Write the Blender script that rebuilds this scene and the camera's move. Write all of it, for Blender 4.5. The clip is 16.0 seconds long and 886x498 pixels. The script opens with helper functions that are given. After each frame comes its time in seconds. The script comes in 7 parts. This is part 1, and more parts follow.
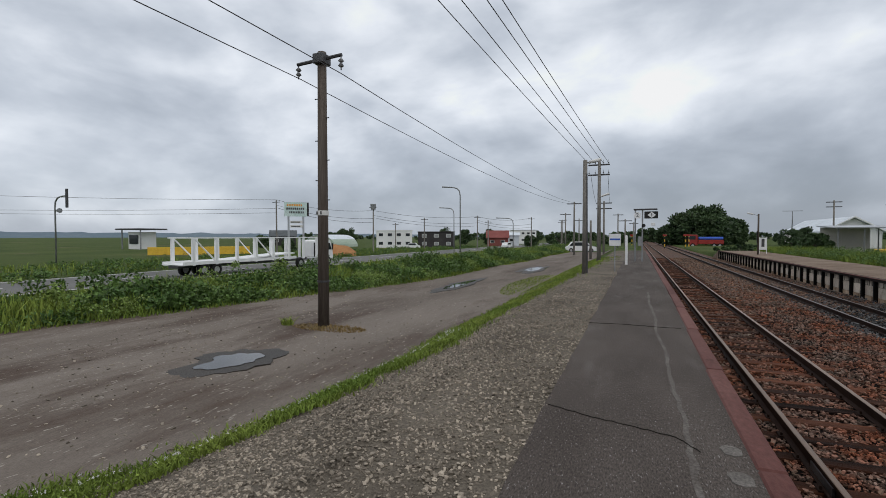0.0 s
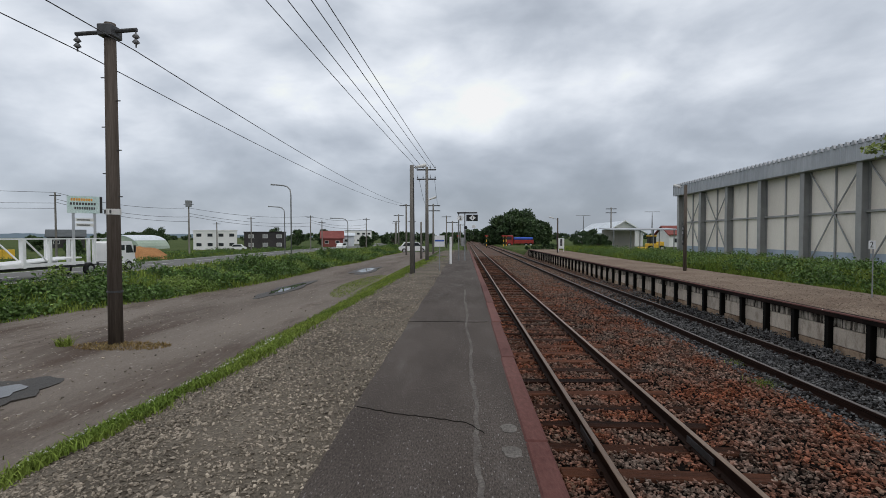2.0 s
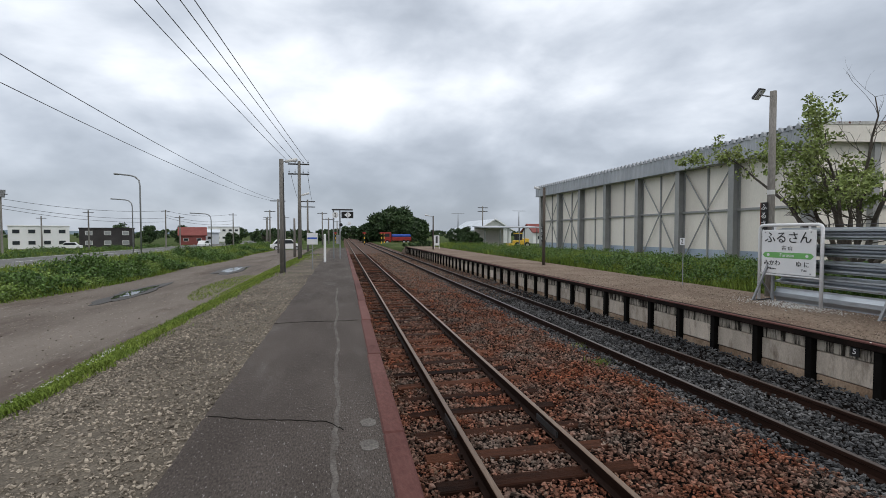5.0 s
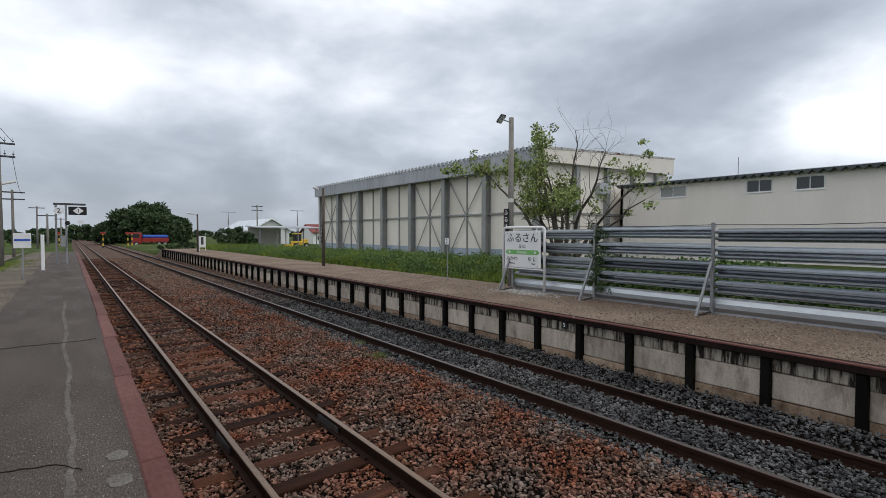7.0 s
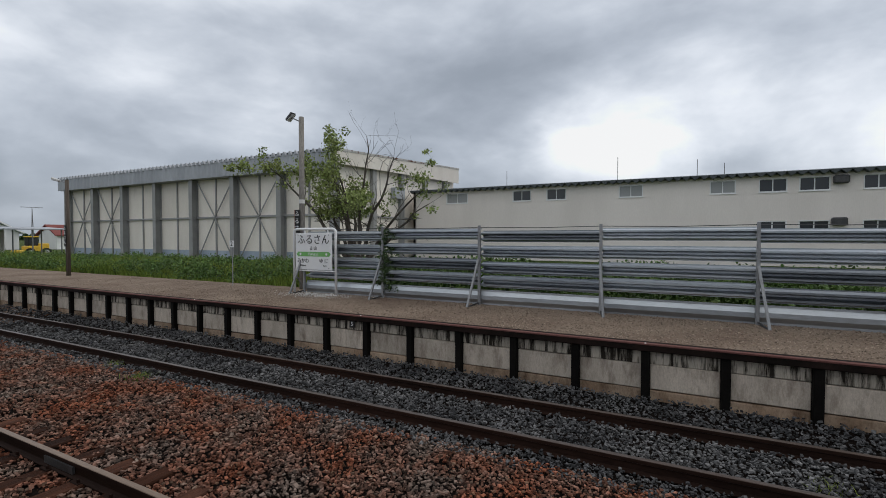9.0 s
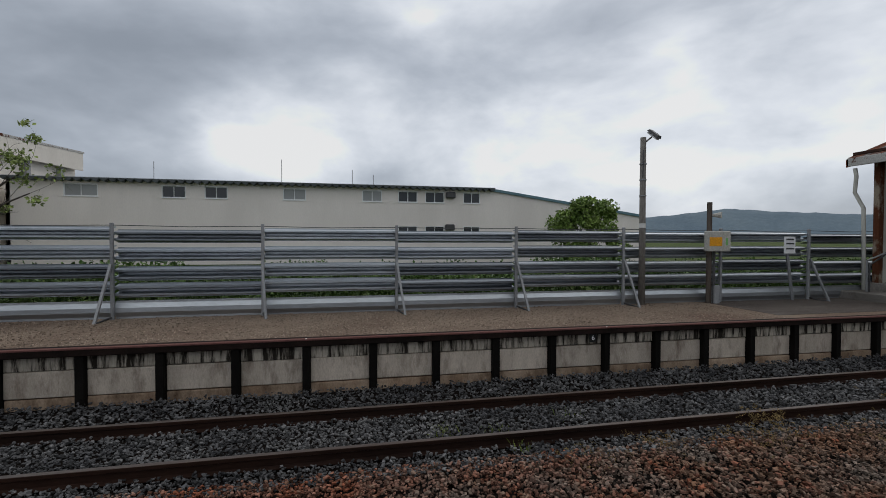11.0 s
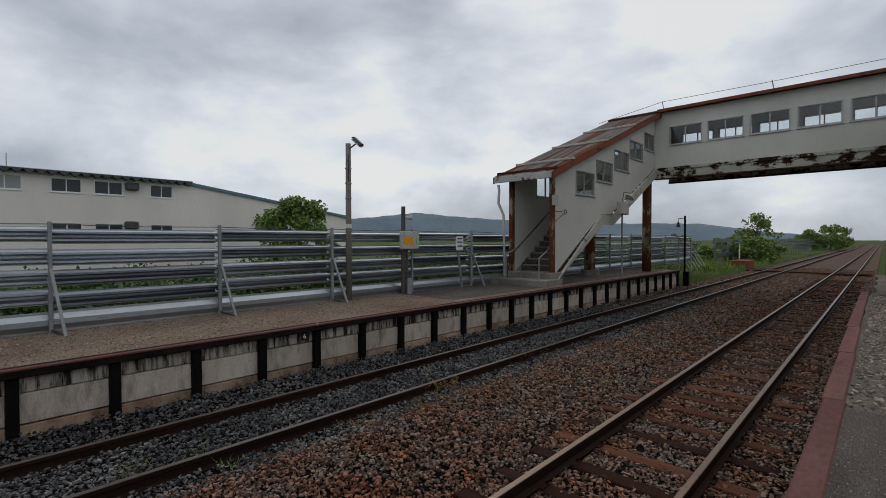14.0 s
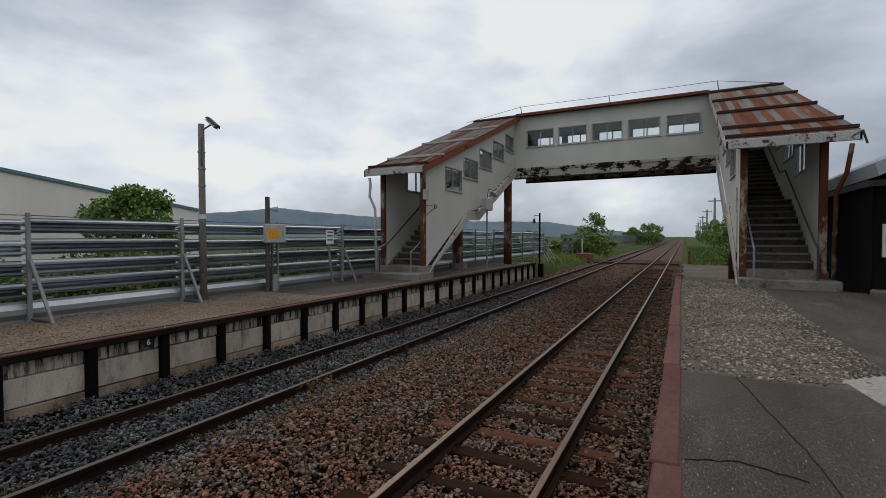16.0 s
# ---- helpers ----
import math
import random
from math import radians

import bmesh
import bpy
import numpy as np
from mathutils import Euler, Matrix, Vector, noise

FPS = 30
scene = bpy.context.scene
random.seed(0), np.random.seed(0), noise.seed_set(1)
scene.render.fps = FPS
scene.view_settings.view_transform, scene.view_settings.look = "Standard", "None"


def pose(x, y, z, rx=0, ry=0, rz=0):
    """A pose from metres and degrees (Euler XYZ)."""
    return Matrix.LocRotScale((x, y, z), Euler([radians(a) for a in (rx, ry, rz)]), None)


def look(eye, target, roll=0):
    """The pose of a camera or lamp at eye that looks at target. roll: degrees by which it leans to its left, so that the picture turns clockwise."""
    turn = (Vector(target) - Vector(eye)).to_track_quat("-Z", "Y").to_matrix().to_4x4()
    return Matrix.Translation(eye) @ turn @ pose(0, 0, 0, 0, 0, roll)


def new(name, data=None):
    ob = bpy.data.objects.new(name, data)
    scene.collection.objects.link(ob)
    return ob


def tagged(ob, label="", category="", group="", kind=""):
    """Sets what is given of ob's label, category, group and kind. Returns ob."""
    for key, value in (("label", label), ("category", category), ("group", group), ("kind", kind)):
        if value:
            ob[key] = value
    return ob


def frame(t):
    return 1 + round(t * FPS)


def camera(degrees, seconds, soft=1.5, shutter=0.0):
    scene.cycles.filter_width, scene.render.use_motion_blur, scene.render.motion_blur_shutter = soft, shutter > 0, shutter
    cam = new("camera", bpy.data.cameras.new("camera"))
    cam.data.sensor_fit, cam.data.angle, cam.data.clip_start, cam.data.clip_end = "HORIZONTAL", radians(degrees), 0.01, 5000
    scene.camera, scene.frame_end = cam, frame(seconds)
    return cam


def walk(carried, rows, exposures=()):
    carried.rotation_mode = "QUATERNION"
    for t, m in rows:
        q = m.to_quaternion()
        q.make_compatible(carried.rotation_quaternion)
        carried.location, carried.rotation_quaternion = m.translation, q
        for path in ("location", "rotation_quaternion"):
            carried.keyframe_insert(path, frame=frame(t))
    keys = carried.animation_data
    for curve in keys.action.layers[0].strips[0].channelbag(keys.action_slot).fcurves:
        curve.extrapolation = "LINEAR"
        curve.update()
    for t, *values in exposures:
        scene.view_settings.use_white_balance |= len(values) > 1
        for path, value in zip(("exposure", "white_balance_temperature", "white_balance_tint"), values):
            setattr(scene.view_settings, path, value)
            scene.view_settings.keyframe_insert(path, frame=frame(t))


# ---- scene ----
cam = camera(87.06, 16.0, 0.6)
PATH = [
    (0.0, pose(-0.333, 0.159, 1.223, 88.44, 0.07, 22.59)),
    (0.5, pose(-0.265, 0.158, 1.232, 88.49, 0.05, 16.65)),
    (1.0, pose(-0.225, 0.159, 1.243, 88.53, 0.05, 11.49)),
    (1.5, pose(-0.179, 0.158, 1.256, 88.51, 0.07, 6.64)),
    (2.0, pose(-0.119, 0.144, 1.268, 88.45, 0.09, 2.63)),
    (2.5, pose(-0.085, 0.137, 1.276, 88.32, 0.01, -0.81)),
    (3.0, pose(-0.059, 0.123, 1.279, 88.22, -0.09, -3.76)),
    (5.5, pose(0.013, 0.022, 1.287, 87.96, 0.00, -17.01)),
    (6.0, pose(0.000, 0.001, 1.285, 88.01, -0.04, -23.91)),
    (6.5, pose(-0.013, -0.028, 1.289, 88.05, -0.08, -31.28)),
    (7.0, pose(-0.024, -0.067, 1.292, 88.15, -0.06, -38.73)),
    (7.5, pose(-0.020, -0.136, 1.292, 88.18, -0.00, -44.94)),
    (8.0, pose(0.026, -0.219, 1.295, 88.26, 0.19, -49.05)),
    (8.5, pose(0.054, -0.291, 1.280, 88.34, 0.19, -53.78)),
    (9.0, pose(0.062, -0.357, 1.265, 88.50, -0.00, -62.65)),
    (9.5, pose(0.098, -0.391, 1.239, 88.62, -0.02, -72.40)),
    (10.0, pose(0.115, -0.411, 1.220, 88.73, -0.11, -82.56)),
    (12.5, pose(0.064, -0.431, 1.238, 88.90, -0.06, -124.12)),
    (13.0, pose(0.062, -0.432, 1.236, 88.95, -0.04, -128.63)),
    (13.5, pose(0.055, -0.404, 1.234, 88.97, 0.03, -132.81)),
    (14.0, pose(0.073, -0.406, 1.221, 88.88, 0.05, -136.60)),
    (14.5, pose(0.106, -0.393, 1.203, 88.81, -0.05, -140.69)),
    (15.0, pose(0.167, -0.415, 1.182, 88.71, -0.04, -144.56)),
    (15.5, pose(0.216, -0.445, 1.157, 88.49, 0.02, -148.57)),
    (16.0, pose(0.255, -0.475, 1.129, 88.47, 0.06, -152.66)),
]
walk(cam, PATH, [(0.0, -0.1), (3.0, -0.02), (6.0, 0.2), (7.5, 0.1), (8.5, -0.04), (10.0, -0.17), (12.5, -0.42), (16.0, -0.26)])

# ---------------------------------------------------------------- sky and sun
world = bpy.data.worlds.new("overcast_sky")
scene.world = world
world.use_nodes = True
wt = world.node_tree
wt.nodes.clear()


def wnode(kind, **values):
    n = wt.nodes.new(kind)
    for k, v in values.items():
        n.inputs[k].default_value = v
    return n


def wlink(a, b):
    wt.links.new(a, b)


def wmath(op, a, b):
    n = wt.nodes.new("ShaderNodeMath")
    n.operation = op
    for i, v in enumerate((a, b)):
        if isinstance(v, (int, float)):
            n.inputs[i].default_value = v
        else:
            wlink(v, n.inputs[i])
    return n.outputs[0]


SUN_AZ, SUN_EL = 138.0, 46.0
sky = wt.nodes.new("ShaderNodeTexSky")
sky.sky_type, sky.sun_disc = "NISHITA", False
sky.sun_elevation, sky.sun_rotation = radians(SUN_EL), radians(SUN_AZ)
bg_sky = wnode("ShaderNodeBackground", Strength=0.10)
wlink(sky.outputs[0], bg_sky.inputs["Color"])
coords = wt.nodes.new("ShaderNodeTexCoord")
split = wt.nodes.new("ShaderNodeSeparateXYZ")
wlink(coords.outputs["Generated"], split.inputs[0])
height = wmath("MAXIMUM", split.outputs[2], 0.0)
flat = wmath("ADD", height, 0.9)
sheet = wt.nodes.new("ShaderNodeCombineXYZ")
wlink(wmath("DIVIDE", split.outputs[0], flat), sheet.inputs[0])
wlink(wmath("DIVIDE", split.outputs[1], flat), sheet.inputs[1])
wlink(wmath("MULTIPLY", height, 1.5), sheet.inputs[2])
big = wnode("ShaderNodeTexNoise", Scale=1.9, Detail=6.0, Roughness=0.50, Distortion=0.25)
wlink(sheet.outputs[0], big.inputs["Vector"])
small = wnode("ShaderNodeTexNoise", Scale=5.5, Detail=6.0, Roughness=0.5, Distortion=0.2)
wlink(sheet.outputs[0], small.inputs["Vector"])
lump = wmath("ADD", wmath("MULTIPLY", big.outputs[0], 0.68), wmath("MULTIPLY", small.outputs[0], 0.32))
lump = wmath("ADD", wmath("MULTIPLY", wmath("SUBTRACT", lump, 0.5), 1.15), 0.51)
lift = wmath("ADD", lump, wmath("MULTIPLY", wmath("SUBTRACT", height, 0.22), 0.22))
# the cloud sheet is thicker towards the north-east
thick = wt.nodes.new("ShaderNodeVectorMath")
thick.operation = "DOT_PRODUCT"
thick.inputs[1].default_value = (math.sin(radians(26)), math.cos(radians(26)), 0.0)
wlink(coords.outputs["Generated"], thick.inputs[0])
lift = wmath("SUBTRACT", lift, wmath("MULTIPLY", wmath("POWER", wmath("MAXIMUM", thick.outputs["Value"], 0.0), 3.0), 0.085))
glow = wt.nodes.new("ShaderNodeVectorMath")
glow.operation = "DOT_PRODUCT"
glow.inputs[1].default_value = (math.sin(radians(SUN_AZ)) * math.cos(radians(SUN_EL)), math.cos(radians(SUN_AZ)) * math.cos(radians(SUN_EL)), math.sin(radians(SUN_EL)))
wlink(coords.outputs["Generated"], glow.inputs[0])
lift = wmath("ADD", lift, wmath("MULTIPLY", wmath("POWER", wmath("MAXIMUM", glow.outputs["Value"], 0.0), 5.0), 0.06))
ramp = wt.nodes.new("ShaderNodeValToRGB")
ramp.color_ramp.interpolation = "B_SPLINE"
stops = [(0.30, (0.31, 0.35, 0.41)), (0.44, (0.48, 0.53, 0.61)), (0.56, (0.70, 0.755, 0.84)), (0.71, (1.20, 1.23, 1.28))]
for i, (pos, col) in enumerate(stops):
    e = ramp.color_ramp.elements[i] if i < 2 else ramp.color_ramp.elements.new(pos)
    e.position, e.color = pos, (*col, 1)
wlink(lift, ramp.inputs[0])
bg_cloud = wnode("ShaderNodeBackground", Strength=1.0)
wlink(ramp.outputs[0], bg_cloud.inputs["Color"])
mixer = wnode("ShaderNodeMixShader")
mixer.inputs[0].default_value = 0.93
wlink(bg_sky.outputs[0], mixer.inputs[1])
wlink(bg_cloud.outputs[0], mixer.inputs[2])
wout = wt.nodes.new("ShaderNodeOutputWorld")
wlink(mixer.outputs[0], wout.inputs[0])

sun = new("sun", bpy.data.lights.new("sun", "SUN"))
sun.data.energy, sun.data.angle, sun.data.color = 0.5, radians(35), (1.0, 0.97, 0.93)
sun_dir = Vector((math.sin(radians(SUN_AZ)) * math.cos(radians(SUN_EL)), math.cos(radians(SUN_AZ)) * math.cos(radians(SUN_EL)), math.sin(radians(SUN_EL))))
sun.matrix_world = look(sun_dir * 60, (0, 0, 0))


# ---------------------------------------------------------------- materials
def surf(name, c1, c2, scale=3.0, fine=40.0, rough=0.8, bump=0.3, metal=0.0, grain=0.35, piece=0.0, island=0.0,
         patch=None, stretch=(1, 1, 1), spots=None):
    """A worn surface: two tones in large patches, fine grain and relief. patch: (colour, size, share, roughness, softness) of a third
    tone with its own outlines; spots: (colour, size, share) of small flecks; piece / island: how far single pieces differ in brightness."""
    m = bpy.data.materials.new(name)
    m.use_nodes = True
    t = m.node_tree
    b = t.nodes["Principled BSDF"]

    def node(kind, **values):
        n = t.nodes.new(kind)
        for k, v in values.items():
            n.inputs[k].default_value = v
        return n

    def mix(fac, a, c, how="MIX"):
        n = t.nodes.new("ShaderNodeMix")
        n.data_type, n.blend_type = "RGBA", how
        for sock, v in ((n.inputs[0], fac), (n.inputs[6], a), (n.inputs[7], c)):
            if isinstance(v, (int, float)):
                sock.default_value = v
            elif isinstance(v, tuple):
                sock.default_value = (*v, 1)
            else:
                t.links.new(v, sock)
        return n.outputs[2]

    def step(value, lo, hi):
        n = t.nodes.new("ShaderNodeMapRange")
        n.inputs[1].default_value, n.inputs[2].default_value = lo, hi
        t.links.new(value, n.inputs[0])
        return n.outputs[0]

    tc = node("ShaderNodeTexCoord")
    mp = node("ShaderNodeMapping")
    mp.inputs["Scale"].default_value = stretch
    t.links.new(tc.outputs["Object"], mp.inputs[0])
    rnd = node("ShaderNodeObjectInfo").outputs["Random"]
    if piece:
        k = node("ShaderNodeMath")
        k.operation = "MULTIPLY"
        k.inputs[1].default_value = 57.0
        t.links.new(rnd, k.inputs[0])
        t.links.new(k.outputs[0], mp.inputs["Location"])
    v = mp.outputs[0]

    def noise_at(size, detail=5.0, rough_=0.6):
        n = node("ShaderNodeTexNoise", Scale=size, Detail=detail, Roughness=rough_)
        t.links.new(v, n.inputs["Vector"])
        return n.outputs[0]

    large, small_ = noise_at(scale, 6.0), noise_at(fine, 4.0, 0.7)
    col = mix(step(large, 0.36, 0.64), c1, c2)
    if patch:
        pc, size, share, prough, *blur = patch
        edge = step(noise_at(size, 9.0, 0.68), 1 - share, 1 - share + (blur[0] if blur else 0.05))
        col = mix(edge, col, pc)
        r = node("ShaderNodeMapRange")
        r.inputs[3].default_value, r.inputs[4].default_value = rough, prough
        t.links.new(edge, r.inputs[0])
        t.links.new(r.outputs[0], b.inputs["Roughness"])
    else:
        r = node("ShaderNodeMapRange")
        r.inputs[3].default_value, r.inputs[4].default_value = max(0.02, rough - 0.1), min(1, rough + 0.1)
        t.links.new(large, r.inputs[0])
        t.links.new(r.outputs[0], b.inputs["Roughness"])
    if spots:
        sc, size, share = spots
        col = mix(step(noise_at(size, 2.0, 0.5), 1 - share, 1 - share + 0.04), col, sc)
    g = node("ShaderNodeMapRange")
    g.inputs[1].default_value, g.inputs[2].default_value, g.inputs[3].default_value, g.inputs[4].default_value = 0.25, 0.75, 1 - grain, 1 + grain
    t.links.new(small_, g.inputs[0])
    tone = g.outputs[0]
    for amount, source in ((piece, rnd), (island, node("ShaderNodeNewGeometry").outputs["Random Per Island"] if island else None)):
        if amount:
            q = node("ShaderNodeMapRange")
            q.inputs[3].default_value, q.inputs[4].default_value = 1 - amount, 1 + amount
            t.links.new(source, q.inputs[0])
            mul = node("ShaderNodeMath")
            mul.operation = "MULTIPLY"
            t.links.new(tone, mul.inputs[0])
            t.links.new(q.outputs[0], mul.inputs[1])
            tone = mul.outputs[0]
    cmb = node("ShaderNodeCombineColor")
    for i in range(3):
        t.links.new(tone, cmb.inputs[i])
    col = mix(1.0, col, cmb.outputs[0], "MULTIPLY")
    t.links.new(col, b.inputs["Base Color"])
    b.inputs["Metallic"].default_value = metal
    b.inputs["Specular IOR Level"].default_value = 0.09 if rough > 0.6 and metal < 0.25 else 0.4
    if bump:
        bn = node("ShaderNodeBump", Strength=min(1.0, bump), Distance=0.6 / fine)
        t.links.new(small_, bn.inputs["Height"])
        t.links.new(bn.outputs[0], b.inputs["Normal"])
    return m


M = {}
M["asphalt"] = surf("asphalt", (0.066, 0.055, 0.049), (0.100, 0.085, 0.076), 0.9, 70, 0.86, 0.8, grain=0.75, patch=((0.128, 0.114, 0.104), 1.1, 0.45, 0.84, 0.16), spots=((0.20, 0.185, 0.175), 55, 0.36), stretch=(1.6, 0.5, 1))
M["lot"] = surf("lot_surface", (0.128, 0.106, 0.090), (0.196, 0.168, 0.145), 0.35, 60, 0.85, 0.6, grain=0.35, patch=((0.082, 0.058, 0.045), 0.45, 0.48, 0.7, 0.14), spots=((0.30, 0.27, 0.235), 16, 0.34), stretch=(1.5, 0.4, 1))
M["wet_lot"] = surf("damp_dirt", (0.027, 0.023, 0.019), (0.045, 0.037, 0.031), 1.2, 50, 0.6, 0.6)
M["gravel_sheet"] = surf("gravel_ground", (0.098, 0.083, 0.066), (0.165, 0.142, 0.115), 0.8, 55, 0.92, 1.0, grain=0.6)
M["gravel"] = surf("gravel_stones", (0.200, 0.172, 0.139), (0.318, 0.273, 0.220), 1.0, 60, 0.9, 0.3, grain=0.25, island=0.6)
M["far_gravel_sheet"] = surf("platform_gravel", (0.165, 0.120, 0.092), (0.245, 0.192, 0.148), 0.6, 45, 0.92, 1.0, grain=0.5, patch=((0.13, 0.080, 0.062), 0.5, 0.45, 0.9, 0.2))
M["far_gravel"] = surf("brown_gravel_stones", (0.200, 0.150, 0.116), (0.290, 0.232, 0.182), 0.7, 60, 0.9, 0.3, grain=0.25, island=0.5)
# near bed blackened: shade between the stones is put into its colour
M["ballast_bed_shade"] = surf("ballast_bed", (0.008, 0.005, 0.004), (0.007, 0.005, 0.004), 0.8, 30, 0.95, 1.0, grain=0.6)
M["ballast_far"] = surf("packed_ballast", (0.120, 0.062, 0.042), (0.098, 0.080, 0.070), 1.2, 18, 0.95, 1.0, grain=0.7)
M["ballast"] = surf("rusty_ballast", (0.205, 0.074, 0.042), (0.158, 0.119, 0.099), 1.6, 40, 0.9, 0.3, grain=0.25, island=0.75)
M["ballast_brown"] = surf("brown_ballast", (0.180, 0.096, 0.059), (0.158, 0.129, 0.108), 1.6, 40, 0.9, 0.3, grain=0.25, island=0.75)
M["ballast_grey"] = surf("grey_ballast", (0.060, 0.060, 0.063), (0.130, 0.128, 0.128), 1.6, 40, 0.85, 0.3, grain=0.25, island=0.75)
M["rail"] = surf("rail_steel", (0.016, 0.009, 0.007), (0.034, 0.017, 0.012), 2.0, 50, 0.7, 0.35, metal=0.1, stretch=(1, 0.1, 1))
M["rail_top"] = surf("rail_running_face", (0.165, 0.108, 0.074), (0.235, 0.168, 0.120), 3.0, 80, 0.42, 0.1, metal=0.45, stretch=(1, 0.08, 1))
M["rail_top_loop"] = surf("dull_rail_face", (0.075, 0.050, 0.040), (0.125, 0.105, 0.096), 3.0, 80, 0.4, 0.1, metal=0.5, stretch=(1, 0.08, 1))
M["sleeper"] = surf("sleeper_wood", (0.030, 0.016, 0.012), (0.100, 0.040, 0.023), 1.5, 25, 0.85, 0.8, piece=0.7, stretch=(0.25, 3, 3))
M["kerb"] = surf("red_brown_kerb_paint", (0.118, 0.050, 0.044), (0.158, 0.076, 0.066), 1.5, 35, 0.7, 0.35, piece=0.14, grain=0.25, patch=((0.085, 0.036, 0.032), 2.2, 0.42, 0.75, 0.1), spots=((0.24, 0.18, 0.16), 22, 0.24), stretch=(1, 0.4, 1))
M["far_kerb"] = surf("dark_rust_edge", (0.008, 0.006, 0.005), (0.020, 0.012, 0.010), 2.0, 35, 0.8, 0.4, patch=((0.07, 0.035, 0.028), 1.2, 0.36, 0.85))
M["black_steel"] = surf("tarred_post", (0.004, 0.0035, 0.003), (0.008, 0.007, 0.006), 3, 40, 0.75, 0.4, piece=0.2)
M["panel"] = surf("weathered_concrete_panel", (0.430, 0.372, 0.310), (0.560, 0.490, 0.415), 1.6, 30, 0.88, 0.4, piece=0.16, grain=0.2, patch=((0.17, 0.13, 0.10), 2.4, 0.50, 0.9, 0.25), stretch=(1, 2.2, 0.8))
M["panel_low"] = surf("stained_concrete_panel", (0.270, 0.185, 0.125), (0.420, 0.320, 0.235), 1.6, 30, 0.88, 0.4, piece=0.2, grain=0.25, patch=((0.11, 0.070, 0.045), 2.2, 0.52, 0.9, 0.2), stretch=(1, 1.4, 0.8))
M["panel_top"] = surf("dripping_concrete_panel", (0.397, 0.356, 0.296), (0.525, 0.469, 0.391), 1.6, 30, 0.88, 0.4, piece=0.12, grain=0.2, patch=((0.03, 0.025, 0.02), 2.6, 0.545, 0.9, 0.12), stretch=(1, 4.5, 0.5))
M["concrete"] = surf("old_concrete", (0.165, 0.152, 0.136), (0.270, 0.250, 0.225), 1.3, 30, 0.88, 0.5, patch=((0.085, 0.073, 0.060), 1.6, 0.44, 0.92, 0.12))
# stairwell dimness is put into this darkened step colour
M["step"] = surf("dimmed_worn_step", (0.060, 0.052, 0.044), (0.115, 0.100, 0.086), 2.0, 30, 0.88, 0.5, piece=0.2, patch=((0.05, 0.043, 0.035), 2.0, 0.42, 0.92))
M["galv"] = surf("galvanised_sheet", (0.245, 0.270, 0.302), (0.400, 0.425, 0.455), 1.0, 25, 0.34, 0.15, metal=0.9, piece=0.32, grain=0.15, stretch=(1, 0.25, 1))
M["galv_light"] = surf("pale_galvanised_sheet", (0.37, 0.40, 0.43), (0.49, 0.52, 0.55), 1.0, 25, 0.38, 0.15, metal=0.88, piece=0.14, grain=0.12, stretch=(1, 0.25, 1))
M["galv_post"] = surf("galvanised_post", (0.220, 0.227, 0.235), (0.300, 0.307, 0.315), 3, 30, 0.55, 0.15, metal=0.25, piece=0.1, grain=0.15)
M["white_paint"] = surf("white_enamel", (0.74, 0.75, 0.76), (0.80, 0.80, 0.80), 2, 40, 0.4, 0.05, grain=0.04)
M["white_rough"] = surf("white_weathered", (0.62, 0.62, 0.60), (0.72, 0.71, 0.69), 1.0, 30, 0.7, 0.1, grain=0.08)
M["black"] = surf("black_paint", (0.008, 0.008, 0.008), (0.014, 0.014, 0.014), 3, 40, 0.5, 0.1)
M["green"] = surf("sign_green", (0.16, 0.42, 0.12), (0.18, 0.45, 0.14), 2, 40, 0.4, 0.0, grain=0.03)
M["wood_pole"] = surf("weathered_pole_wood", (0.075, 0.060, 0.050), (0.125, 0.105, 0.090), 3, 30, 0.9, 0.6, piece=0.15, stretch=(3, 3, 0.12))
M["conc_pole"] = surf("concrete_pole", (0.17, 0.158, 0.142), (0.25, 0.235, 0.215), 2, 30, 0.85, 0.3, piece=0.15, stretch=(1, 1, 0.3))
M["steel_grey"] = surf("grey_steel", (0.22, 0.225, 0.23), (0.30, 0.305, 0.31), 3, 40, 0.5, 0.15, metal=0.4)
M["dark_steel"] = surf("dark_steel", (0.05, 0.05, 0.052), (0.085, 0.085, 0.088), 3, 40, 0.55, 0.15, metal=0.3)
M["wire"] = surf("cable_black", (0.045, 0.045, 0.048), (0.065, 0.065, 0.068), 3, 40, 0.6, 0.0)
M["porcelain"] = surf("insulator_porcelain", (0.10, 0.10, 0.11), (0.2, 0.2, 0.2), 6, 40, 0.3, 0.0)
M["warehouse"] = surf("cream_cement_board", (0.735, 0.682, 0.615), (0.815, 0.765, 0.695), 0.5, 20, 0.85, 0.1, piece=0.05, grain=0.07, patch=((0.58, 0.535, 0.475), 0.7, 0.38, 0.88, 0.12), stretch=(1, 1, 0.3))
M["warehouse_blue"] = surf("pale_blue_base_paint", (0.333, 0.391, 0.483), (0.402, 0.460, 0.540), 0.8, 20, 0.8, 0.1, piece=0.05, grain=0.08)
M["warehouse_steel"] = surf("grey_column_paint", (0.270, 0.270, 0.268), (0.335, 0.335, 0.328), 1.0, 25, 0.6, 0.1, piece=0.06, grain=0.1)
M["fascia"] = surf("grey_fascia_sheet", (0.330, 0.348, 0.375), (0.420, 0.438, 0.468), 0.5, 25, 0.55, 0.1, grain=0.08, metal=0.15, stretch=(1, 1, 0.2))
M["roof_dark"] = surf("dark_roof_and_hollows", (0.05, 0.06, 0.065), (0.08, 0.09, 0.095), 0.8, 25, 0.6, 0.1)
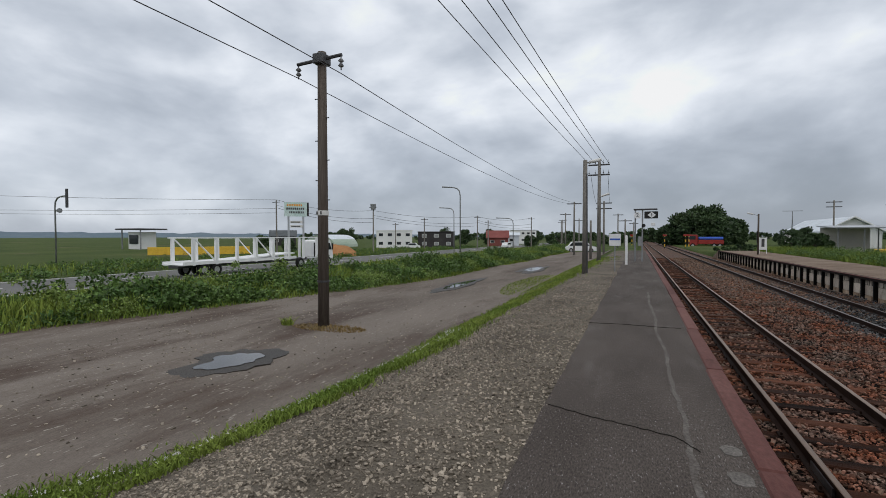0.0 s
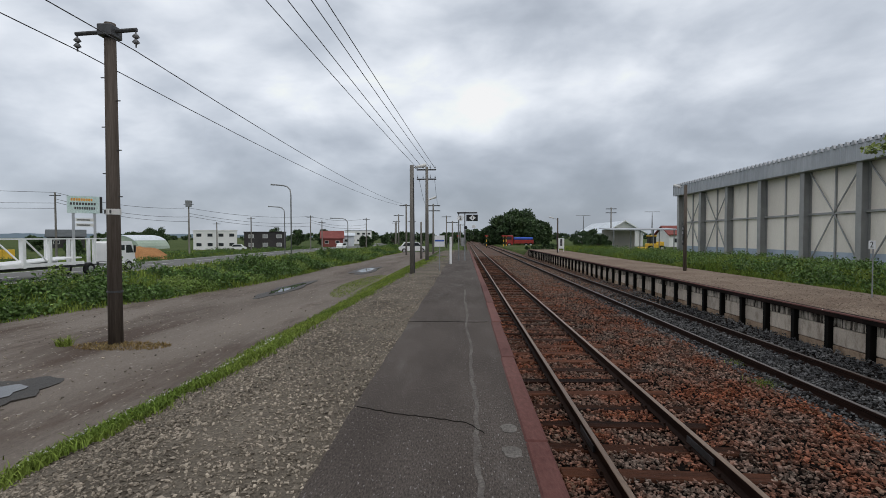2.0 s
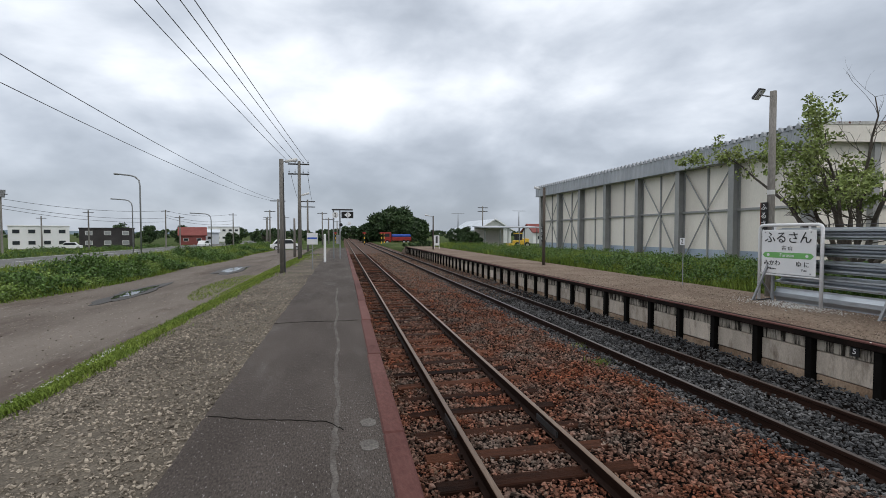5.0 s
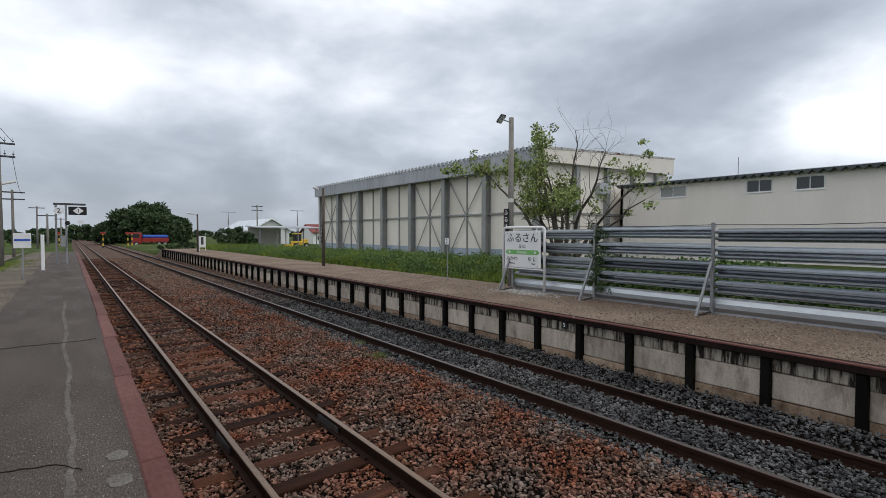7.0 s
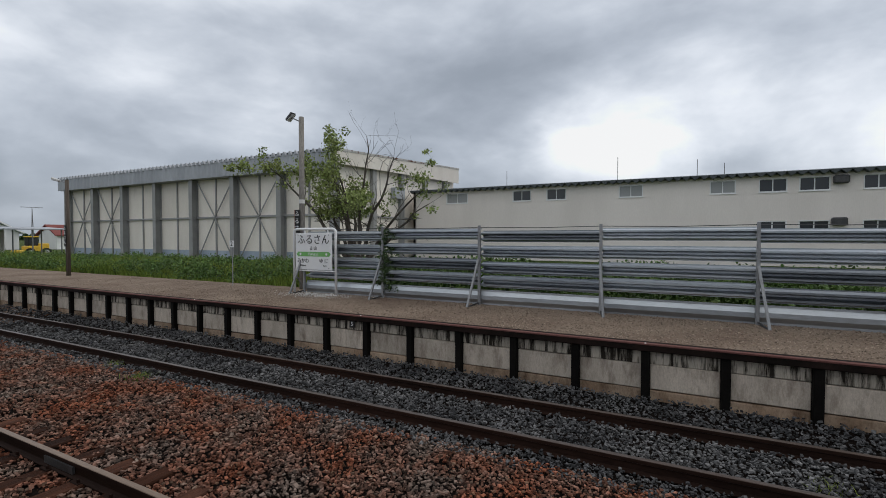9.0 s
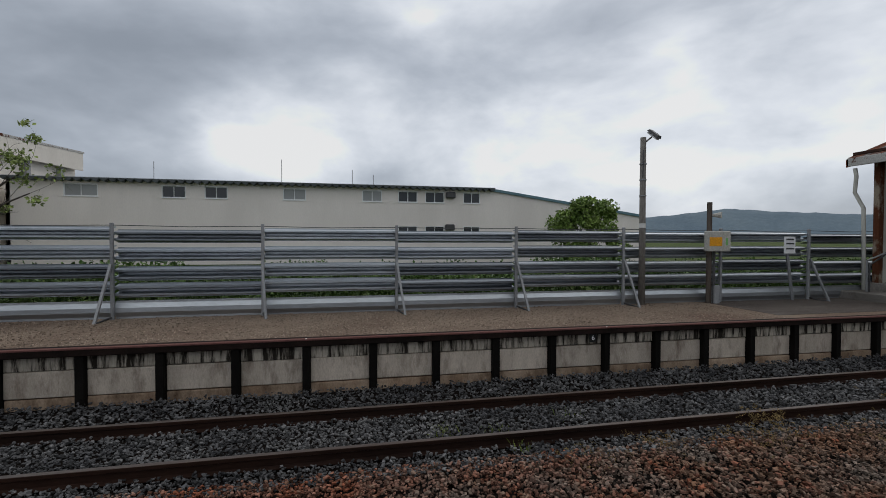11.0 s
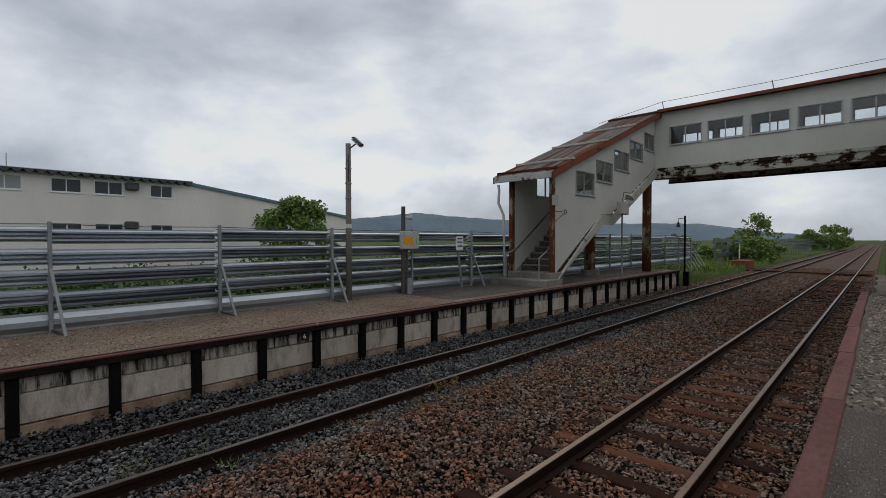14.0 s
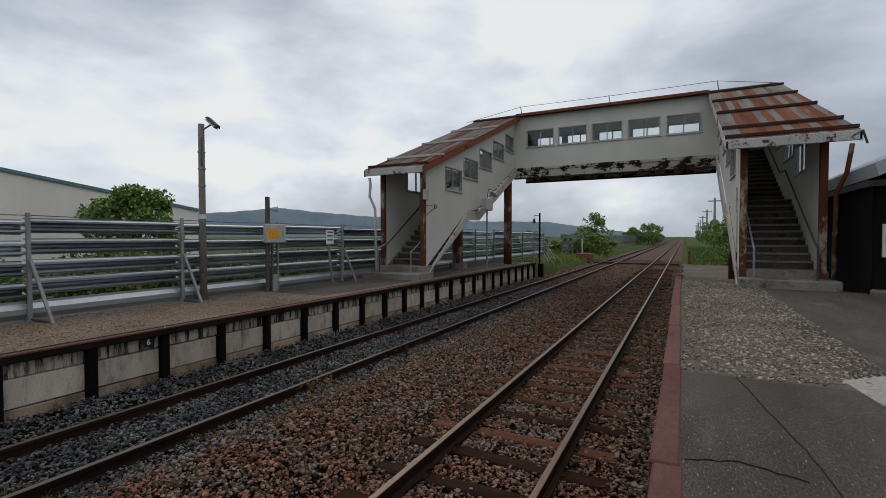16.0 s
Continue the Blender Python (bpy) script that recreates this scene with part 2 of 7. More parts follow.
M["hall_wall"] = surf("off_white_siding", (0.739, 0.688, 0.652), (0.820, 0.764, 0.727), 0.4, 20, 0.8, 0.1, grain=0.05, stretch=(1, 1, 0.3))
M["teal"] = surf("teal_trim", (0.10, 0.19, 0.23), (0.13, 0.22, 0.26), 1, 20, 0.6, 0.05)
M["bridge_wall"] = surf("grey_green_bridge_paint", (0.55, 0.54, 0.485), (0.63, 0.62, 0.565), 0.5, 25, 0.75, 0.12, piece=0.06, grain=0.08, patch=((0.46, 0.445, 0.40), 0.45, 0.42, 0.8, 0.15), stretch=(1, 1, 0.6))
M["girder"] = surf("peeling_green_girder", (0.40, 0.40, 0.335), (0.48, 0.475, 0.40), 0.8, 30, 0.7, 0.3, grain=0.15, patch=((0.035, 0.018, 0.012), 1.9, 0.50, 0.9), stretch=(1, 1, 1.8))
M["rust_column"] = surf("rusted_column", (0.380, 0.340, 0.270), (0.260, 0.205, 0.150), 1.2, 30, 0.8, 0.4, grain=0.2, patch=((0.110, 0.042, 0.022), 2.0, 0.60, 0.92, 0.08), stretch=(1, 1, 0.45))
M["tin_roof"] = surf("rusting_tin_roof", (0.185, 0.165, 0.155), (0.275, 0.262, 0.255), 1.4, 25, 0.65, 0.25, piece=0.22, grain=0.15, patch=((0.20, 0.075, 0.045), 1.1, 0.48, 0.9, 0.16), stretch=(1.6, 0.22, 0.22))
M["tin_rust"] = surf("red_rusted_tin", (0.175, 0.062, 0.038), (0.260, 0.115, 0.075), 1.2, 25, 0.85, 0.25, piece=0.25, grain=0.2, patch=((0.28, 0.255, 0.235), 1.3, 0.42, 0.7, 0.12), stretch=(1.6, 0.22, 0.22))
M["rust_trim"] = surf("red_rust_trim", (0.16, 0.055, 0.035), (0.24, 0.085, 0.05), 2, 30, 0.8, 0.3, patch=((0.06, 0.03, 0.022), 2.0, 0.42, 0.9))
M["rust_dark"] = surf("dark_rust_bar", (0.045, 0.026, 0.02), (0.085, 0.042, 0.03), 2, 30, 0.85, 0.3)
M["pale_trim"] = surf("flaking_white_trim", (0.44, 0.43, 0.41), (0.54, 0.53, 0.51), 1.5, 30, 0.75, 0.2, patch=((0.11, 0.040, 0.026), 2.4, 0.46, 0.9))
M["stringer"] = surf("stair_beam_paint", (0.44, 0.42, 0.37), (0.52, 0.50, 0.45), 1.5, 30, 0.8, 0.25, patch=((0.17, 0.085, 0.055), 1.8, 0.42, 0.9))
M["frame_alu"] = surf("aluminium_frame", (0.38, 0.38, 0.37), (0.46, 0.46, 0.45), 3, 40, 0.45, 0.05, metal=0.5)
M["inside"] = surf("dim_inside_board", (0.10, 0.095, 0.085), (0.14, 0.13, 0.12), 1, 20, 0.85, 0.1)
# boards darkened further: deep shade under the eaves is in the colour
M["shaded_wood"] = surf("eave_shaded_boards", (0.007, 0.006, 0.005), (0.014, 0.012, 0.010), 1.5, 20, 0.85, 0.3, stretch=(3, 3, 0.3))
M["grass"] = surf("grass_blades", (0.120, 0.180, 0.032), (0.205, 0.255, 0.055), 0.8, 10, 0.7, 0.0, grain=0.2, island=0.45)
M["grass_dry"] = surf("dry_grass_blades", (0.200, 0.130, 0.055), (0.260, 0.195, 0.090), 1.2, 10, 0.8, 0.0, island=0.4)
M["weed"] = surf("weed_leaves", (0.050, 0.105, 0.019), (0.094, 0.161, 0.034), 0.6, 10, 0.6, 0.0, grain=0.2, island=0.5)
M["meadow"] = surf("meadow", (0.045, 0.072, 0.019), (0.078, 0.100, 0.030), 0.08, 6, 0.95, 0.8, grain=0.4, patch=((0.11, 0.105, 0.05), 0.03, 0.42, 0.95))
M["leaf"] = surf("tree_leaves", (0.115, 0.190, 0.036), (0.190, 0.262, 0.060), 0.9, 10, 0.55, 0.0, grain=0.2, island=0.5)
M["leaf_light"] = surf("young_tree_leaves", (0.165, 0.225, 0.055), (0.255, 0.300, 0.090), 0.9, 10, 0.55, 0.0, grain=0.2, island=0.5)
M["leaf_dark"] = surf("dark_tree_leaves", (0.030, 0.060, 0.021), (0.057, 0.094, 0.032), 0.25, 10, 0.6, 0.0, grain=0.2, island=0.5)
M["bark"] = surf("grey_bark", (0.065, 0.055, 0.045), (0.12, 0.105, 0.09), 4, 40, 0.9, 0.5)
# distance haze is put into the hill colour as a blue tint
M["hill"] = surf("haze_blue_hill", (0.118, 0.162, 0.200), (0.150, 0.196, 0.228), 0.004, 0.05, 0.95, 0.2, grain=0.12)
M["road"] = surf("road_asphalt", (0.13, 0.13, 0.128), (0.17, 0.168, 0.162), 0.2, 30, 0.85, 0.3)
M["road_paint"] = surf("road_marking", (0.55, 0.55, 0.53), (0.62, 0.62, 0.6), 1, 30, 0.7, 0.1)
M["yellow"] = surf("yellow_paint", (0.62, 0.38, 0.03), (0.70, 0.45, 0.05), 1, 30, 0.6, 0.1)
M["orange"] = surf("orange_sticker", (0.75, 0.32, 0.01), (0.8, 0.36, 0.02), 1, 30, 0.5, 0.0)
M["box_grey"] = surf("beige_box_paint", (0.40, 0.39, 0.35), (0.46, 0.45, 0.41), 2, 30, 0.6, 0.1)
M["red_paint"] = surf("red_vehicle_paint", (0.26, 0.022, 0.02), (0.32, 0.03, 0.026), 1, 20, 0.4, 0.0)
M["blue_tarp"] = surf("blue_cover", (0.03, 0.09, 0.42), (0.05, 0.12, 0.5), 1, 20, 0.6, 0.1)
M["soil"] = surf("orange_soil", (0.33, 0.16, 0.07), (0.42, 0.22, 0.10), 0.8, 10, 0.95, 0.8)
M["red_roof"] = surf("dull_red_roof", (0.19, 0.06, 0.055), (0.24, 0.085, 0.075), 0.5, 10, 0.7, 0.1)
M["house_white"] = surf("house_plaster", (0.72, 0.72, 0.71), (0.79, 0.79, 0.78), 0.3, 8, 0.8, 0.05, grain=0.05)
M["house_dark"] = surf("dark_house_siding", (0.045, 0.042, 0.042), (0.065, 0.06, 0.06), 0.3, 8, 0.7, 0.05)
M["pale_green"] = surf("pale_green_sheet", (0.36, 0.44, 0.36), (0.42, 0.49, 0.41), 0.3, 8, 0.7, 0.05)
M["pale_roof"] = surf("pale_blue_grey_roof", (0.552, 0.600, 0.648), (0.648, 0.696, 0.744), 0.2, 8, 0.6, 0.05)
M["sign_board"] = surf("pale_teal_board", (0.48, 0.62, 0.60), (0.60, 0.70, 0.68), 0.2, 8, 0.6, 0.0)
M["rubber"] = surf("tyre_rubber", (0.018, 0.018, 0.018), (0.03, 0.03, 0.03), 3, 30, 0.85, 0.2)
M["chrome"] = surf("wheel_metal", (0.45, 0.45, 0.46), (0.55, 0.55, 0.56), 3, 30, 0.35, 0.0, metal=0.7)
M["lens"] = surf("lamp_glass", (0.55, 0.56, 0.56), (0.62, 0.63, 0.63), 3, 30, 0.25, 0.0)
M["patch_cement"] = surf("cement_patch", (0.118, 0.108, 0.099), (0.165, 0.152, 0.140), 6, 60, 0.9, 0.6, grain=0.5)
M["crack"] = surf("crack_dirt", (0.026, 0.023, 0.020), (0.038, 0.034, 0.030), 3, 30, 0.95, 0.2)
M["streak"] = surf("lime_streak", (0.105, 0.093, 0.084), (0.150, 0.137, 0.126), 3, 45, 0.9, 0.6, grain=0.55)
M["slab"] = surf("pale_slab", (0.30, 0.285, 0.26), (0.36, 0.345, 0.315), 1, 30, 0.9, 0.3)


def glassy(name, colour, rough, clear):
    m = bpy.data.materials.new(name)
    m.use_nodes = True
    b = m.node_tree.nodes["Principled BSDF"]
    b.inputs["Base Color"].default_value = (*colour, 1)
    b.inputs["Roughness"].default_value = rough
    b.inputs["Transmission Weight"].default_value = clear
    b.inputs["IOR"].default_value = 1.45
    return m


M["glass"] = glassy("window_glass", (0.9, 0.93, 0.92), 0.02, 1.0)
M["dark_glass"] = glassy("dark_window_glass", (0.035, 0.04, 0.045), 0.06, 0.0)
M["milk_glass"] = glassy("curtained_glass", (0.30, 0.31, 0.31), 0.15, 0.0)
M["water"] = glassy("puddle_water", (0.05, 0.05, 0.05), 0.03, 0.0)


# ---------------------------------------------------------------- building kit
class Kit:
    """Collects corners and faces of one mesh."""

    def __init__(self):
        self.v, self.f, self.weld = [], [], False

    def add(self, verts, faces):
        n = len(self.v)
        self.v += [tuple(p) for p in verts]
        self.f += [tuple(i + n for i in face) for face in faces]
        return self

    def box(self, x0, x1, y0, y1, z0, z1):
        vs = [(x, y, z) for z in (z0, z1) for x, y in ((x0, y0), (x1, y0), (x1, y1), (x0, y1))]
        return self.add(vs, [(3, 2, 1, 0), (4, 5, 6, 7), (0, 1, 5, 4), (1, 2, 6, 5), (2, 3, 7, 6), (3, 0, 4, 7)])

    def soft(self, x0, x1, y0, y1, z0, z1, r):
        """A block with its twelve edges taken off."""
        c = ((x0 + x1) / 2, (y0 + y1) / 2, (z0 + z1) / 2)
        h = ((x1 - x0) / 2, (y1 - y0) / 2, (z1 - z0) / 2)
        r = min(r, *[k * 0.9 for k in h])
        bm = bmesh.new()
        bmesh.ops.create_cube(bm, size=2)
        for p in bm.verts:
            p.co = Vector((p.co.x * h[0], p.co.y * h[1], p.co.z * h[2]))
        bmesh.ops.bevel(bm, geom=list(bm.edges), offset=r, segments=1, affect="EDGES")
        bm.verts.index_update()
        self.add([(p.co.x + c[0], p.co.y + c[1], p.co.z + c[2]) for p in bm.verts], [[q.index for q in f.verts] for f in bm.faces])
        bm.free()
        return self

    def tube(self, a, b, r0, r1=None, seg=8, caps=True):
        a, b = Vector(a), Vector(b)
        r1 = r0 if r1 is None else r1
        d = (b - a).normalized()
        u = d.orthogonal().normalized()
        w = d.cross(u)
        ring = [(math.cos(2 * math.pi * i / seg), math.sin(2 * math.pi * i / seg)) for i in range(seg)]
        vs = [a + (u * c + w * s) * r0 for c, s in ring] + [b + (u * c + w * s) * r1 for c, s in ring]
        fs = [(i, (i + 1) % seg, seg + (i + 1) % seg, seg + i) for i in range(seg)]
        if caps:
            fs += [tuple(range(seg))[::-1], tuple(range(seg, 2 * seg))]
        return self.add(vs, fs)

    def path(self, points, r, seg=6):
        """One bent tube through all the points."""
        pts = [Vector(p) for p in points]
        n = len(pts)
        vs, u = [], None
        for i, p in enumerate(pts):
            d = (pts[min(i + 1, n - 1)] - pts[max(i - 1, 0)]).normalized()
            u = d.orthogonal().normalized() if u is None else (u - d * u.dot(d)).normalized()
            w = d.cross(u)
            vs += [p + (u * math.cos(2 * math.pi * j / seg) + w * math.sin(2 * math.pi * j / seg)) * r for j in range(seg)]
        fs = [(i * seg + j, i * seg + (j + 1) % seg, (i + 1) * seg + (j + 1) % seg, (i + 1) * seg + j) for i in range(n - 1) for j in range(seg)]
        fs += [tuple(range(seg))[::-1], tuple(range((n - 1) * seg, n * seg))]
        return self.add(vs, fs)

    def slab(self, outline, axis, lo, hi):
        """A flat outline in the two other axes, thickened along axis from lo to hi."""
        n = len(outline)

        def at(p, k):
            q = list(p)
            q.insert("xyz".index(axis), k)
            return tuple(q)
        vs = [at(p, lo) for p in outline] + [at(p, hi) for p in outline]
        fs = [tuple(range(n))[::-1], tuple(range(n, 2 * n))] + [(i, (i + 1) % n, n + (i + 1) % n, n + i) for i in range(n)]
        return self.add(vs, fs)

    def mesh(self, name, material, smooth=False):
        me = bpy.data.meshes.new(name)
        me.from_pydata(self.v, [], self.f)
        bm = bmesh.new()
        bm.from_mesh(me)
        if self.weld:
            bmesh.ops.remove_doubles(bm, verts=list(bm.verts), dist=0.0005)
        if len(bm.faces) < 20000:
            bmesh.ops.recalc_face_normals(bm, faces=list(bm.faces))
        if smooth:
            for f in bm.faces:
                f.smooth = True
        bm.to_mesh(me)
        bm.free()
        me.materials.append(M[material] if isinstance(material, str) else material)
        return me


def thing(name, at, label, category, group="", kind=""):
    ob = new(name)
    ob.location = at
    ob.empty_display_size = 0.2
    return tagged(ob, label, category, group, kind)


def part(name, kit, material, parent, label="", smooth=False):
    """One mesh object in world coordinates under a thing or a part."""
    ob = new(name, kit.mesh(name, material, smooth))
    ob.parent = parent
    base = parent.location + (parent.parent.location if parent.parent and parent.type == "EMPTY" else Vector())
    if parent.type == "EMPTY":
        ob.matrix_parent_inverse = Matrix.Translation(-base)
    return tagged(ob, label)


def solo(name, kit, material, label, category, group="", kind="", smooth=False):
    """A thing that is one plain mesh."""
    return tagged(new(name, kit.mesh(name, material, smooth)), label, category, group, kind)


def piece(name, me, parent, loc, rz=0.0, scale=None):
    """One of many alike pieces that share a mesh."""
    ob = new(name, me)
    ob.parent = parent
    ob.matrix_parent_inverse = Matrix.Translation(-parent.location)
    ob.location = loc
    ob.rotation_euler = (0, 0, rz)
    if scale:
        ob.scale = scale
    return ob


def grid_sheet(name, xs, ys, zfun, material):
    me = bpy.data.meshes.new(name)
    vs = [(x, y, zfun(x, y)) for y in ys for x in xs]
    nx = len(xs)
    me.from_pydata(vs, [], [(j * nx + i, j * nx + i + 1, (j + 1) * nx + i + 1, (j + 1) * nx + i) for j in range(len(ys) - 1) for i in range(nx - 1)])
    me.materials.append(M[material])
    for f in me.polygons:
        f.use_smooth = True
    return new(name, me)


def raw(name, verts, faces, material, smooth=False):
    me = bpy.data.meshes.new(name)
    me.from_pydata(np.asarray(verts, dtype=float).tolist(), [], np.asarray(faces).tolist())
    me.materials.append(M[material])
    if smooth:
        me.polygons.foreach_set("use_smooth", [True] * len(me.polygons))
    return me


rng = np.random.default_rng(7)


def stones(name, centres, sizes, material):
    """Loose angular stones, each one a squashed and twisted block of eight corners."""
    n = len(centres)
    cube = np.array([(x, y, z) for z in (-1, 1) for x, y in ((-1, -1), (1, -1), (1, 1), (-1, 1))], float)
    v = cube[None] * rng.uniform(0.30, 1.0, (n, 8, 3)) * (sizes[:, None, None] * np.stack([rng.uniform(0.75, 1.3, n), rng.uniform(0.5, 1.0, n), rng.uniform(0.28, 0.65, n)], 1)[:, None])
    a, t = rng.uniform(0, 2 * np.pi, n), rng.normal(0, 0.45, n)
    ct, st = np.cos(t)[:, None], np.sin(t)[:, None]
    v = np.stack([v[..., 0] * ct - v[..., 2] * st, v[..., 1], v[..., 0] * st + v[..., 2] * ct], -1)
    ca, sa = np.cos(a)[:, None], np.sin(a)[:, None]
    v = np.stack([v[..., 0] * ca - v[..., 1] * sa, v[..., 0] * sa + v[..., 1] * ca, v[..., 2]], -1) + centres[:, None]
    f = np.array([(3, 2, 1, 0), (4, 5, 6, 7), (0, 1, 5, 4), (1, 2, 6, 5), (2, 3, 7, 6), (3, 0, 4, 7)])
    return new(name, raw(name, v.reshape(-1, 3), (f[None] + 8 * np.arange(n)[:, None, None]).reshape(-1, 4), material))


def blades(roots, lengths, widths, lean=0.35):
    """Upright tapering blades, bent once."""
    n = len(roots)
    a = rng.uniform(0, 2 * np.pi, n)
    side = np.stack([np.cos(a), np.sin(a), np.zeros(n)], 1) * widths[:, None]
    b = rng.uniform(0, 2 * np.pi, n)
    out = np.stack([np.cos(b), np.sin(b), np.zeros(n)], 1) * (lengths * rng.uniform(0.1, 1, n) * lean)[:, None]
    up = np.zeros((n, 3))
    up[:, 2] = lengths
    v = np.stack([roots - side, roots + side, roots + side * 0.7 + up * 0.6 + out * 0.4, roots - side * 0.7 + up * 0.6 + out * 0.4, roots + up + out * 1.2], 1)
    k = 5 * np.arange(n)[:, None]
    quads = np.array([0, 1, 2, 3])[None] + k
    tris = np.array([3, 2, 4])[None] + k
    return v.reshape(-1, 3), quads.tolist() + tris.tolist()


def leaves(centres, sizes, droop=0.0):
    """Small pointed leaves with a fold, turned every way."""
    n = len(centres)
    d = rng.normal(size=(n, 3))
    d[:, 2] -= droop
    d /= np.linalg.norm(d, axis=1)[:, None]
    e = np.cross(d, rng.normal(size=(n, 3)))
    e /= np.linalg.norm(e, axis=1)[:, None]
    up = np.cross(d, e)
    s = sizes[:, None]
    v = np.stack([centres, centres + d * s * 0.5 + e * s * 0.32 + up * s * 0.1, centres + d * s, centres + d * s * 0.5 - e * s * 0.32 + up * s * 0.1], 1)
    k = 4 * np.arange(n)[:, None]
    return v.reshape(-1, 3), np.concatenate([np.array([0, 1, 2])[None] + k, np.array([0, 2, 3])[None] + k])


def mesh_of(name, made, material):
    v, f = made
    me = bpy.data.meshes.new(name)
    me.from_pydata(np.asarray(v).tolist(), [], f if isinstance(f, list) else f.tolist())
    me.materials.append(M[material])
    return me


def letters(text, size, material, parent, m, label="", name="lettering"):
    """Writing in the built-in font, as a thin mesh at the pose m (centred)."""
    c = bpy.data.curves.new("lettering", "FONT")
    c.body, c.size, c.extrude, c.align_x, c.align_y = text, size, 0.002, "CENTER", "CENTER"
    tmp = bpy.data.objects.new("lettering", c)
    scene.collection.objects.link(tmp)
    bpy.context.view_layer.update()
    me = bpy.data.meshes.new_from_object(tmp)
    bpy.data.objects.remove(tmp)
    me.materials.clear()
    me.materials.append(M[material])
    me.transform(m)
    ob = new(name, me)
    ob.parent = parent
    ob.matrix_parent_inverse = Matrix.Translation(-parent.location)
    return tagged(ob, label)


FACE_WEST = Matrix(((0, 0, -1, 0), (-1, 0, 0, 0), (0, 1, 0, 0), (0, 0, 0, 1)))  # writing that is read from the west
FACE_SOUTH = Matrix(((1, 0, 0, 0), (0, 0, -1, 0), (0, 1, 0, 0), (0, 0, 0, 1)))  # writing that is read from the south
FACE_NORTH = Matrix(((-1, 0, 0, 0), (0, 0, 1, 0), (0, 1, 0, 0), (0, 0, 0, 1)))


def at(x, y, z, turn):
    return Matrix.Translation((x, y, z)) @ turn


# ---------------------------------------------------------------- ground
RAIL_Z, BED_Z = -0.94, -1.13
NEAR_W, NEAR_E = 1.30, 2.43          # rail centres of the main track
LOOP_W, LOOP_E = 5.03, 6.16          # rail centres of the loop track
FAR_Z, FAR_X = -0.21, 7.02           # far platform: height and edge
Y_STEP, Y_FIRST = 0.955, 0.10        # posts of the far platform wall


def smooth_step(a, b, k):
    k = min(1.0, max(0.0, (k - a) / (b - a)))
    return k * k * (3 - 2 * k)


LOT_Z = -0.80


def belt_x(y):
    """Middle of the grass strip between gravel and lot."""
    return float(np.interp(y, (0, 2, 2.9, 4.2, 6.25, 9.4, 15.8, 22.7, 30), (-5.3, -4.65, -4.05, -3.55, -3.15, -3.2, -2.87, -2.5, -2.3))) + 0.06 * math.sin(y * 1.3)


def side_z(x, y):
    """Height west of the walk: gravel shoulder, slope and the lower lot."""
    low = LOT_Z * smooth_step(-3.5, 0.2, y)
    z = low * min(1.0, max(0.0, (-2.0 - x) / 2.2))
    return z - 0.65 * smooth_step(-15, -19, y) - 0.5 * smooth_step(60, 110, y)


def ground_z(x, y):
    town = -1.95 + 0.35 * smooth_step(-60, -140, x)
    if x < 0.0:
        z = side_z(x, y) - 0.09
        z += (town - z) * smooth_step(-14.5, -27, x)
        if x > -0.5:
            z += (BED_Z - 0.03 - z) * smooth_step(-0.3, -0.05, x)
        return z
    east = -0.34 - 0.45 * smooth_step(48, 75, y) - 0.5 * smooth_step(-24, -34, y)
    bed = BED_Z - 0.03
    return bed + (east - bed) * smooth_step(7.25, 7.6, x)


xs = [-1500, -900, -500, -300, -200, -140, -100, -80, -60, -50, -44, -40, -36, -32, -28, -26, -24, -22, -20, -18, -16, -14, -12, -11, -10, -9.5, -9, -8, -7, -6, -5, -4.2, -3.6, -3, -2.5, -2, -1, -0.5, -0.3, -0.2, -0.1, 0.0,
      1, 3, 5, 7, 7.25, 7.35, 7.45, 7.6, 9, 11, 14, 18, 22, 28, 36, 50, 80, 120, 200, 400, 800, 1500]
ys = [-1500, -900, -500, -300, -200, -150, -100, -70, -50, -40, -34, -31, -28, -26, -24, -22, -20, -19, -18, -17, -16, -15, -14.5, -14, -13.5, -12, -8, -4, -3, -2, -1, 0, 1, 4, 8, 12, 16, 20, 25, 30, 35, 40, 45, 48, 52, 56, 60, 65, 70, 75, 80, 90, 100, 110, 130, 160, 200, 300, 500, 900, 1500]
tagged(grid_sheet("ground", xs, ys, ground_z, "meadow"), "flat green meadow reaching to the horizon", "ground", kind="structure")


def strip(name, x0, x1, y0, y1, z, material, label, category, thick=0.05, wobble=0.0, step_=1.0):
    """A laid surface with a slightly uneven rim."""
    n = max(2, int((y1 - y0) / step_))
    yy = [y0 + (y1 - y0) * i / n for i in range(n + 1)]
    left = [(x0 + wobble * noise.noise(Vector((x0, y * 0.6, 1.0))) + 0.4 * wobble * noise.noise(Vector((x0, y * 3.1, 2.0))), y) for y in yy]
    right = [(x1 + wobble * 0.3 * noise.noise(Vector((x1, y * 0.8, 4.0))), y) for y in yy]
    k = Kit()
    vs = [(p[0], p[1], z) for p in left] + [(p[0], p[1], z) for p in right] + [(p[0], p[1], z - thick) for p in left] + [(p[0], p[1], z - thick) for p in right]
    m = n + 1
    fs = []
    for i in range(n):
        fs += [(i, m + i, m + i + 1, i + 1), (i, i + 1, 2 * m + i + 1, 2 * m + i), (m + i, 3 * m + i, 3 * m + i + 1, m + i + 1)]
    fs += [(0, 2 * m, 3 * m, m), (n, m + n, 3 * m + n, 2 * m + n)]
    k.add(vs, fs)
    return solo(name, k, material, label, category, kind="structure")


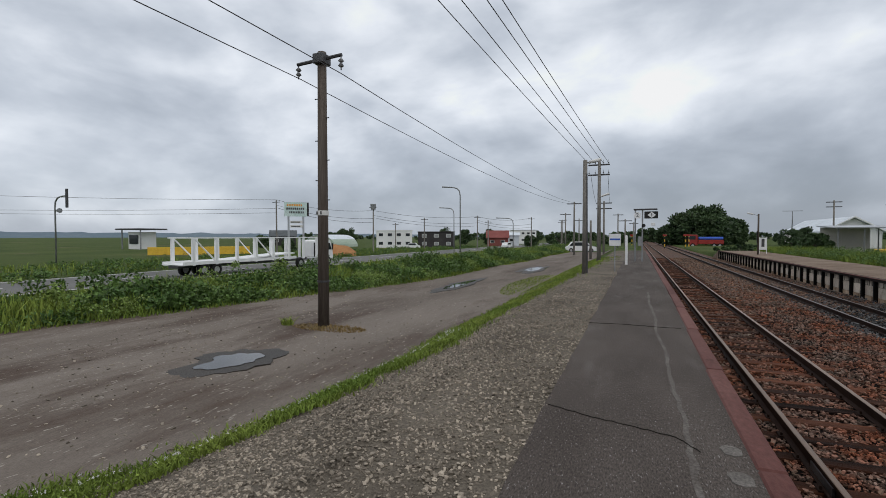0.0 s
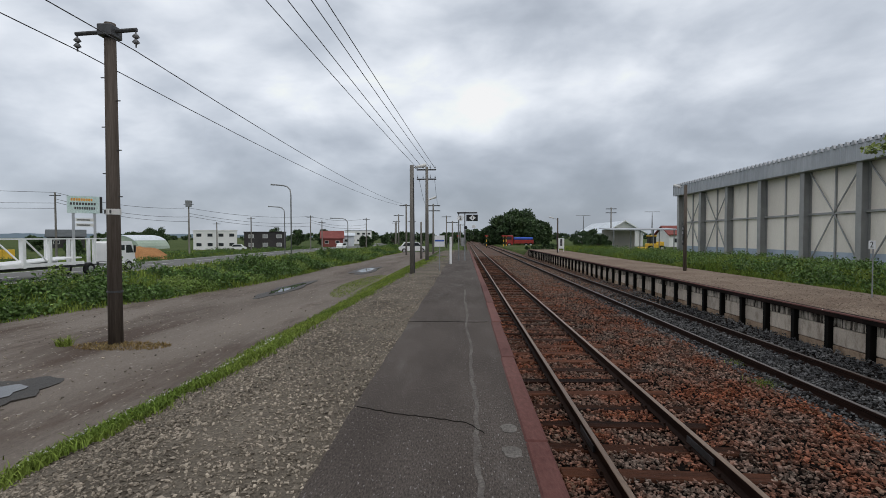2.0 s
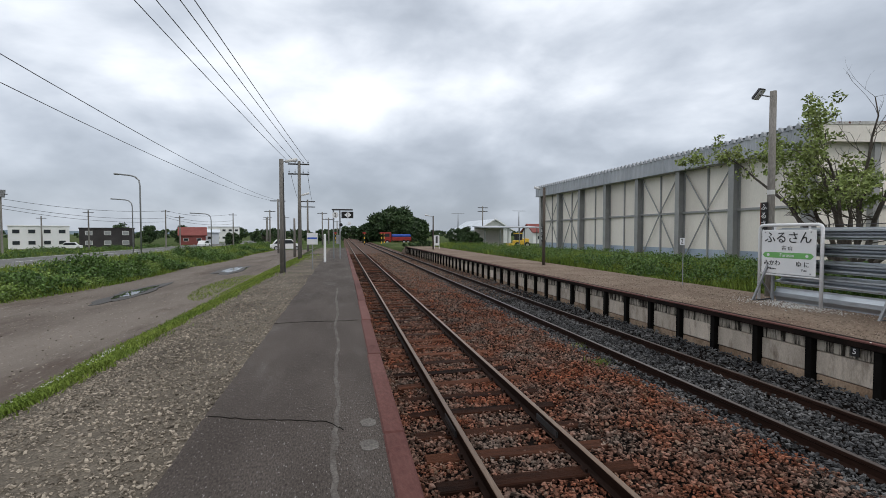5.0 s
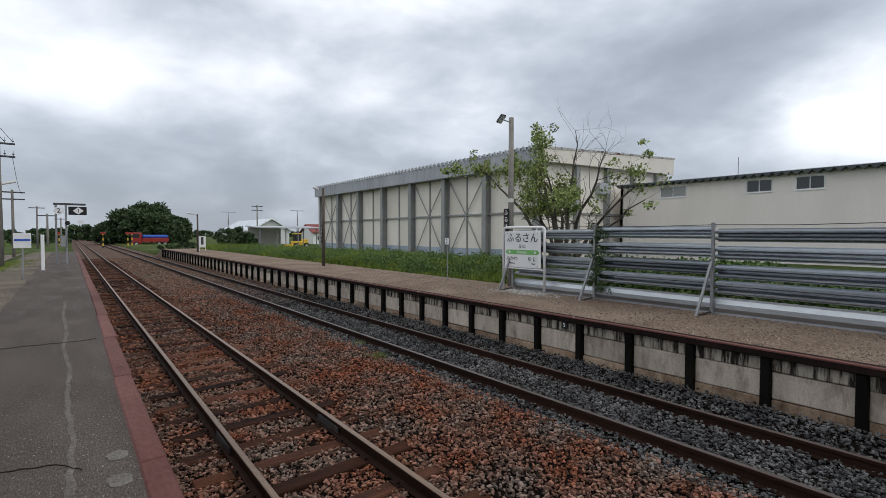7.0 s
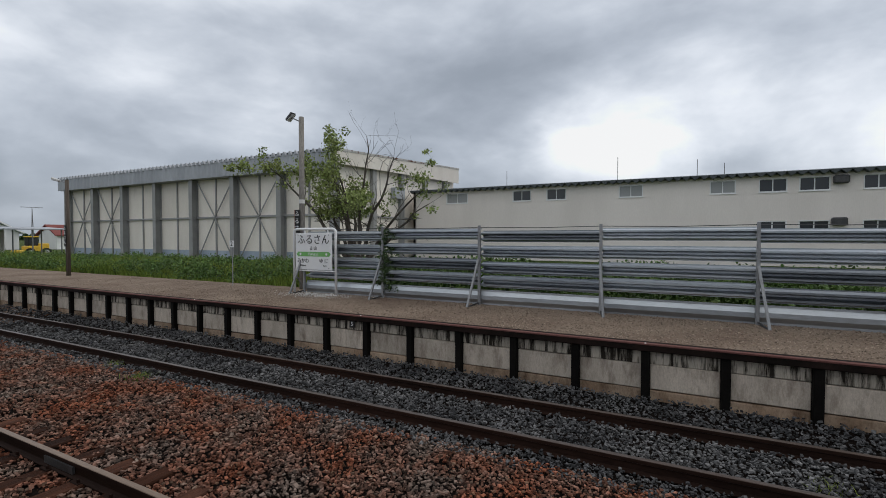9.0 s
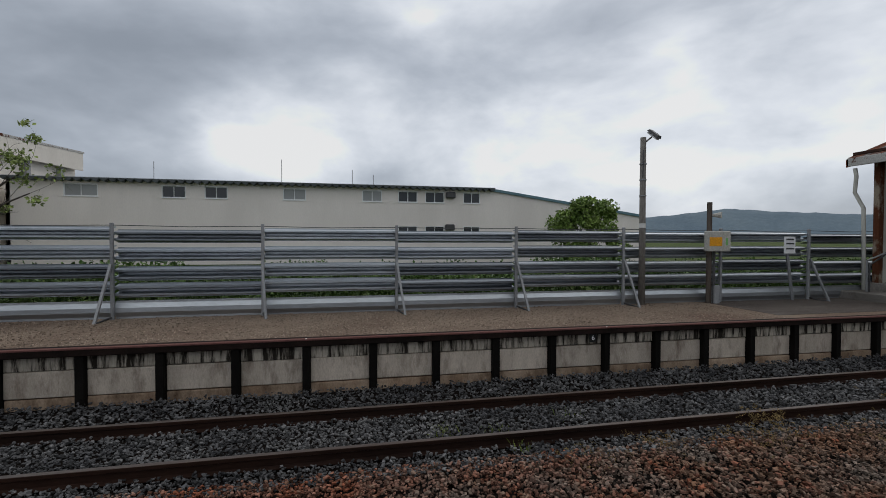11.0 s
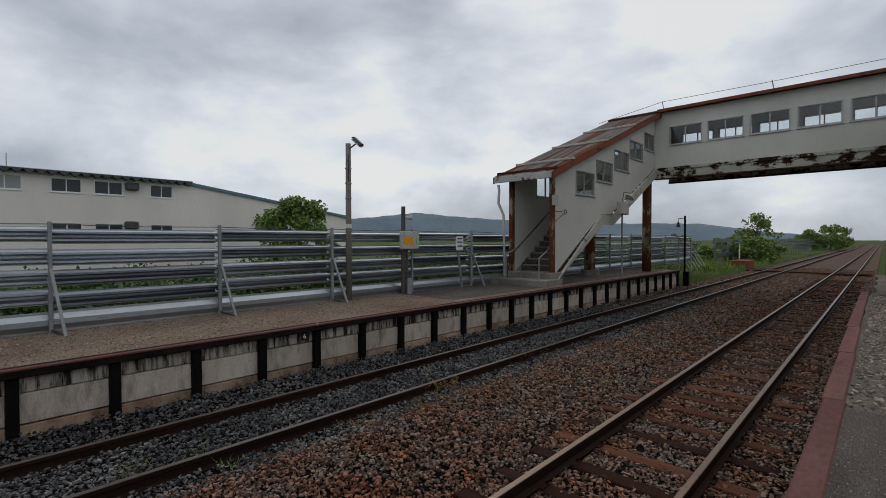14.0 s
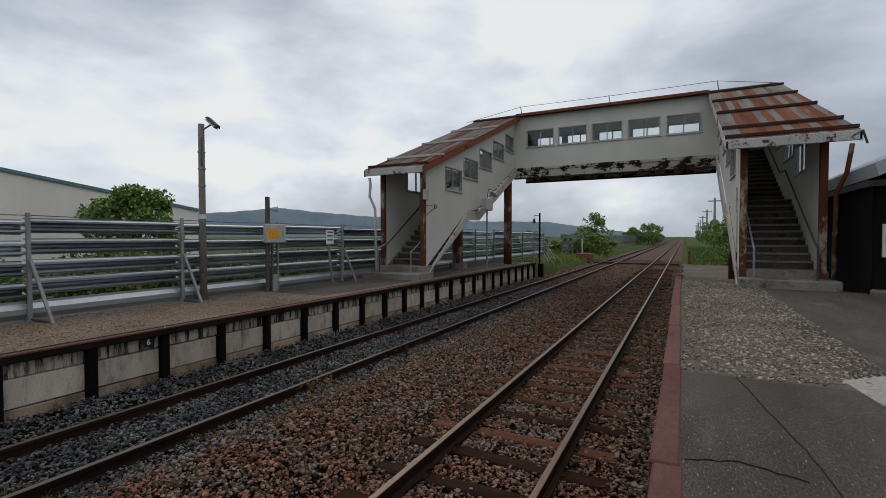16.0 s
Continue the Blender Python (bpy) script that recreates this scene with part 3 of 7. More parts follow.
# open lot, gravel belt and the asphalt walk of the near platform
lot_xs = [-15.2 + i * 0.4 for i in range(31)]
lot_ys = [-6 + i * 0.7 for i in range(100)]


def lot_z(x, y):
    dip = 0.02 * noise.noise(Vector((x * 0.5, y * 0.5, 0))) + 0.008 * noise.noise(Vector((x * 2.2, y * 2.2, 3)))
    for px, py, rx, ry in ((-6.55, 5.95, 1.0, 1.0), (-7.3, 19.0, 1.0, 3.2), (-6.2, 29.5, 1.2, 4.2)):
        dip -= 0.06 * math.exp(-((x - px) / rx) ** 2 - ((y - py) / ry) ** 2)
    return side_z(x, y) - 0.035 + dip - 0.12 * smooth_step(0.02, 0.28, x - belt_x(y))


tagged(grid_sheet("road_lot", lot_xs, lot_ys, lot_z, "lot"), "worn grey-brown unpaved lot with puddles beside the platform", "unpaved lot", kind="structure")
tagged(grid_sheet("pavement_gravel", [-5.5 + 0.17 * i for i in range(28)], [-12.5 + 0.6 * i for i in range(93)], lambda x, y: side_z(x - 0.1, y) - 0.012 - 0.12 * smooth_step(0.02, -0.22, x - belt_x(y)) + 0.01 * noise.noise(Vector((x * 2, y * 2, 0))), "gravel_sheet"), "grey gravel shoulder beside the asphalt platform walk", "gravel", kind="structure")
strip("pavement_asphalt", -0.94, 0.30, -4.85, 43, 0.0, "asphalt", "dark worn asphalt walk of the station platform", "platform", 1.0, 0.05, 0.3)
strip("pavement_asphalt_apron", -9.0, -0.98, -12.6, -3.2, -0.006, "asphalt", "dark patched asphalt apron at the station building", "pavement", 0.10, 0.05, 0.5)
strip("pavement_gravel_patch", -1.3, 0.30, -15.0, -4.86, -0.008, "gravel_sheet", "grey gravel patch before the footbridge stairs", "gravel", 1.0, 0.25, 0.4)
strip("pavement_dirt", -2.4, 0.30, -34, -15.0, -0.665, "gravel_sheet", "trodden gravel strip below the footbridge", "gravel", 0.6, 0.5, 0.6)
k = Kit().slab([(-2.6, -4.2), (-0.93, -4.55), (-0.85, -5.1), (-1.35, -5.55), (-2.6, -5.75)], "z", -0.03, 0.006)
solo("slab_concrete", k, "slab", "pale concrete slab laid in the asphalt", "slab", kind="structure")

# kerb of the near platform: painted lengths end to end
kerb = thing("kerb", (0.33, 0, 0), "red-brown painted kerb along the platform edge", "kerb", kind="structure")
me = Kit().soft(-0.07, 0.07, -0.995, 0.995, -0.30, 0.012, 0.012).mesh("kerb_length", "kerb")
for i in range(29):
    yk = -14 + 2.0 * i
    piece("kerb_length", me, kerb, (0.322 + 0.055 * smooth_step(2, 12, abs(yk)) + rng.normal(0, 0.003), yk, rng.normal(0, 0.002)), rng.normal(0, 0.0012))
part("retaining_wall", Kit().box(0.305, 0.40, -15, 43, -1.2, -0.29), "concrete", kerb, "stained concrete platform wall")

# cracks and cement patches in the asphalt
for cx, cy, r in ((0.165, 2.86, 0.075), (0.175, 3.20, 0.07)):
    out = [(cx + r * (1 + 0.25 * noise.noise(Vector((math.cos(a) * 2, math.sin(a) * 2, cx * 9)))) * math.cos(a) * 0.8, cy + r * (1 + 0.25 * noise.noise(Vector((math.cos(a) * 2, math.sin(a) * 2, 5)))) * math.sin(a)) for a in [i * math.pi / 11 for i in range(22)]]
    solo("cement_patch", Kit().slab(out, "z", -0.02, 0.005), "patch_cement", "pale rough cement patch in the asphalt", "patch", "cement patches", "structure")


def crack(points, w, material="crack", label="dark jagged crack in the asphalt", top=0.0065):
    k = Kit()
    prev = None
    for i in range(len(points) - 1):
        for s in range(8):
            f = s / 8
            p = Vector((*points[i], 0)).lerp(Vector((*points[i + 1], 0)), f) + Vector((0.018 * noise.noise(Vector((i + f * 7, 1, w * 99))), 0.022 * noise.noise(Vector((i + f * 7, 5, 2))), 0))
            ww = w * (0.5 + abs(noise.noise(Vector((i + f * 5, 9, 4)))))
            if prev:
                q, pw = prev
                d = (p - q).normalized()
                nrm = Vector((-d.y, d.x, 0))
                k.slab([tuple((q + nrm * pw)[:2]), tuple((q - nrm * pw)[:2]), tuple((p - nrm * ww)[:2]), tuple((p + nrm * ww)[:2])], "z", -0.02, top)
            prev = (p, ww)
    solo("crack", k, material, label, "crack", "asphalt cracks", "structure")


crack([(-0.92, 3.55), (-0.6, 3.42), (-0.35, 3.36), (-0.1, 3.28), (0.02, 3.1)], 0.0025)
pale = "pale lime streak along a crack in the asphalt"
crack([(-0.02, 2.0), (-0.05, 2.8), (-0.03, 3.6), (-0.06, 4.6), (-0.04, 5.6), (-0.10, 6.6), (-0.07, 7.8), (-0.12, 9.4), (-0.10, 11.5)], 0.028, "streak", pale, 0.0025)
crack([(-0.95, 7.0), (-0.5, 7.05), (0.05, 7.0), (0.24, 7.04)], 0.0018)
crack([(-0.13, -4.85), (-0.22, -4.2), (-0.34, -3.4), (-0.4, -2.6)], 0.0022)
crack([(0.24, -3.1), (0.0, -3.2), (-0.3, -3.1)], 0.0016)

# puddles
for px, py, rx, ry, z in ((-6.55, 5.95, 0.42, 0.50, -0.866), (-7.4, 19.0, 0.28, 1.6, -0.872), (-6.3, 29.5, 0.35, 2.2, -0.87)):
    for grow, dz, mat, lab in ((1.75, 0.010, "wet_lot", "damp dark soil round a puddle"), (1.0, 0.02, "water", "shallow puddle reflecting the grey sky")):
        out = []
        for a in [i * math.pi / 24 for i in range(48)]:
            w = 1 + 0.45 * noise.noise(Vector((math.cos(a) * 1.7, math.sin(a) * 1.7, py))) + (0.25 if mat == "wet_lot" else 0.08) * noise.noise(Vector((math.cos(a) * 5, math.sin(a) * 5, py)))
            out.append((px + grow * rx * w * math.cos(a), py + grow * ry * w * math.sin(a)))
        solo("puddle" if mat == "water" else "damp_patch", Kit().slab(out, "z", z - 0.02 + dz, z + dz + 0.006), mat, lab, "puddle" if mat == "water" else "ground", "puddles" if mat == "water" else "", "structure")

# road beyond the verge
k = Kit()
for y in range(-40, 240, 10):
    c0, c1 = -36 + 0.012 * max(0, y - 30), -36 + 0.012 * max(0, y - 20)
    k.add([(c0 - 5, y, -1.93), (c0 + 5, y, -1.93), (c1 + 5, y + 10, -1.93), (c1 - 5, y + 10, -1.93)], [(0, 1, 2, 3)])
solo("road", k, "road", "grey two-lane asphalt road behind the green verge", "road", kind="structure")
k = Kit()
for y in range(-40, 240, 10):
    for off in (-4.6, 4.6):
        k.box(-36 + off - 0.08, -36 + off + 0.08, y, y + 10, -1.94, -1.92)
    k.box(-36.08, -35.92, y + 1, y + 6, -1.94, -1.92)
solo("road_marking", k, "road_paint", "white painted lines on the road", "road marking", kind="structure")

# ballast bed and stones
BED_X = (0.40, 0.75, 2.95, 3.3, 4.4, 4.7, 5.15, 6.05, 6.35, 6.6, 7.0)
BED_UP = (0.03, 0.0, 0.0, 0.045, 0.045, 0.015, 0.030, 0.030, 0.02, 0.08, 0.15)
for y0, y1, mat in ((-300, -17, "ballast_far"), (-17, 19, "ballast_bed_shade"), (19, 400, "ballast_far")):
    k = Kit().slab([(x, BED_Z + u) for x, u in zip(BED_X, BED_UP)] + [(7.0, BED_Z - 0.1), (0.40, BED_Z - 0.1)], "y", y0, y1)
    solo("ballast_bed", k, mat, "ballast bed under the tracks, rust-stained far off, blackened as stone-gap shade nearby", "ballast", kind="structure")


def scatter(n, x0, x1, y0, y1, bias):
    x = rng.uniform(x0, x1, n)
    y = rng.normal(0, bias, n) - 0.5
    ok = (y > y0) & (y < y1)
    return x[ok], y[ok]


def off_sleepers(x, y, tracks):
    keep = np.ones(len(x), bool)
    for c in tracks:
        phase = np.abs(((y + 0.3) % 0.6) - 0.3)
        keep &= ~((np.abs(x - c) < 1.0) & (phase < 0.085) & (rng.uniform(size=len(x)) > 0.10))
    return keep


for x0, x1, mat, n, lab in ((0.42, 4.75, "ballast", 125000, "rust-brown crushed stone ballast between the tracks"), (4.55, 7.0, "ballast_grey", 62000, "blue-grey crushed stone ballast of the loop track")):
    x, y = scatter(n, x0, x1, -26, 30, 9.0)
    keep = off_sleepers(x, y, (1.865,))
    for c in (NEAR_W, NEAR_E, LOOP_W, LOOP_E):
        keep &= np.abs(x - c) > 0.055
    x, y = x[keep], y[keep]
    s = rng.uniform(0.011, 0.031, len(x)) * np.clip(0.85 + np.abs(y) / 40.0, 0.85, 1.4)
    layer = np.where((np.abs(x - 1.865) < 1.0), 0.035, 0.06) * rng.uniform(0, 1, len(x)) ** 1.3
    at_ = np.stack([x, y, BED_Z + np.interp(x, BED_X, BED_UP) + s * 0.30 + layer], 1)
    south = (y + rng.normal(0, 2.0, len(y)) < -3.5) | (rng.uniform(size=len(y)) < 0.12)
    if mat == "ballast":
        tagged(stones("ballast_stones", at_[south], s[south], "ballast_brown"), "grey-brown crushed stone ballast towards the footbridge", "ballast", kind="stuff")
        at_, s = at_[~south], s[~south]
    tagged(stones("ballast_stones", at_, s, mat), lab, "ballast", kind="stuff")
for y0, y1 in ((-48, -15), (16, 55)):
    x, y = rng.uniform(0.45, 6.95, 17000), rng.uniform(y0, y1, 17000)
    keep = off_sleepers(x, y, (1.865,))
    for c in (NEAR_W, NEAR_E, LOOP_W, LOOP_E):
        keep &= np.abs(x - c) > 0.07
    x, y = x[keep], y[keep]
    s = rng.uniform(0.025, 0.05, len(x))
    tagged(stones("ballast_stones", np.stack([x, y, BED_Z + np.interp(x, BED_X, BED_UP) + s * 0.25], 1), s, "ballast_brown"), "brown crushed stone ballast further along the line", "ballast", kind="stuff")
x, y = scatter(110000, -4.7, -0.93, -4.0, 24, 6.5)
ok = x > np.array([belt_x(b) for b in y]) - 0.05
x, y = x[ok], y[ok]
s = rng.uniform(0.004, 0.013, len(x)) * rng.choice([0.8, 1.0, 1.5], len(x))
tagged(stones("gravel_stones", np.stack([x, y, np.array([side_z(a - 0.1, b) for a, b in zip(x, y)]) - 0.012 + s * 0.3], 1), s, "gravel"), "loose grey gravel beside the platform walk", "gravel", kind="stuff")
x, y = rng.uniform(-1.25, 0.25, 9000), rng.uniform(-14.5, -4.9, 9000)
s = rng.uniform(0.008, 0.022, len(x))
tagged(stones("gravel_stones", np.stack([x, y, -0.008 + s * 0.3], 1), s, "gravel"), "loose grey gravel before the stairs", "gravel", kind="stuff")
x, y = rng.uniform(-11, -3.2, 3200), np.abs(rng.normal(3, 8, 3200))
s = rng.uniform(0.006, 0.018, len(x)) * rng.choice([0.6, 1, 1.6], len(x))
tagged(stones("gravel_stones", np.stack([x, y, np.array([lot_z(a, b) for a, b in zip(x, y)]) + s * 0.2], 1), s, "gravel"), "scattered pebbles on the lot", "gravel", kind="stuff")

x, y = rng.uniform(7.22, 9.9, 26000), rng.normal(0, 8, 26000)
ok = (y > -8.5) & (y < 30)
x, y = x[ok], y[ok]
s = rng.uniform(0.006, 0.017, len(x))
tagged(stones("gravel_stones", np.stack([x, y, FAR_Z + s * 0.3], 1), s, "far_gravel"), "fine brown gravel on the far platform", "gravel", kind="stuff")

# ---------------------------------------------------------------- tracks
def rail_profile():
    half = [(0.062, 0.0), (0.062, 0.010), (0.012, 0.028), (0.010, 0.095), (0.032, 0.108), (0.032, 0.140), (0.026, 0.146)]
    return half + [(-a, b) for a, b in half[::-1]]


def railway_track(west, east, y0, y1, sink, label):
    tr = thing("railway_track", ((west + east) / 2, 0, RAIL_Z), label, "railway track", "railway tracks")
    for x in (west, east):
        k = Kit()
        prof = [(x + a, RAIL_Z - 0.146 + b) for a, b in rail_profile()]
        k.slab([(a, b) for a, b in prof], "y", y0, y1)
        r = part("rail", k, "rail", tr, "rust-brown steel rail")
        part("running_face", Kit().soft(x - 0.029, x + 0.029, y0, y1, RAIL_Z - 0.010, RAIL_Z + 0.002, 0.004), "rail_top" if sink < 0.02 else "rail_top_loop", r, "worn bright rail head")
    me_s = Kit().soft(-1.05, 1.05, -0.095, 0.095, -0.14, 0.0, 0.012).mesh("sleeper", "sleeper")
    plate = Kit().soft(-0.10, 0.10, -0.075, 0.075, 0.0, 0.016, 0.004).mesh("tie_plate", "rail")
    spike = Kit().soft(-0.012, 0.012, -0.012, 0.012, 0.0, 0.045, 0.004).mesh("rail_spike", "rail")
    n = 0
    for i in range(-58, 92):
        y = 0.6 * i + rng.normal(0, 0.02)
        sl = piece("sleeper", me_s, tr, ((west + east) / 2 + rng.normal(0, 0.03), y, RAIL_Z - 0.146 - sink + rng.normal(0, 0.004)), rng.normal(0, 0.02))
        if -10 < y < 14 and sink < 0.02:
            for x in (west, east):
                piece("tie_plate", plate, tr, (x, y, RAIL_Z - 0.150))
                for dx in (-0.075, 0.075):
                    piece("rail_spike", spike, tr, (x + dx, y + 0.04 * (1 if dx > 0 else -1), RAIL_Z - 0.145))
    if sink < 0.02:
        for x, yj in ((east, 5.2), (west, 5.45)):
            for sd in (-1, 1):
                k = Kit().soft(x + sd * 0.018, x + sd * 0.040, yj - 0.28, yj + 0.28, RAIL_Z - 0.118, RAIL_Z - 0.045, 0.006)
                part("fishplate", k, "dark_steel", tr, "dark bolted joint plate")
    return tr


railway_track(NEAR_W, NEAR_E, -260, 330, 0.0, "main railway track with rusty rails on wooden sleepers")
railway_track(LOOP_W, LOOP_E, -260, 330, 0.035, "loop railway track half buried in grey ballast")
# plank crossing over the tracks to the south
cross = thing("plank_crossing", (3.7, -41, -1.0), "worn wooden plank crossing over both tracks", "crossing")
for i in range(5):
    for x0, x1 in ((0.6, 1.2), (1.40, 2.33), (2.55, 4.9), (5.13, 6.06), (6.3, 7.3)):
        part("plank", Kit().soft(x0, x1, -42 + i * 0.42, -41.62 + i * 0.42, -1.05, -0.955, 0.01), "sleeper", cross)

# ---------------------------------------------------------------- far platform
plat = thing("platform_far", (8.5, 0, FAR_Z), "far platform with gravel top and concrete panel wall", "platform", kind="structure")
POSTS = [Y_FIRST + Y_STEP * i for i in range(-25, 56)]
part("platform_top", Kit().box(7.19, 10.2, POSTS[0], POSTS[-1], -1.2, FAR_Z), "far_gravel_sheet", plat, "brown gravel platform top")
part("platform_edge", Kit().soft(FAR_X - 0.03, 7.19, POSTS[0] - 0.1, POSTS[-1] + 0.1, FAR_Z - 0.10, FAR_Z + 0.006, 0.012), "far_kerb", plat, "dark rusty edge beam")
part("edge_lip", Kit().soft(FAR_X - 0.034, FAR_X + 0.05, POSTS[0] - 0.1, POSTS[-1] + 0.1, FAR_Z - 0.012, FAR_Z + 0.011, 0.004), "kerb", plat, "worn red-brown edge lip")
part("platform_asphalt", Kit().box(7.5, 10.0, -24.2, -8.6, FAR_Z - 0.03, FAR_Z + 0.006), "asphalt", plat, "dark asphalt at the stairs")
me_post = Kit().soft(-0.07, 0.07, -0.055, 0.055, -1.12, FAR_Z - 0.10, 0.01).mesh("wall_post", "black_steel")
rows = [("panel_top", FAR_Z - 0.10, -0.500), ("panel", -0.512, -0.858), ("panel_low", -0.872, -1.2)]
meshes = [Kit().soft(-0.05, 0.05, -0.421, 0.421, z1, z0, 0.008).mesh("wall_panel", mat) for mat, z0, z1 in rows]
for i, y in enumerate(POSTS):
    piece("wall_post", me_post, plat, (FAR_X + 0.07, y, 0))
    if i + 1 < len(POSTS):
        for r in range(3):
            piece("wall_panel", meshes[r], plat, (FAR_X + 0.145 + rng.normal(0, 0.006), y + Y_STEP / 2, rng.normal(0, 0.003)))
# ramp at the northern end
k = Kit().slab([(POSTS[-1], FAR_Z), (POSTS[-1] + 3.5, -0.9), (POSTS[-1] + 3.5, -1.2), (POSTS[-1], -1.2)], "x", FAR_X, 10.2)
part("ramp", k, "far_gravel_sheet", plat, "gravel ramp at the platform end")
for text, y in (("5", 5.17), ("6", -4.42)):
    pl = thing("number_plate", (FAR_X + 0.02, y, -0.36), "small black plate with a white numeral on the platform wall", "number plate", "car stop numerals")
    part("plate", Kit().soft(FAR_X + 0.005, FAR_X + 0.03, y - 0.058, y + 0.058, -0.445, -0.315, 0.004), "black", pl)
    letters(text, 0.11, "white_paint", pl, at(FAR_X + 0.002, y, -0.375, FACE_WEST), "white numeral", "numeral")
for y in (0.10, 4.95, 9.73, -4.65):
    solo("edge_marker", Kit().soft(FAR_X - 0.028, FAR_X - 0.008, y - 0.012, y + 0.012, FAR_Z - 0.09, FAR_Z + 0.02, 0.004), "white_rough", "small pale marker on the platform edge", "marker", "edge markers")

x, y = 9.15 + rng.normal(0, 0.28, 1500), 8.0 + rng.normal(0, 0.55, 1500)
s = rng.uniform(0.006, 0.014, len(x))
tagged(stones("gravel_stones", np.stack([x, y, FAR_Z + s * 0.35], 1), s, "white_rough"), "pale chippings spilled round the station sign", "gravel", kind="stuff")

# ---------------------------------------------------------------- corrugated fence
FX = 9.45
FPOSTS = [1.06 + 2.52 * i for i in range(-14, 4)]
fence = thing("steel_fence", (FX, -6, FAR_Z), "galvanised corrugated steel snow fence behind the platform", "fence")
bands = [(1.160, 1.405), (0.815, 1.075), (0.485, 0.745), (0.165, 0.430)]


def wave_sheet(z0, z1, ridges, depth, length):
    k = Kit()
    n = ridges * 8
    prof = []
    for i in range(n + 1):
        t = i / n
        w = math.sin(2 * math.pi * ridges * t - math.pi / 2)
        prof.append((-depth * (0.5 + 0.5 * max(-1, min(1, 1.5 * w))), z0 + (z1 - z0) * t))
    m = len(prof)
    vs = []
    for y in (-length / 2, length / 2):
        vs += [(a, y, b) for a, b in prof] + [(a + 0.006, y, b) for a, b in prof]
    fs = []
    for i in range(m - 1):
        fs += [(i, i + 1, 2 * m + i + 1, 2 * m + i), (m + i, 3 * m + i, 3 * m + i + 1, m + i + 1)]
        fs += [(i, m + i, m + i + 1, i + 1), (2 * m + i, 2 * m + i + 1, 3 * m + i + 1, 3 * m + i)]
    fs += [(0, 2 * m, 3 * m, m), (m - 1, 2 * m - 1, 4 * m - 1, 3 * m - 1)]
    return k.add(vs, fs)


sheets = [wave_sheet(a, b, 2, 0.17, 2.50).mesh("fence_sheet", "galv") for a, b in bands]
sheets_far = [wave_sheet(a, b, 2, 0.17, 2.50).mesh("fence_sheet", "galv_light") for a, b in bands]
low_sheet = wave_sheet(-0.215, 0.115, 1, 0.05, 2.50).mesh("fence_sheet", "galv_light")
fpost = Kit().soft(-0.03, 0.03, -0.027, 0.027, -0.9, 1.51, 0.006).mesh("fence_post", "galv_post")
for i, y in enumerate(FPOSTS):
    piece("fence_post", fpost, fence, (FX - 0.07, y, 0))
    if y > -12 and not -9.5 < y < -8.5:
        lean = 0.10 if y > 2 else -0.12
        part("brace", Kit().tube((FX - 0.12, y, 0.78), (FX - 0.50, y + lean, FAR_Z - 0.02), 0.030, 0.030, 4), "galv_post", fence, "diagonal steel brace")
        part("brace_foot", Kit().tube((FX - 0.48, y + lean * 0.9, FAR_Z + 0.0), (FX - 0.05, y, FAR_Z + 0.05), 0.018, 0.018, 6), "dark_steel", fence)
    if i + 1 < len(FPOSTS):
        off = (0.0, 0.035, -0.012, 0.04, 0.0, 0.03)[i % 6]
        for r in range(4):
            piece("fence_sheet", (sheets_far if (i % 3 == 1) else sheets)[r], fence, (FX + 0.14 - off * 0.4, y + 1.26, off * 0.8 + rng.normal(0, 0.008)))
        piece("fence_sheet", low_sheet, fence, (FX + 0.02, y + 1.26, rng.normal(0, 0.006)))
part("top_wire", Kit().path([(FX - 0.07, y, 1.47 + (0.0 if j % 2 == 0 else -0.02)) for j, y in enumerate([FPOSTS[0] + 1.26 * q for q in range(2 * len(FPOSTS) - 1)])], 0.007, 5), "wire", fence, "thin wire along the fence top")

# ---------------------------------------------------------------- station sign
SX = 9.28
sign = thing("station_sign", (SX, 8.15, FAR_Z), "white station name board with green band in a tube frame", "station sign")
tube = [(SX, 8.87, FAR_Z - 0.05), (SX, 8.87, 1.40), (SX, 8.84, 1.445), (SX, 8.78, 1.465), (SX, 7.55, 1.465), (SX, 7.49, 1.445), (SX, 7.46, 1.40), (SX, 7.46, FAR_Z - 0.05)]
part("frame", Kit().path(tube, 0.034, 10), "white_paint", sign, "white bent steel tube frame", True)
part("crossbar", Kit().tube((SX, 8.87, 0.38), (SX, 7.46, 0.38), 0.02, 0.02, 8), "white_paint", sign)
for y in (8.5, 7.72):
    part("hanger", Kit().soft(SX - 0.015, SX + 0.015, y - 0.02, y + 0.02, 1.34, 1.45, 0.004), "white_paint", sign)
board = part("board", Kit().soft(SX - 0.03, SX - 0.008, 7.56, 8.80, 0.41, 1.36, 0.01), "white_paint", sign, "white enamel board")
part("green_band", Kit().slab([(8.76, 0.815), (8.70, 0.875), (7.66, 0.875), (7.60, 0.815), (7.66, 0.755), (8.70, 0.755)], "x", SX - 0.034, SX - 0.029), "green", sign, "green arrow band")
for y in (8.62, 7.74):
    part("band_dot", Kit().tube((SX - 0.038, y, 0.815), (SX - 0.033, y, 0.815), 0.032, 0.032, 14), "white_paint", sign)
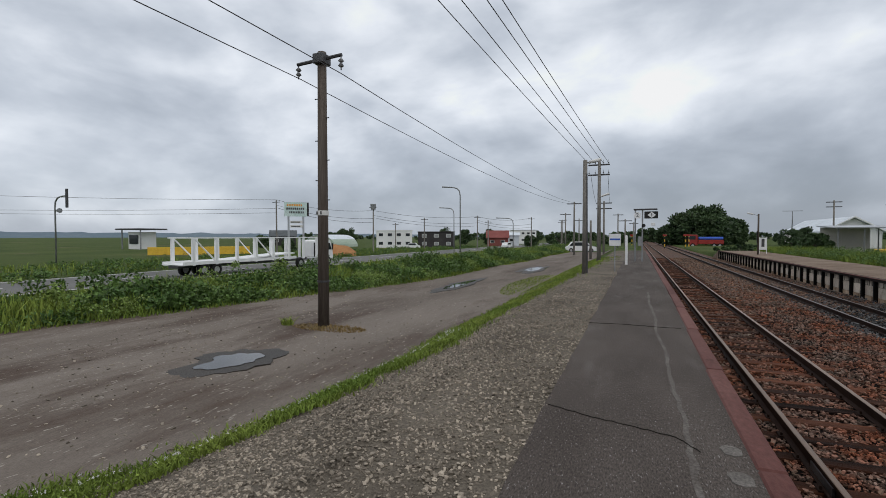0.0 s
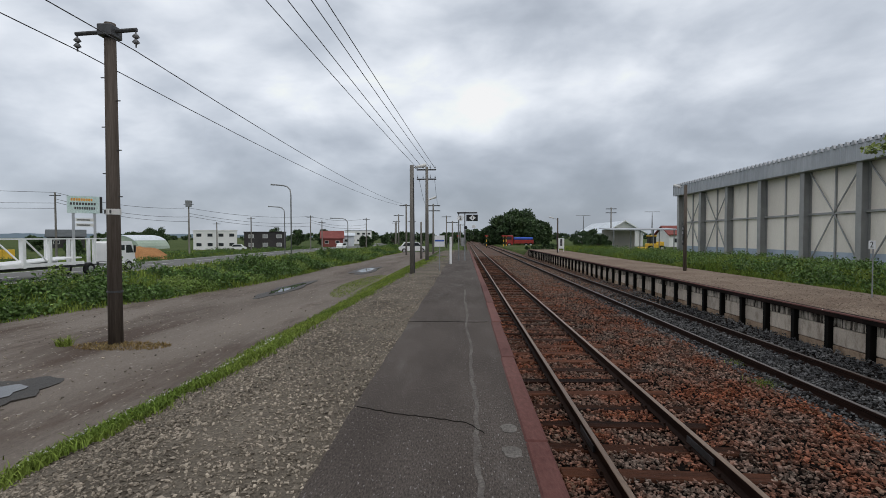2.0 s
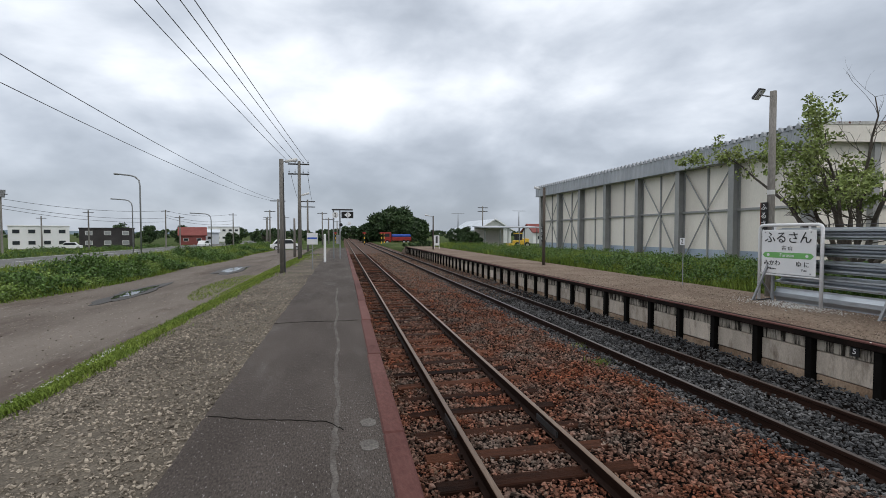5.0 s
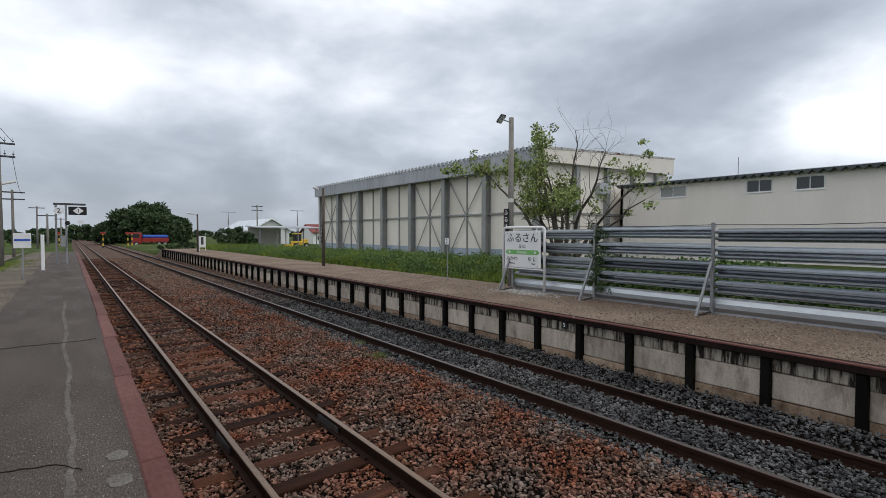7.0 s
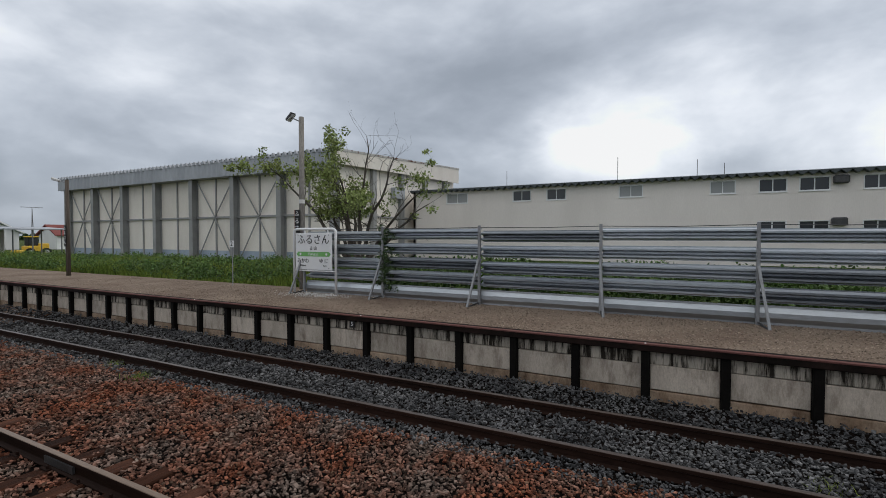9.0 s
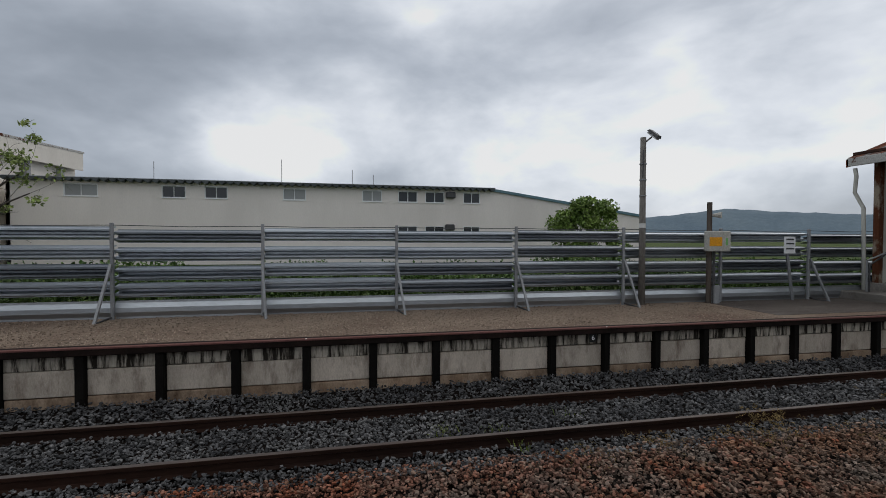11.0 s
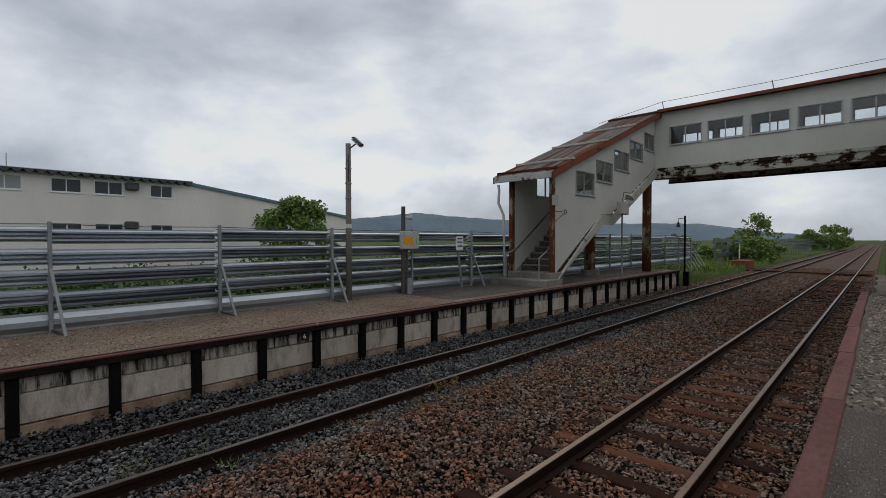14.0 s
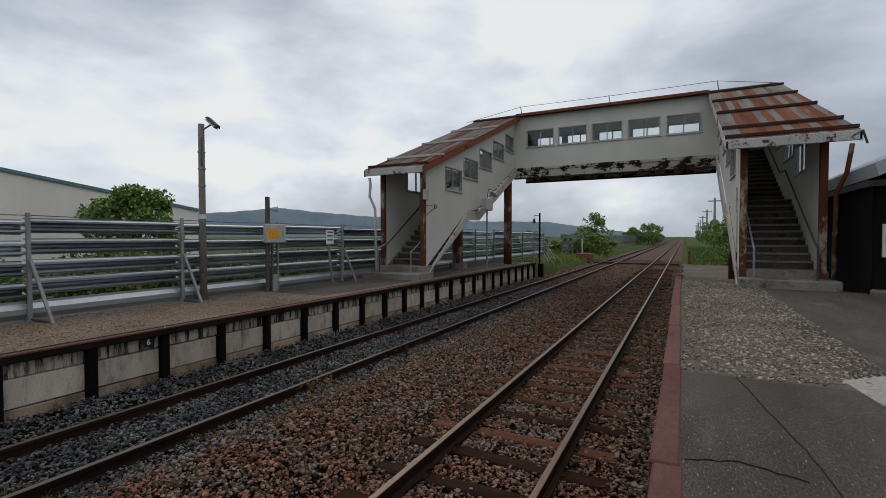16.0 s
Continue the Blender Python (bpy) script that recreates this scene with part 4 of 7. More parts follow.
for text, size, y, z, mat in (("ふるさん", 0.27, 8.18, 1.18, "black"), ("古 山", 0.11, 8.18, 0.965, "black"), ("Furusan", 0.105, 8.18, 0.815, "white_paint"),
                              ("みかわ", 0.135, 8.53, 0.635, "black"), ("ゆ に", 0.135, 7.83, 0.635, "black"), ("Mikawa", 0.065, 8.53, 0.52, "black"), ("Yuni", 0.065, 7.80, 0.52, "black")):
    letters(text, size, mat, sign, at(SX - 0.036, y, z, FACE_WEST), "printed station lettering")
for y in (8.87,):
    part("brace", Kit().tube((SX, y, 0.3), (SX + 0.45, y + 0.05, FAR_Z), 0.02, 0.02, 6), "galv_post", sign, "diagonal steel brace")
for y in (8.7, 7.66):
    for z in (0.46, 1.31):
        part("bolt", Kit().tube((SX - 0.04, y, z), (SX - 0.03, y, z), 0.014, 0.012, 8), "steel_grey", sign)


def lamp_pole(name, x, y, z0, z1, r, material, tip, label, group="platform lamps"):
    """A pole with a square floodlight or a slim street lamp head near its top."""
    p = thing(name, (x, y, z0), label, "lamp post", group)
    part("pole", Kit().tube((x, y, z0 - 0.1), (x, y, z1), r, r * 0.82, 12), material, p, smooth=True)
    tx, ty, tz, kind = tip
    end = Vector((x + tx, y + ty, z1 + tz))
    part("arm", Kit().tube((x, y, z1 - 0.14), end, 0.018, 0.018, 6), "steel_grey", p)
    k = Kit()
    if kind == "flood":
        d = Vector((tx, ty, 0)).normalized()
        s = Vector((-d.y, d.x, 0))
        n = (Vector((0, 0, 1)) + d * 0.9).normalized()
        u = n.cross(s)
        for sz, mat, lab, lift_ in ((0.02, "dark_steel", "grey lamp housing", 0.05), (0.0, "lens", "pale lamp glass", 0.0)):
            k = Kit()
            c = end + n * lift_
            a, b, h = (0.09, 0.15, 0.028) if mat == "dark_steel" else (0.078, 0.135, 0.016)
            vs = [c + s * sx * a * (0.8 if sv > 0 else 1) + u * su * b * (0.85 if sv > 0 else 1) + n * sv * h for sv in (-1, 1) for sx, su in ((-1, -1), (1, -1), (1, 1), (-1, 1))]
            k.add(vs, [(3, 2, 1, 0), (4, 5, 6, 7), (0, 1, 5, 4), (1, 2, 6, 5), (2, 3, 7, 6), (3, 0, 4, 7)])
            part("lamp_head" if mat == "dark_steel" else "lamp_glass", k, mat, p, lab)
    else:
        d = Vector((tx, ty, 0)).normalized()
        for o, rr, mat in ((0.0, 0.055, "white_rough"), (-0.025, 0.045, "lens")):
            k = Kit().tube(end + d * 0.02 + Vector((0, 0, o)), end + d * 0.42 + Vector((0, 0, 0.10 + o)), rr * 0.7, rr, 8)
            part("lamp_head" if o == 0 else "lamp_glass", k, mat, p, smooth=True)
    return p


p = lamp_pole("lamp_post", 9.93, 9.22, FAR_Z, 4.62, 0.085, "conc_pole", (-0.02, 0.36, 0.02, "flood"), "grey concrete pole with floodlight behind the station sign")
part("label_band", Kit().tube((9.93, 9.22, 2.2), (9.93, 9.22, 2.31), 0.080, 0.080, 12), "white_rough", p, "white tag")
part("name_strip", Kit().soft(9.80, 9.83, 9.20, 9.36, 1.18, 2.02, 0.006), "black", p, "black vertical name strip")
for i, ch in enumerate("ふるさん"):
    letters(ch, 0.17, "white_paint", p, at(9.795, 9.28, 1.90 - 0.2 * i, FACE_WEST), "white lettering")
part("strip_edge", Kit().box(9.805, 9.825, 9.362, 9.385, 1.18, 2.02), "rust_trim", p)
p = lamp_pole("lamp_post", 9.24, 20.4, FAR_Z, 3.42, 0.075, "wood_pole", (-0.06, 0.36, -0.02, "street"), "dark wooden pole with small street lamp on the platform")
part("name_strip", Kit().soft(9.14, 9.16, 20.33, 20.47, 0.9, 1.7, 0.006), "black", p, "black vertical name strip")
for i, ch in enumerate("ふるさん"):
    letters(ch, 0.15, "white_paint", p, at(9.135, 20.4, 1.58 - 0.18 * i, FACE_WEST), "white lettering")
p = lamp_pole("lamp_post", 8.25, 42.5, FAR_Z, 2.9, 0.07, "wood_pole", (-0.3, 0.1, 0.0, "street"), "dark wooden pole with street lamp at the platform end")
part("name_strip", Kit().soft(8.15, 8.17, 42.4, 42.55, 0.7, 1.6, 0.006), "black", p, "black vertical name strip")
p = lamp_pole("lamp_post", 9.32, -6.92, FAR_Z, 3.5, 0.075, "conc_pole", (-0.20, -0.10, 0.0, "flood"), "grey wooden pole with floodlight before the steel fence")
part("label_band", Kit().tube((9.32, -6.92, 1.50), (9.32, -6.92, 1.60), 0.074, 0.074, 12), "white_rough", p, "white tag")
for z in (2.2, 2.55, 2.9):
    part("strap", Kit().tube((9.32, -6.92, z), (9.32, -6.92, z + 0.025), 0.078, 0.078, 10), "steel_grey", p)
part("cable", Kit().path([(9.23, -6.86, 3.2), (9.20, -6.84, 2.9), (9.235, -6.86, 2.6)], 0.012), "wire", p)

# control box on a post
p = thing("control_box_post", (9.25, -8.75, FAR_Z), "grey post with beige box and orange sticker", "control box")
part("post", Kit().tube((9.28, -8.62, FAR_Z - 0.1), (9.28, -8.62, 2.1), 0.06, 0.055, 10), "wood_pole", p)
part("box", Kit().soft(9.08, 9.24, -9.02, -8.44, 0.98, 1.44, 0.015), "box_grey", p, "beige sheet metal box")
part("sticker", Kit().box(9.074, 9.079, -8.78, -8.45, 1.10, 1.30), "orange", p, "orange sticker")
part("sticker_mark", Kit().box(9.074, 9.079, -8.93, -8.88, 1.12, 1.28), "green", p)
part("horn", Kit().tube((9.24, -8.66, 1.80), (9.10, -8.78, 1.80), 0.03, 0.075, 10), "box_grey", p, "small loudspeaker horn")
part("conduit", Kit().tube((9.20, -8.68, FAR_Z), (9.20, -8.68, 1.0), 0.03, 0.03, 8), "dark_steel", p)
part("conduit_box", Kit().soft(9.14, 9.27, -8.80, -8.66, FAR_Z - 0.02, 0.20, 0.01), "galv_post", p)
p = thing("notice_sign", (9.30, -10.9, FAR_Z), "small white notice on a leaning post", "notice sign")
part("post", Kit().tube((9.30, -11.0, FAR_Z - 0.05), (9.24, -10.75, 0.9), 0.035, 0.035, 6), "galv_post", p)
part("board", Kit().soft(9.18, 9.20, -10.92, -10.60, 0.92, 1.32, 0.006), "white_paint", p)
for z in (1.24, 1.14, 1.02):
    part("text_bar", Kit().box(9.172, 9.178, -10.87, -10.65, z, z + 0.035), "dark_steel", p)
# small numeral sign at the grass
p = thing("numeral_sign", (9.6, 11.7, FAR_Z), "small white numeral sign on a thin post", "numeral sign")
part("post", Kit().tube((9.6, 11.7, FAR_Z - 0.05), (9.6, 11.7, 1.05), 0.014, 0.014, 6), "galv_post", p)
part("board", Kit().soft(9.57, 9.585, 11.60, 11.80, 0.95, 1.15, 0.006), "white_paint", p)
letters("2", 0.2, "black", p, at(9.566, 11.7, 1.05, FACE_WEST), "black numeral", "numeral")
p = thing("platform_board", (9.0, 44.6, FAR_Z), "white upright board on the far platform end", "sign board")
for y in (44.35, 44.85):
    part("leg", Kit().tube((8.75 if y < 44.5 else 9.25, 44.6, FAR_Z - 0.05), (8.75 if y < 44.5 else 9.25, 44.6, 1.1), 0.03, 0.03, 6), "white_paint", p)
part("board", Kit().soft(8.77, 9.23, 44.58, 44.62, 0.1, 1.08, 0.01), "white_paint", p)
part("text_bar", Kit().box(8.9, 9.1, 44.57, 44.58, 0.35, 1.0), "dark_steel", p)


# ---------------------------------------------------------------- footbridge
def window_unit(parent, axis, plane, a0, a1, z0, z1, out, panes=2, depth=0.10, glass="glass", frame_mat="frame_alu"):
    """A sliding window in a wall whose face lies at plane along axis; a runs along the wall, out is the side it is seen from."""
    def bx(k, p0, p1, q0, q1, r0, r1):
        lo, hi = min(p0, p1), max(p0, p1)
        return k.box(lo, hi, q0, q1, r0, r1) if axis == "x" else k.box(q0, q1, lo, hi, r0, r1)
    f, d0, d1 = 0.035, plane + out * 0.02, plane - out * depth
    k = Kit()
    bx(k, d0, d1, a0, a1, z1 - f, z1), bx(k, d0, d1, a0, a1, z0, z0 + f), bx(k, d0, d1, a0, a0 + f, z0 + f, z1 - f), bx(k, d0, d1, a1 - f, a1, z0 + f, z1 - f)
    w = part("window", k, frame_mat, parent)
    k = Kit()
    bx(k, plane + out * 0.05, d1, a0 - 0.03, a1 + 0.03, z0 - 0.03, z0 - 0.001)
    si = new("window_sill", k.mesh("window_sill", frame_mat))
    si.parent = w
    step_ = (a1 - a0 - 2 * f) / panes
    for i in range(panes):
        b0 = a0 + f + step_ * i
        c = plane - out * (0.03 + 0.025 * (i % 2))
        k = Kit()
        bx(k, c, c - out * 0.006, b0 + 0.02, b0 + step_ - 0.02, z0 + f + 0.02, z1 - f - 0.02)
        pn = new("pane", k.mesh("pane", glass))
        pn.parent = w
        pn.visible_shadow = False
        k = Kit()
        for e0, e1, h0, h1 in ((b0, b0 + 0.024, z0 + f, z1 - f), (b0 + step_ - 0.024, b0 + step_, z0 + f, z1 - f), (b0 + 0.024, b0 + step_ - 0.024, z0 + f, z0 + f + 0.026), (b0 + 0.024, b0 + step_ - 0.024, z1 - f - 0.026, z1 - f)):
            bx(k, c + out * 0.01, c - out * 0.016, e0, e1, h0, h1)
        sh = new("sash", k.mesh("sash", frame_mat))
        sh.parent = w
    return w


def holed_wall(k, axis, lo, hi, a_edges, profile_low, profile_high, holes):
    """A wall between two height profiles along a, cut into upright strips, with rectangular openings (a0, a1, z0, z1)."""
    cuts = sorted(set([round(a, 4) for a in a_edges] + [round(h[i], 4) for h in holes for i in (0, 1)]))
    for a0, a1 in zip(cuts, cuts[1:]):
        spans = [(profile_low(a0), profile_low(a1), profile_high(a0), profile_high(a1))]
        for h in holes:
            if h[0] - 1e-6 <= a0 and a1 <= h[1] + 1e-6:
                l0, l1, t0, t1 = spans.pop()
                spans += [(l0, l1, h[2], h[2]), (h[3], h[3], t0, t1)]
        for l0, l1, t0, t1 in spans:
            if t0 - l0 < 0.002 and t1 - l1 < 0.002:
                continue
            k.slab([(a0, l0), (a1, l1), (a1, t1), (a0, t0)], axis, lo, hi)
    k.weld = True
    return k


def line_through(points):
    pts = sorted(points)

    def f(a):
        for (x0, z0), (x1, z1) in zip(pts, pts[1:]):
            if a <= x1 + 1e-9:
                return z0 + (z1 - z0) * (a - x0) / (x1 - x0)
        return pts[-1][1]
    return f


BY0, BY1 = -22.3, -24.2
bridge = thing("footbridge", (3.3, -20, FAR_Z), "covered station footbridge with rusty tin roofs over the tracks", "footbridge")
low = line_through([(-13.4, 0.05), (-16.8, 2.15), (-17.65, 2.18), (-22.3, 4.45)])
high = line_through([(-12.9, 3.20), (-22.3, 6.95)])
stair_holes = [(-16.25, -14.87, 2.76, 3.58), (-17.77, -16.40, 3.34, 4.12), (-19.30, -17.92, 3.93, 4.70), (-20.80, -19.41, 4.55, 5.30), (-22.16, -20.98, 5.12, 5.87)]
edges = [-13.5, -16.8, -17.65, -22.3]
for inner, outer, floor_z, tag in ((7.62, 9.25, FAR_Z, "far"), (-0.92, -2.50, 0.0, "near")):
    sgn = 1 if outer > inner else -1
    a, b = inner, inner + sgn * 0.10
    c, d = outer, outer - sgn * 0.10
    wall_in = part("stair_wall", holed_wall(Kit(), "x", min(a, b), max(a, b), edges, low, high, stair_holes), "bridge_wall", bridge, "grey-green painted stair wall")
    wall_out = part("stair_wall", holed_wall(Kit(), "x", min(c, d), max(c, d), edges, low, high, stair_holes), "bridge_wall", bridge, "grey-green painted stair wall")
    for h in stair_holes:
        window_unit(bridge, "x", inner, h[0], h[1], h[2], h[3], -sgn)
        window_unit(bridge, "x", outer - sgn * 0.1, h[0], h[1], h[2], h[3], -sgn)
    # sloping stair beams
    for x in (inner - sgn * 0.09, outer - sgn * 0.05):
        k = Kit()
        for (y0, z0), (y1, z1) in (((-13.3, floor_z), (-16.75, 2.15)), ((-16.75, 2.15), (-17.7, 2.17)), ((-17.7, 2.17), (-22.3, 4.45))):
            k.slab([(y0, z0 - 0.02), (y1, z1 - 0.02), (y1, z1 - 0.40), (y0, max(floor_z, z0 - 0.40))], "x", min(x, x + sgn * 0.08), max(x, x + sgn * 0.085))
        part("stair_beam", k, "stringer", bridge, "pale rust-edged stair beam")
    # steps
    lo_x, hi_x = min(b, d), max(b, d)
    n1 = 12
    for i in range(n1):
        z = floor_z + (2.17 - floor_z) * (i + 1) / n1
        y = -13.35 - 3.45 * i / n1
        wide = i < 2
        x0_, x1_ = (min(inner, outer) - 0.16 + 0.10 * i, max(inner, outer) + (0.38 - 0.22 * i if sgn > 0 else 0.05)) if wide else (lo_x, hi_x)
        part("step", Kit().soft(x0_, x1_, y - 3.45 / n1 - 0.06, y + ((0.75 if sgn > 0 else 0.62) - 0.36 * i if wide else 0.0), (floor_z - 0.1 if wide else z - 0.2), z, 0.02), "concrete" if wide else "step", bridge)
        # paler concrete along the step edges paints in the light they catch
        if not wide:
            part("nosing", Kit().soft(lo_x + 0.01, hi_x - 0.01, y - 0.05, y + 0.025, z - 0.045, z + 0.006, 0.008), "concrete", bridge, "pale step edge, caught light put into its colour")
    part("landing", Kit().box(lo_x, hi_x, -17.7, -16.78, 2.0, 2.17), "step", bridge)
    for i in range(13):
        z = 2.17 + 2.28 * (i + 1) / 13
        y = -17.68 - 4.6 * i / 13
        part("step", Kit().soft(lo_x, hi_x, y - 4.6 / 13 - 0.05, y, z - 0.2, z, 0.015), "step", bridge)
        part("nosing", Kit().soft(lo_x + 0.01, hi_x - 0.01, y - 0.05, y + 0.025, z - 0.045, z + 0.006, 0.008), "concrete", bridge, "pale step edge, caught light put into its colour")
    # corner posts and handrails
    for x in (inner + sgn * 0.05, outer - sgn * 0.05):
        part("corner_post", Kit().soft(x - 0.07, x + 0.07, -13.52, -13.36, floor_z, 3.30, 0.012), "rust_column", bridge, "rusted steel corner post")
    for x, xr in ((inner + sgn * 0.22, 0), (outer - sgn * 0.22, 1)):
        pts = [(x, -12.95, floor_z), (x, -12.95, floor_z + 0.85), (x, -13.35, floor_z + 1.05), (x, -16.8, 3.0), (x, -17.65, 3.03), (x, -22.0, 5.25)]
        part("handrail", Kit().path(pts, 0.022, 8), "galv_post" if xr == 0 else "dark_steel", bridge, "steel tube handrail")
    # roof: ribbed sheets between battens
    rx0, rx1 = (7.36, 9.56) if sgn > 0 else (-2.94, -0.58)
    n = 14
    sl = (6.97 - 3.27) / (22.45 - 12.95)

    def roof_z(y):
        return 3.27 + sl * (-12.95 - y)
    sheet_w = (rx1 - rx0) / n
    for i in range(n):
        for s0, s1 in ((-12.95, -14.2), (-14.2, -16.7), (-16.7, -19.3), (-19.3, -22.6)):
            x0_ = rx0 + sheet_w * i
            k = Kit()
            m = 9
            wave = [(x0_ + (sheet_w + 0.01) * q / (m - 1), 0.034 + 0.013 * math.cos(math.pi * q)) for q in range(m)]
            vs = [(x, y, roof_z(y) + h + lift_ - t_) for y, lift_ in ((s0, 0.012), (s1 - 0.05, 0.0)) for t_ in (0.0, 0.008) for x, h in wave]
            fs = []
            for q in range(m - 1):
                fs += [(q, q + 1, 2 * m + q + 1, 2 * m + q), (m + q, 3 * m + q, 3 * m + q + 1, m + q + 1), (q, m + q, m + q + 1, q + 1), (2 * m + q, 2 * m + q + 1, 3 * m + q + 1, 3 * m + q)]
            k.add(vs, fs)
            part("roof_sheet", k, "tin_rust" if (noise.noise(Vector((i * 0.83, s0 * 0.13, sgn * 3.0))) > (-0.02 if sgn < 0 else 0.15)) else "tin_roof", bridge)
    for y in (-13.15, -14.25, -16.7, -19.3, -21.8):
        zz = roof_z(y)
        part("snow_guard", Kit().soft(rx0 - 0.02, rx1 + 0.02, y - 0.05, y + 0.05, zz + 0.04, zz + 0.12, 0.01), "rust_dark" if sgn < 0 or y in (-13.15, -21.8) else "stringer", bridge, "rusty snow guard bar")
    part("eave_board", Kit().soft(rx0 - 0.02, rx1 + 0.02, -12.96, -12.90, 3.10, 3.31, 0.01), "pale_trim", bridge, "flaking white eave board")
    for x in (rx0, rx1):
        k = Kit().slab([(-12.9, 3.28), (-22.5, 7.00), (-22.5, 6.78), (-12.9, 3.08)], "x", x - 0.025, x + 0.025)
        part("barge_board", k, "rust_trim" if sgn > 0 else "pale_trim", bridge, "rust-red roof edge board")
    part("ceiling_board", Kit().slab([(-12.98, 3.18), (-22.4, 6.90), (-22.4, 6.88), (-12.98, 3.16)], "x", rx0 + 0.03, rx1 - 0.03), "inside", bridge)
    # rain pipe
    gx = outer + sgn * 0.16
    pipe = [(rx1 - 0.12 if sgn > 0 else rx0 + 0.12, -13.0, 3.05), (rx1 - 0.14 if sgn > 0 else rx0 + 0.14, -13.02, 2.85), (gx + sgn * 0.10, -13.1, 2.45), (gx - sgn * 0.04, -13.2, 2.05), (gx - sgn * 0.05, -13.25, floor_z)]
    part("rain_pipe", Kit().path(pipe, 0.045, 10), "bridge_wall" if sgn > 0 else "rust_column", bridge, "curved rain pipe", True)

# span over the tracks
span_holes = [(7.03 - 1.51 * i - 1.32, 7.03 - 1.51 * i, 5.38, 6.20) for i in range(5)]
span_edges = [7.62, -0.92]
flat_low, flat_high = (lambda a: 4.42), (lambda a: 6.86)
for y0, y1, out in ((BY0 - 0.1, BY0, 1), (BY1, BY1 + 0.1, -1)):
    part("span_wall", holed_wall(Kit(), "y", y0, y1, span_edges, flat_low, flat_high, span_holes), "bridge_wall", bridge, "grey-green painted bridge wall")
    for h in span_holes:
        window_unit(bridge, "y", y1 if out > 0 else y0, h[0], h[1], h[2], h[3], out)
for x0_, x1_ in ((7.62, 9.25), (-2.50, -0.92)):
    part("span_wall", Kit().box(x0_, x1_, BY1, BY1 + 0.1, 4.3, 6.9), "bridge_wall", bridge)
    part("span_wall", Kit().box(x1_ - 0.1 if x0_ > 0 else x0_, x1_ if x0_ > 0 else x0_ + 0.1, BY1 + 0.1, BY0, 4.3, 6.9), "bridge_wall", bridge)
part("span_floor", Kit().box(-2.5, 9.25, BY1 + 0.1, BY0 - 0.1, 4.30, 4.45), "step", bridge)
for y in (BY0 - 0.02, BY1 + 0.02):
    k = Kit().box(-0.95, 7.62, y - 0.06, y + 0.06, 4.30, 4.42)
    k.box(-0.95, 7.62, y - 0.02, y + 0.02, 3.955, 4.30)
    part("girder", k, "girder", bridge, "pale green girder with peeling rust")
    part("girder_flange", Kit().soft(-0.95, 7.62, y - 0.10, y + 0.10, 3.90, 3.955, 0.006), "rust_dark", bridge, "dark rusted lower flange")
for x in [-0.6 + 0.82 * i for i in range(11)]:
    part("stiffener", Kit().box(x - 0.01, x + 0.01, BY0 + 0.004, BY0 + 0.06, 3.945, 4.295), "girder", bridge)
k = Kit().slab([(BY0 + 0.28, 6.86), (BY0 + 0.28, 6.93), ((BY0 + BY1) / 2, 7.22), (BY1 - 0.28, 6.93), (BY1 - 0.28, 6.86), ((BY0 + BY1) / 2, 7.12)], "x", -2.8, 9.6)
part("span_roof", k, "tin_roof", bridge, "rusting tin roof of the span")
part("eave_board", Kit().soft(-0.58, 7.45, BY0 + 0.27, BY0 + 0.31, 6.84, 6.97, 0.008), "rust_trim", bridge, "dark rusty eave board")
for x, y in ((7.2, -22.1), (3.2, -22.1), (-0.9, -22.1)):
    part("wire_bracket", Kit().tube((x, y, 6.95), (x + 0.06, y, 7.32), 0.02, 0.02, 6), "galv_post", bridge)
part("roof_wire", Kit().path([(9.2, -20.0, 6.3), (7.26, -22.1, 7.3), (3.26, -22.1, 7.27), (-0.84, -22.1, 7.3), (-2.6, -20.5, 6.5)], 0.010, 5), "wire", bridge)
# columns
for x, y, z0, r in ((7.85, -22.0, FAR_Z, 0.19), (8.7, -18.2, FAR_Z, 0.20), (-1.45, -21.9, -0.7, 0.15), (-1.95, -18.0, -0.5, 0.18)):
    part("column", Kit().tube((x, y, z0 - 0.1), (x, y, 4.32 if y < -20 else 2.1), r, r, 14), "rust_column", bridge, "rusted steel column", True)
    if y > -20:
        part("column_base", Kit().tube((x, y, z0 - 0.1), (x, y, z0 + 0.22), r + 0.18, r + 0.16, 14), "concrete", bridge, "round concrete footing")
part("cable_pipe", Kit().path([(-0.86, -13.6, 0.0), (-0.86, -13.62, 1.6), (-0.86, -13.75, 1.75), (-0.86, -13.72, 2.3)], 0.018), "pale_trim", bridge)
# fixtures on the far stair
ring = Kit()
for i in range(14):
    a0, a1 = 2 * math.pi * i / 14, 2 * math.pi * (i + 1) / 14
    ring.tube((7.55, -14.05 + 0.075 * math.cos(a0), 2.12 + 0.075 * math.sin(a0)), (7.55, -14.05 + 0.075 * math.cos(a1), 2.12 + 0.075 * math.sin(a1)), 0.012, 0.012, 5)
part("wall_ring", ring, "black", bridge, "black iron ring")
part("bracket", Kit().path([(7.60, -13.5, 2.12), (7.5, -13.75, 2.12)], 0.012).path([(7.60, -13.5, 1.8), (7.5, -13.85, 2.05)], 0.010), "rust_trim", bridge)
part("meter_box", Kit().soft(7.48, 7.62, -13.5, -13.32, 2.3, 2.62, 0.012), "box_grey", bridge)
part("rail_end", Kit().path([(9.05, -12.9, FAR_Z), (9.05, -12.9, 0.75), (8.9, -13.3, 0.95)], 0.022, 8), "galv_post", bridge)
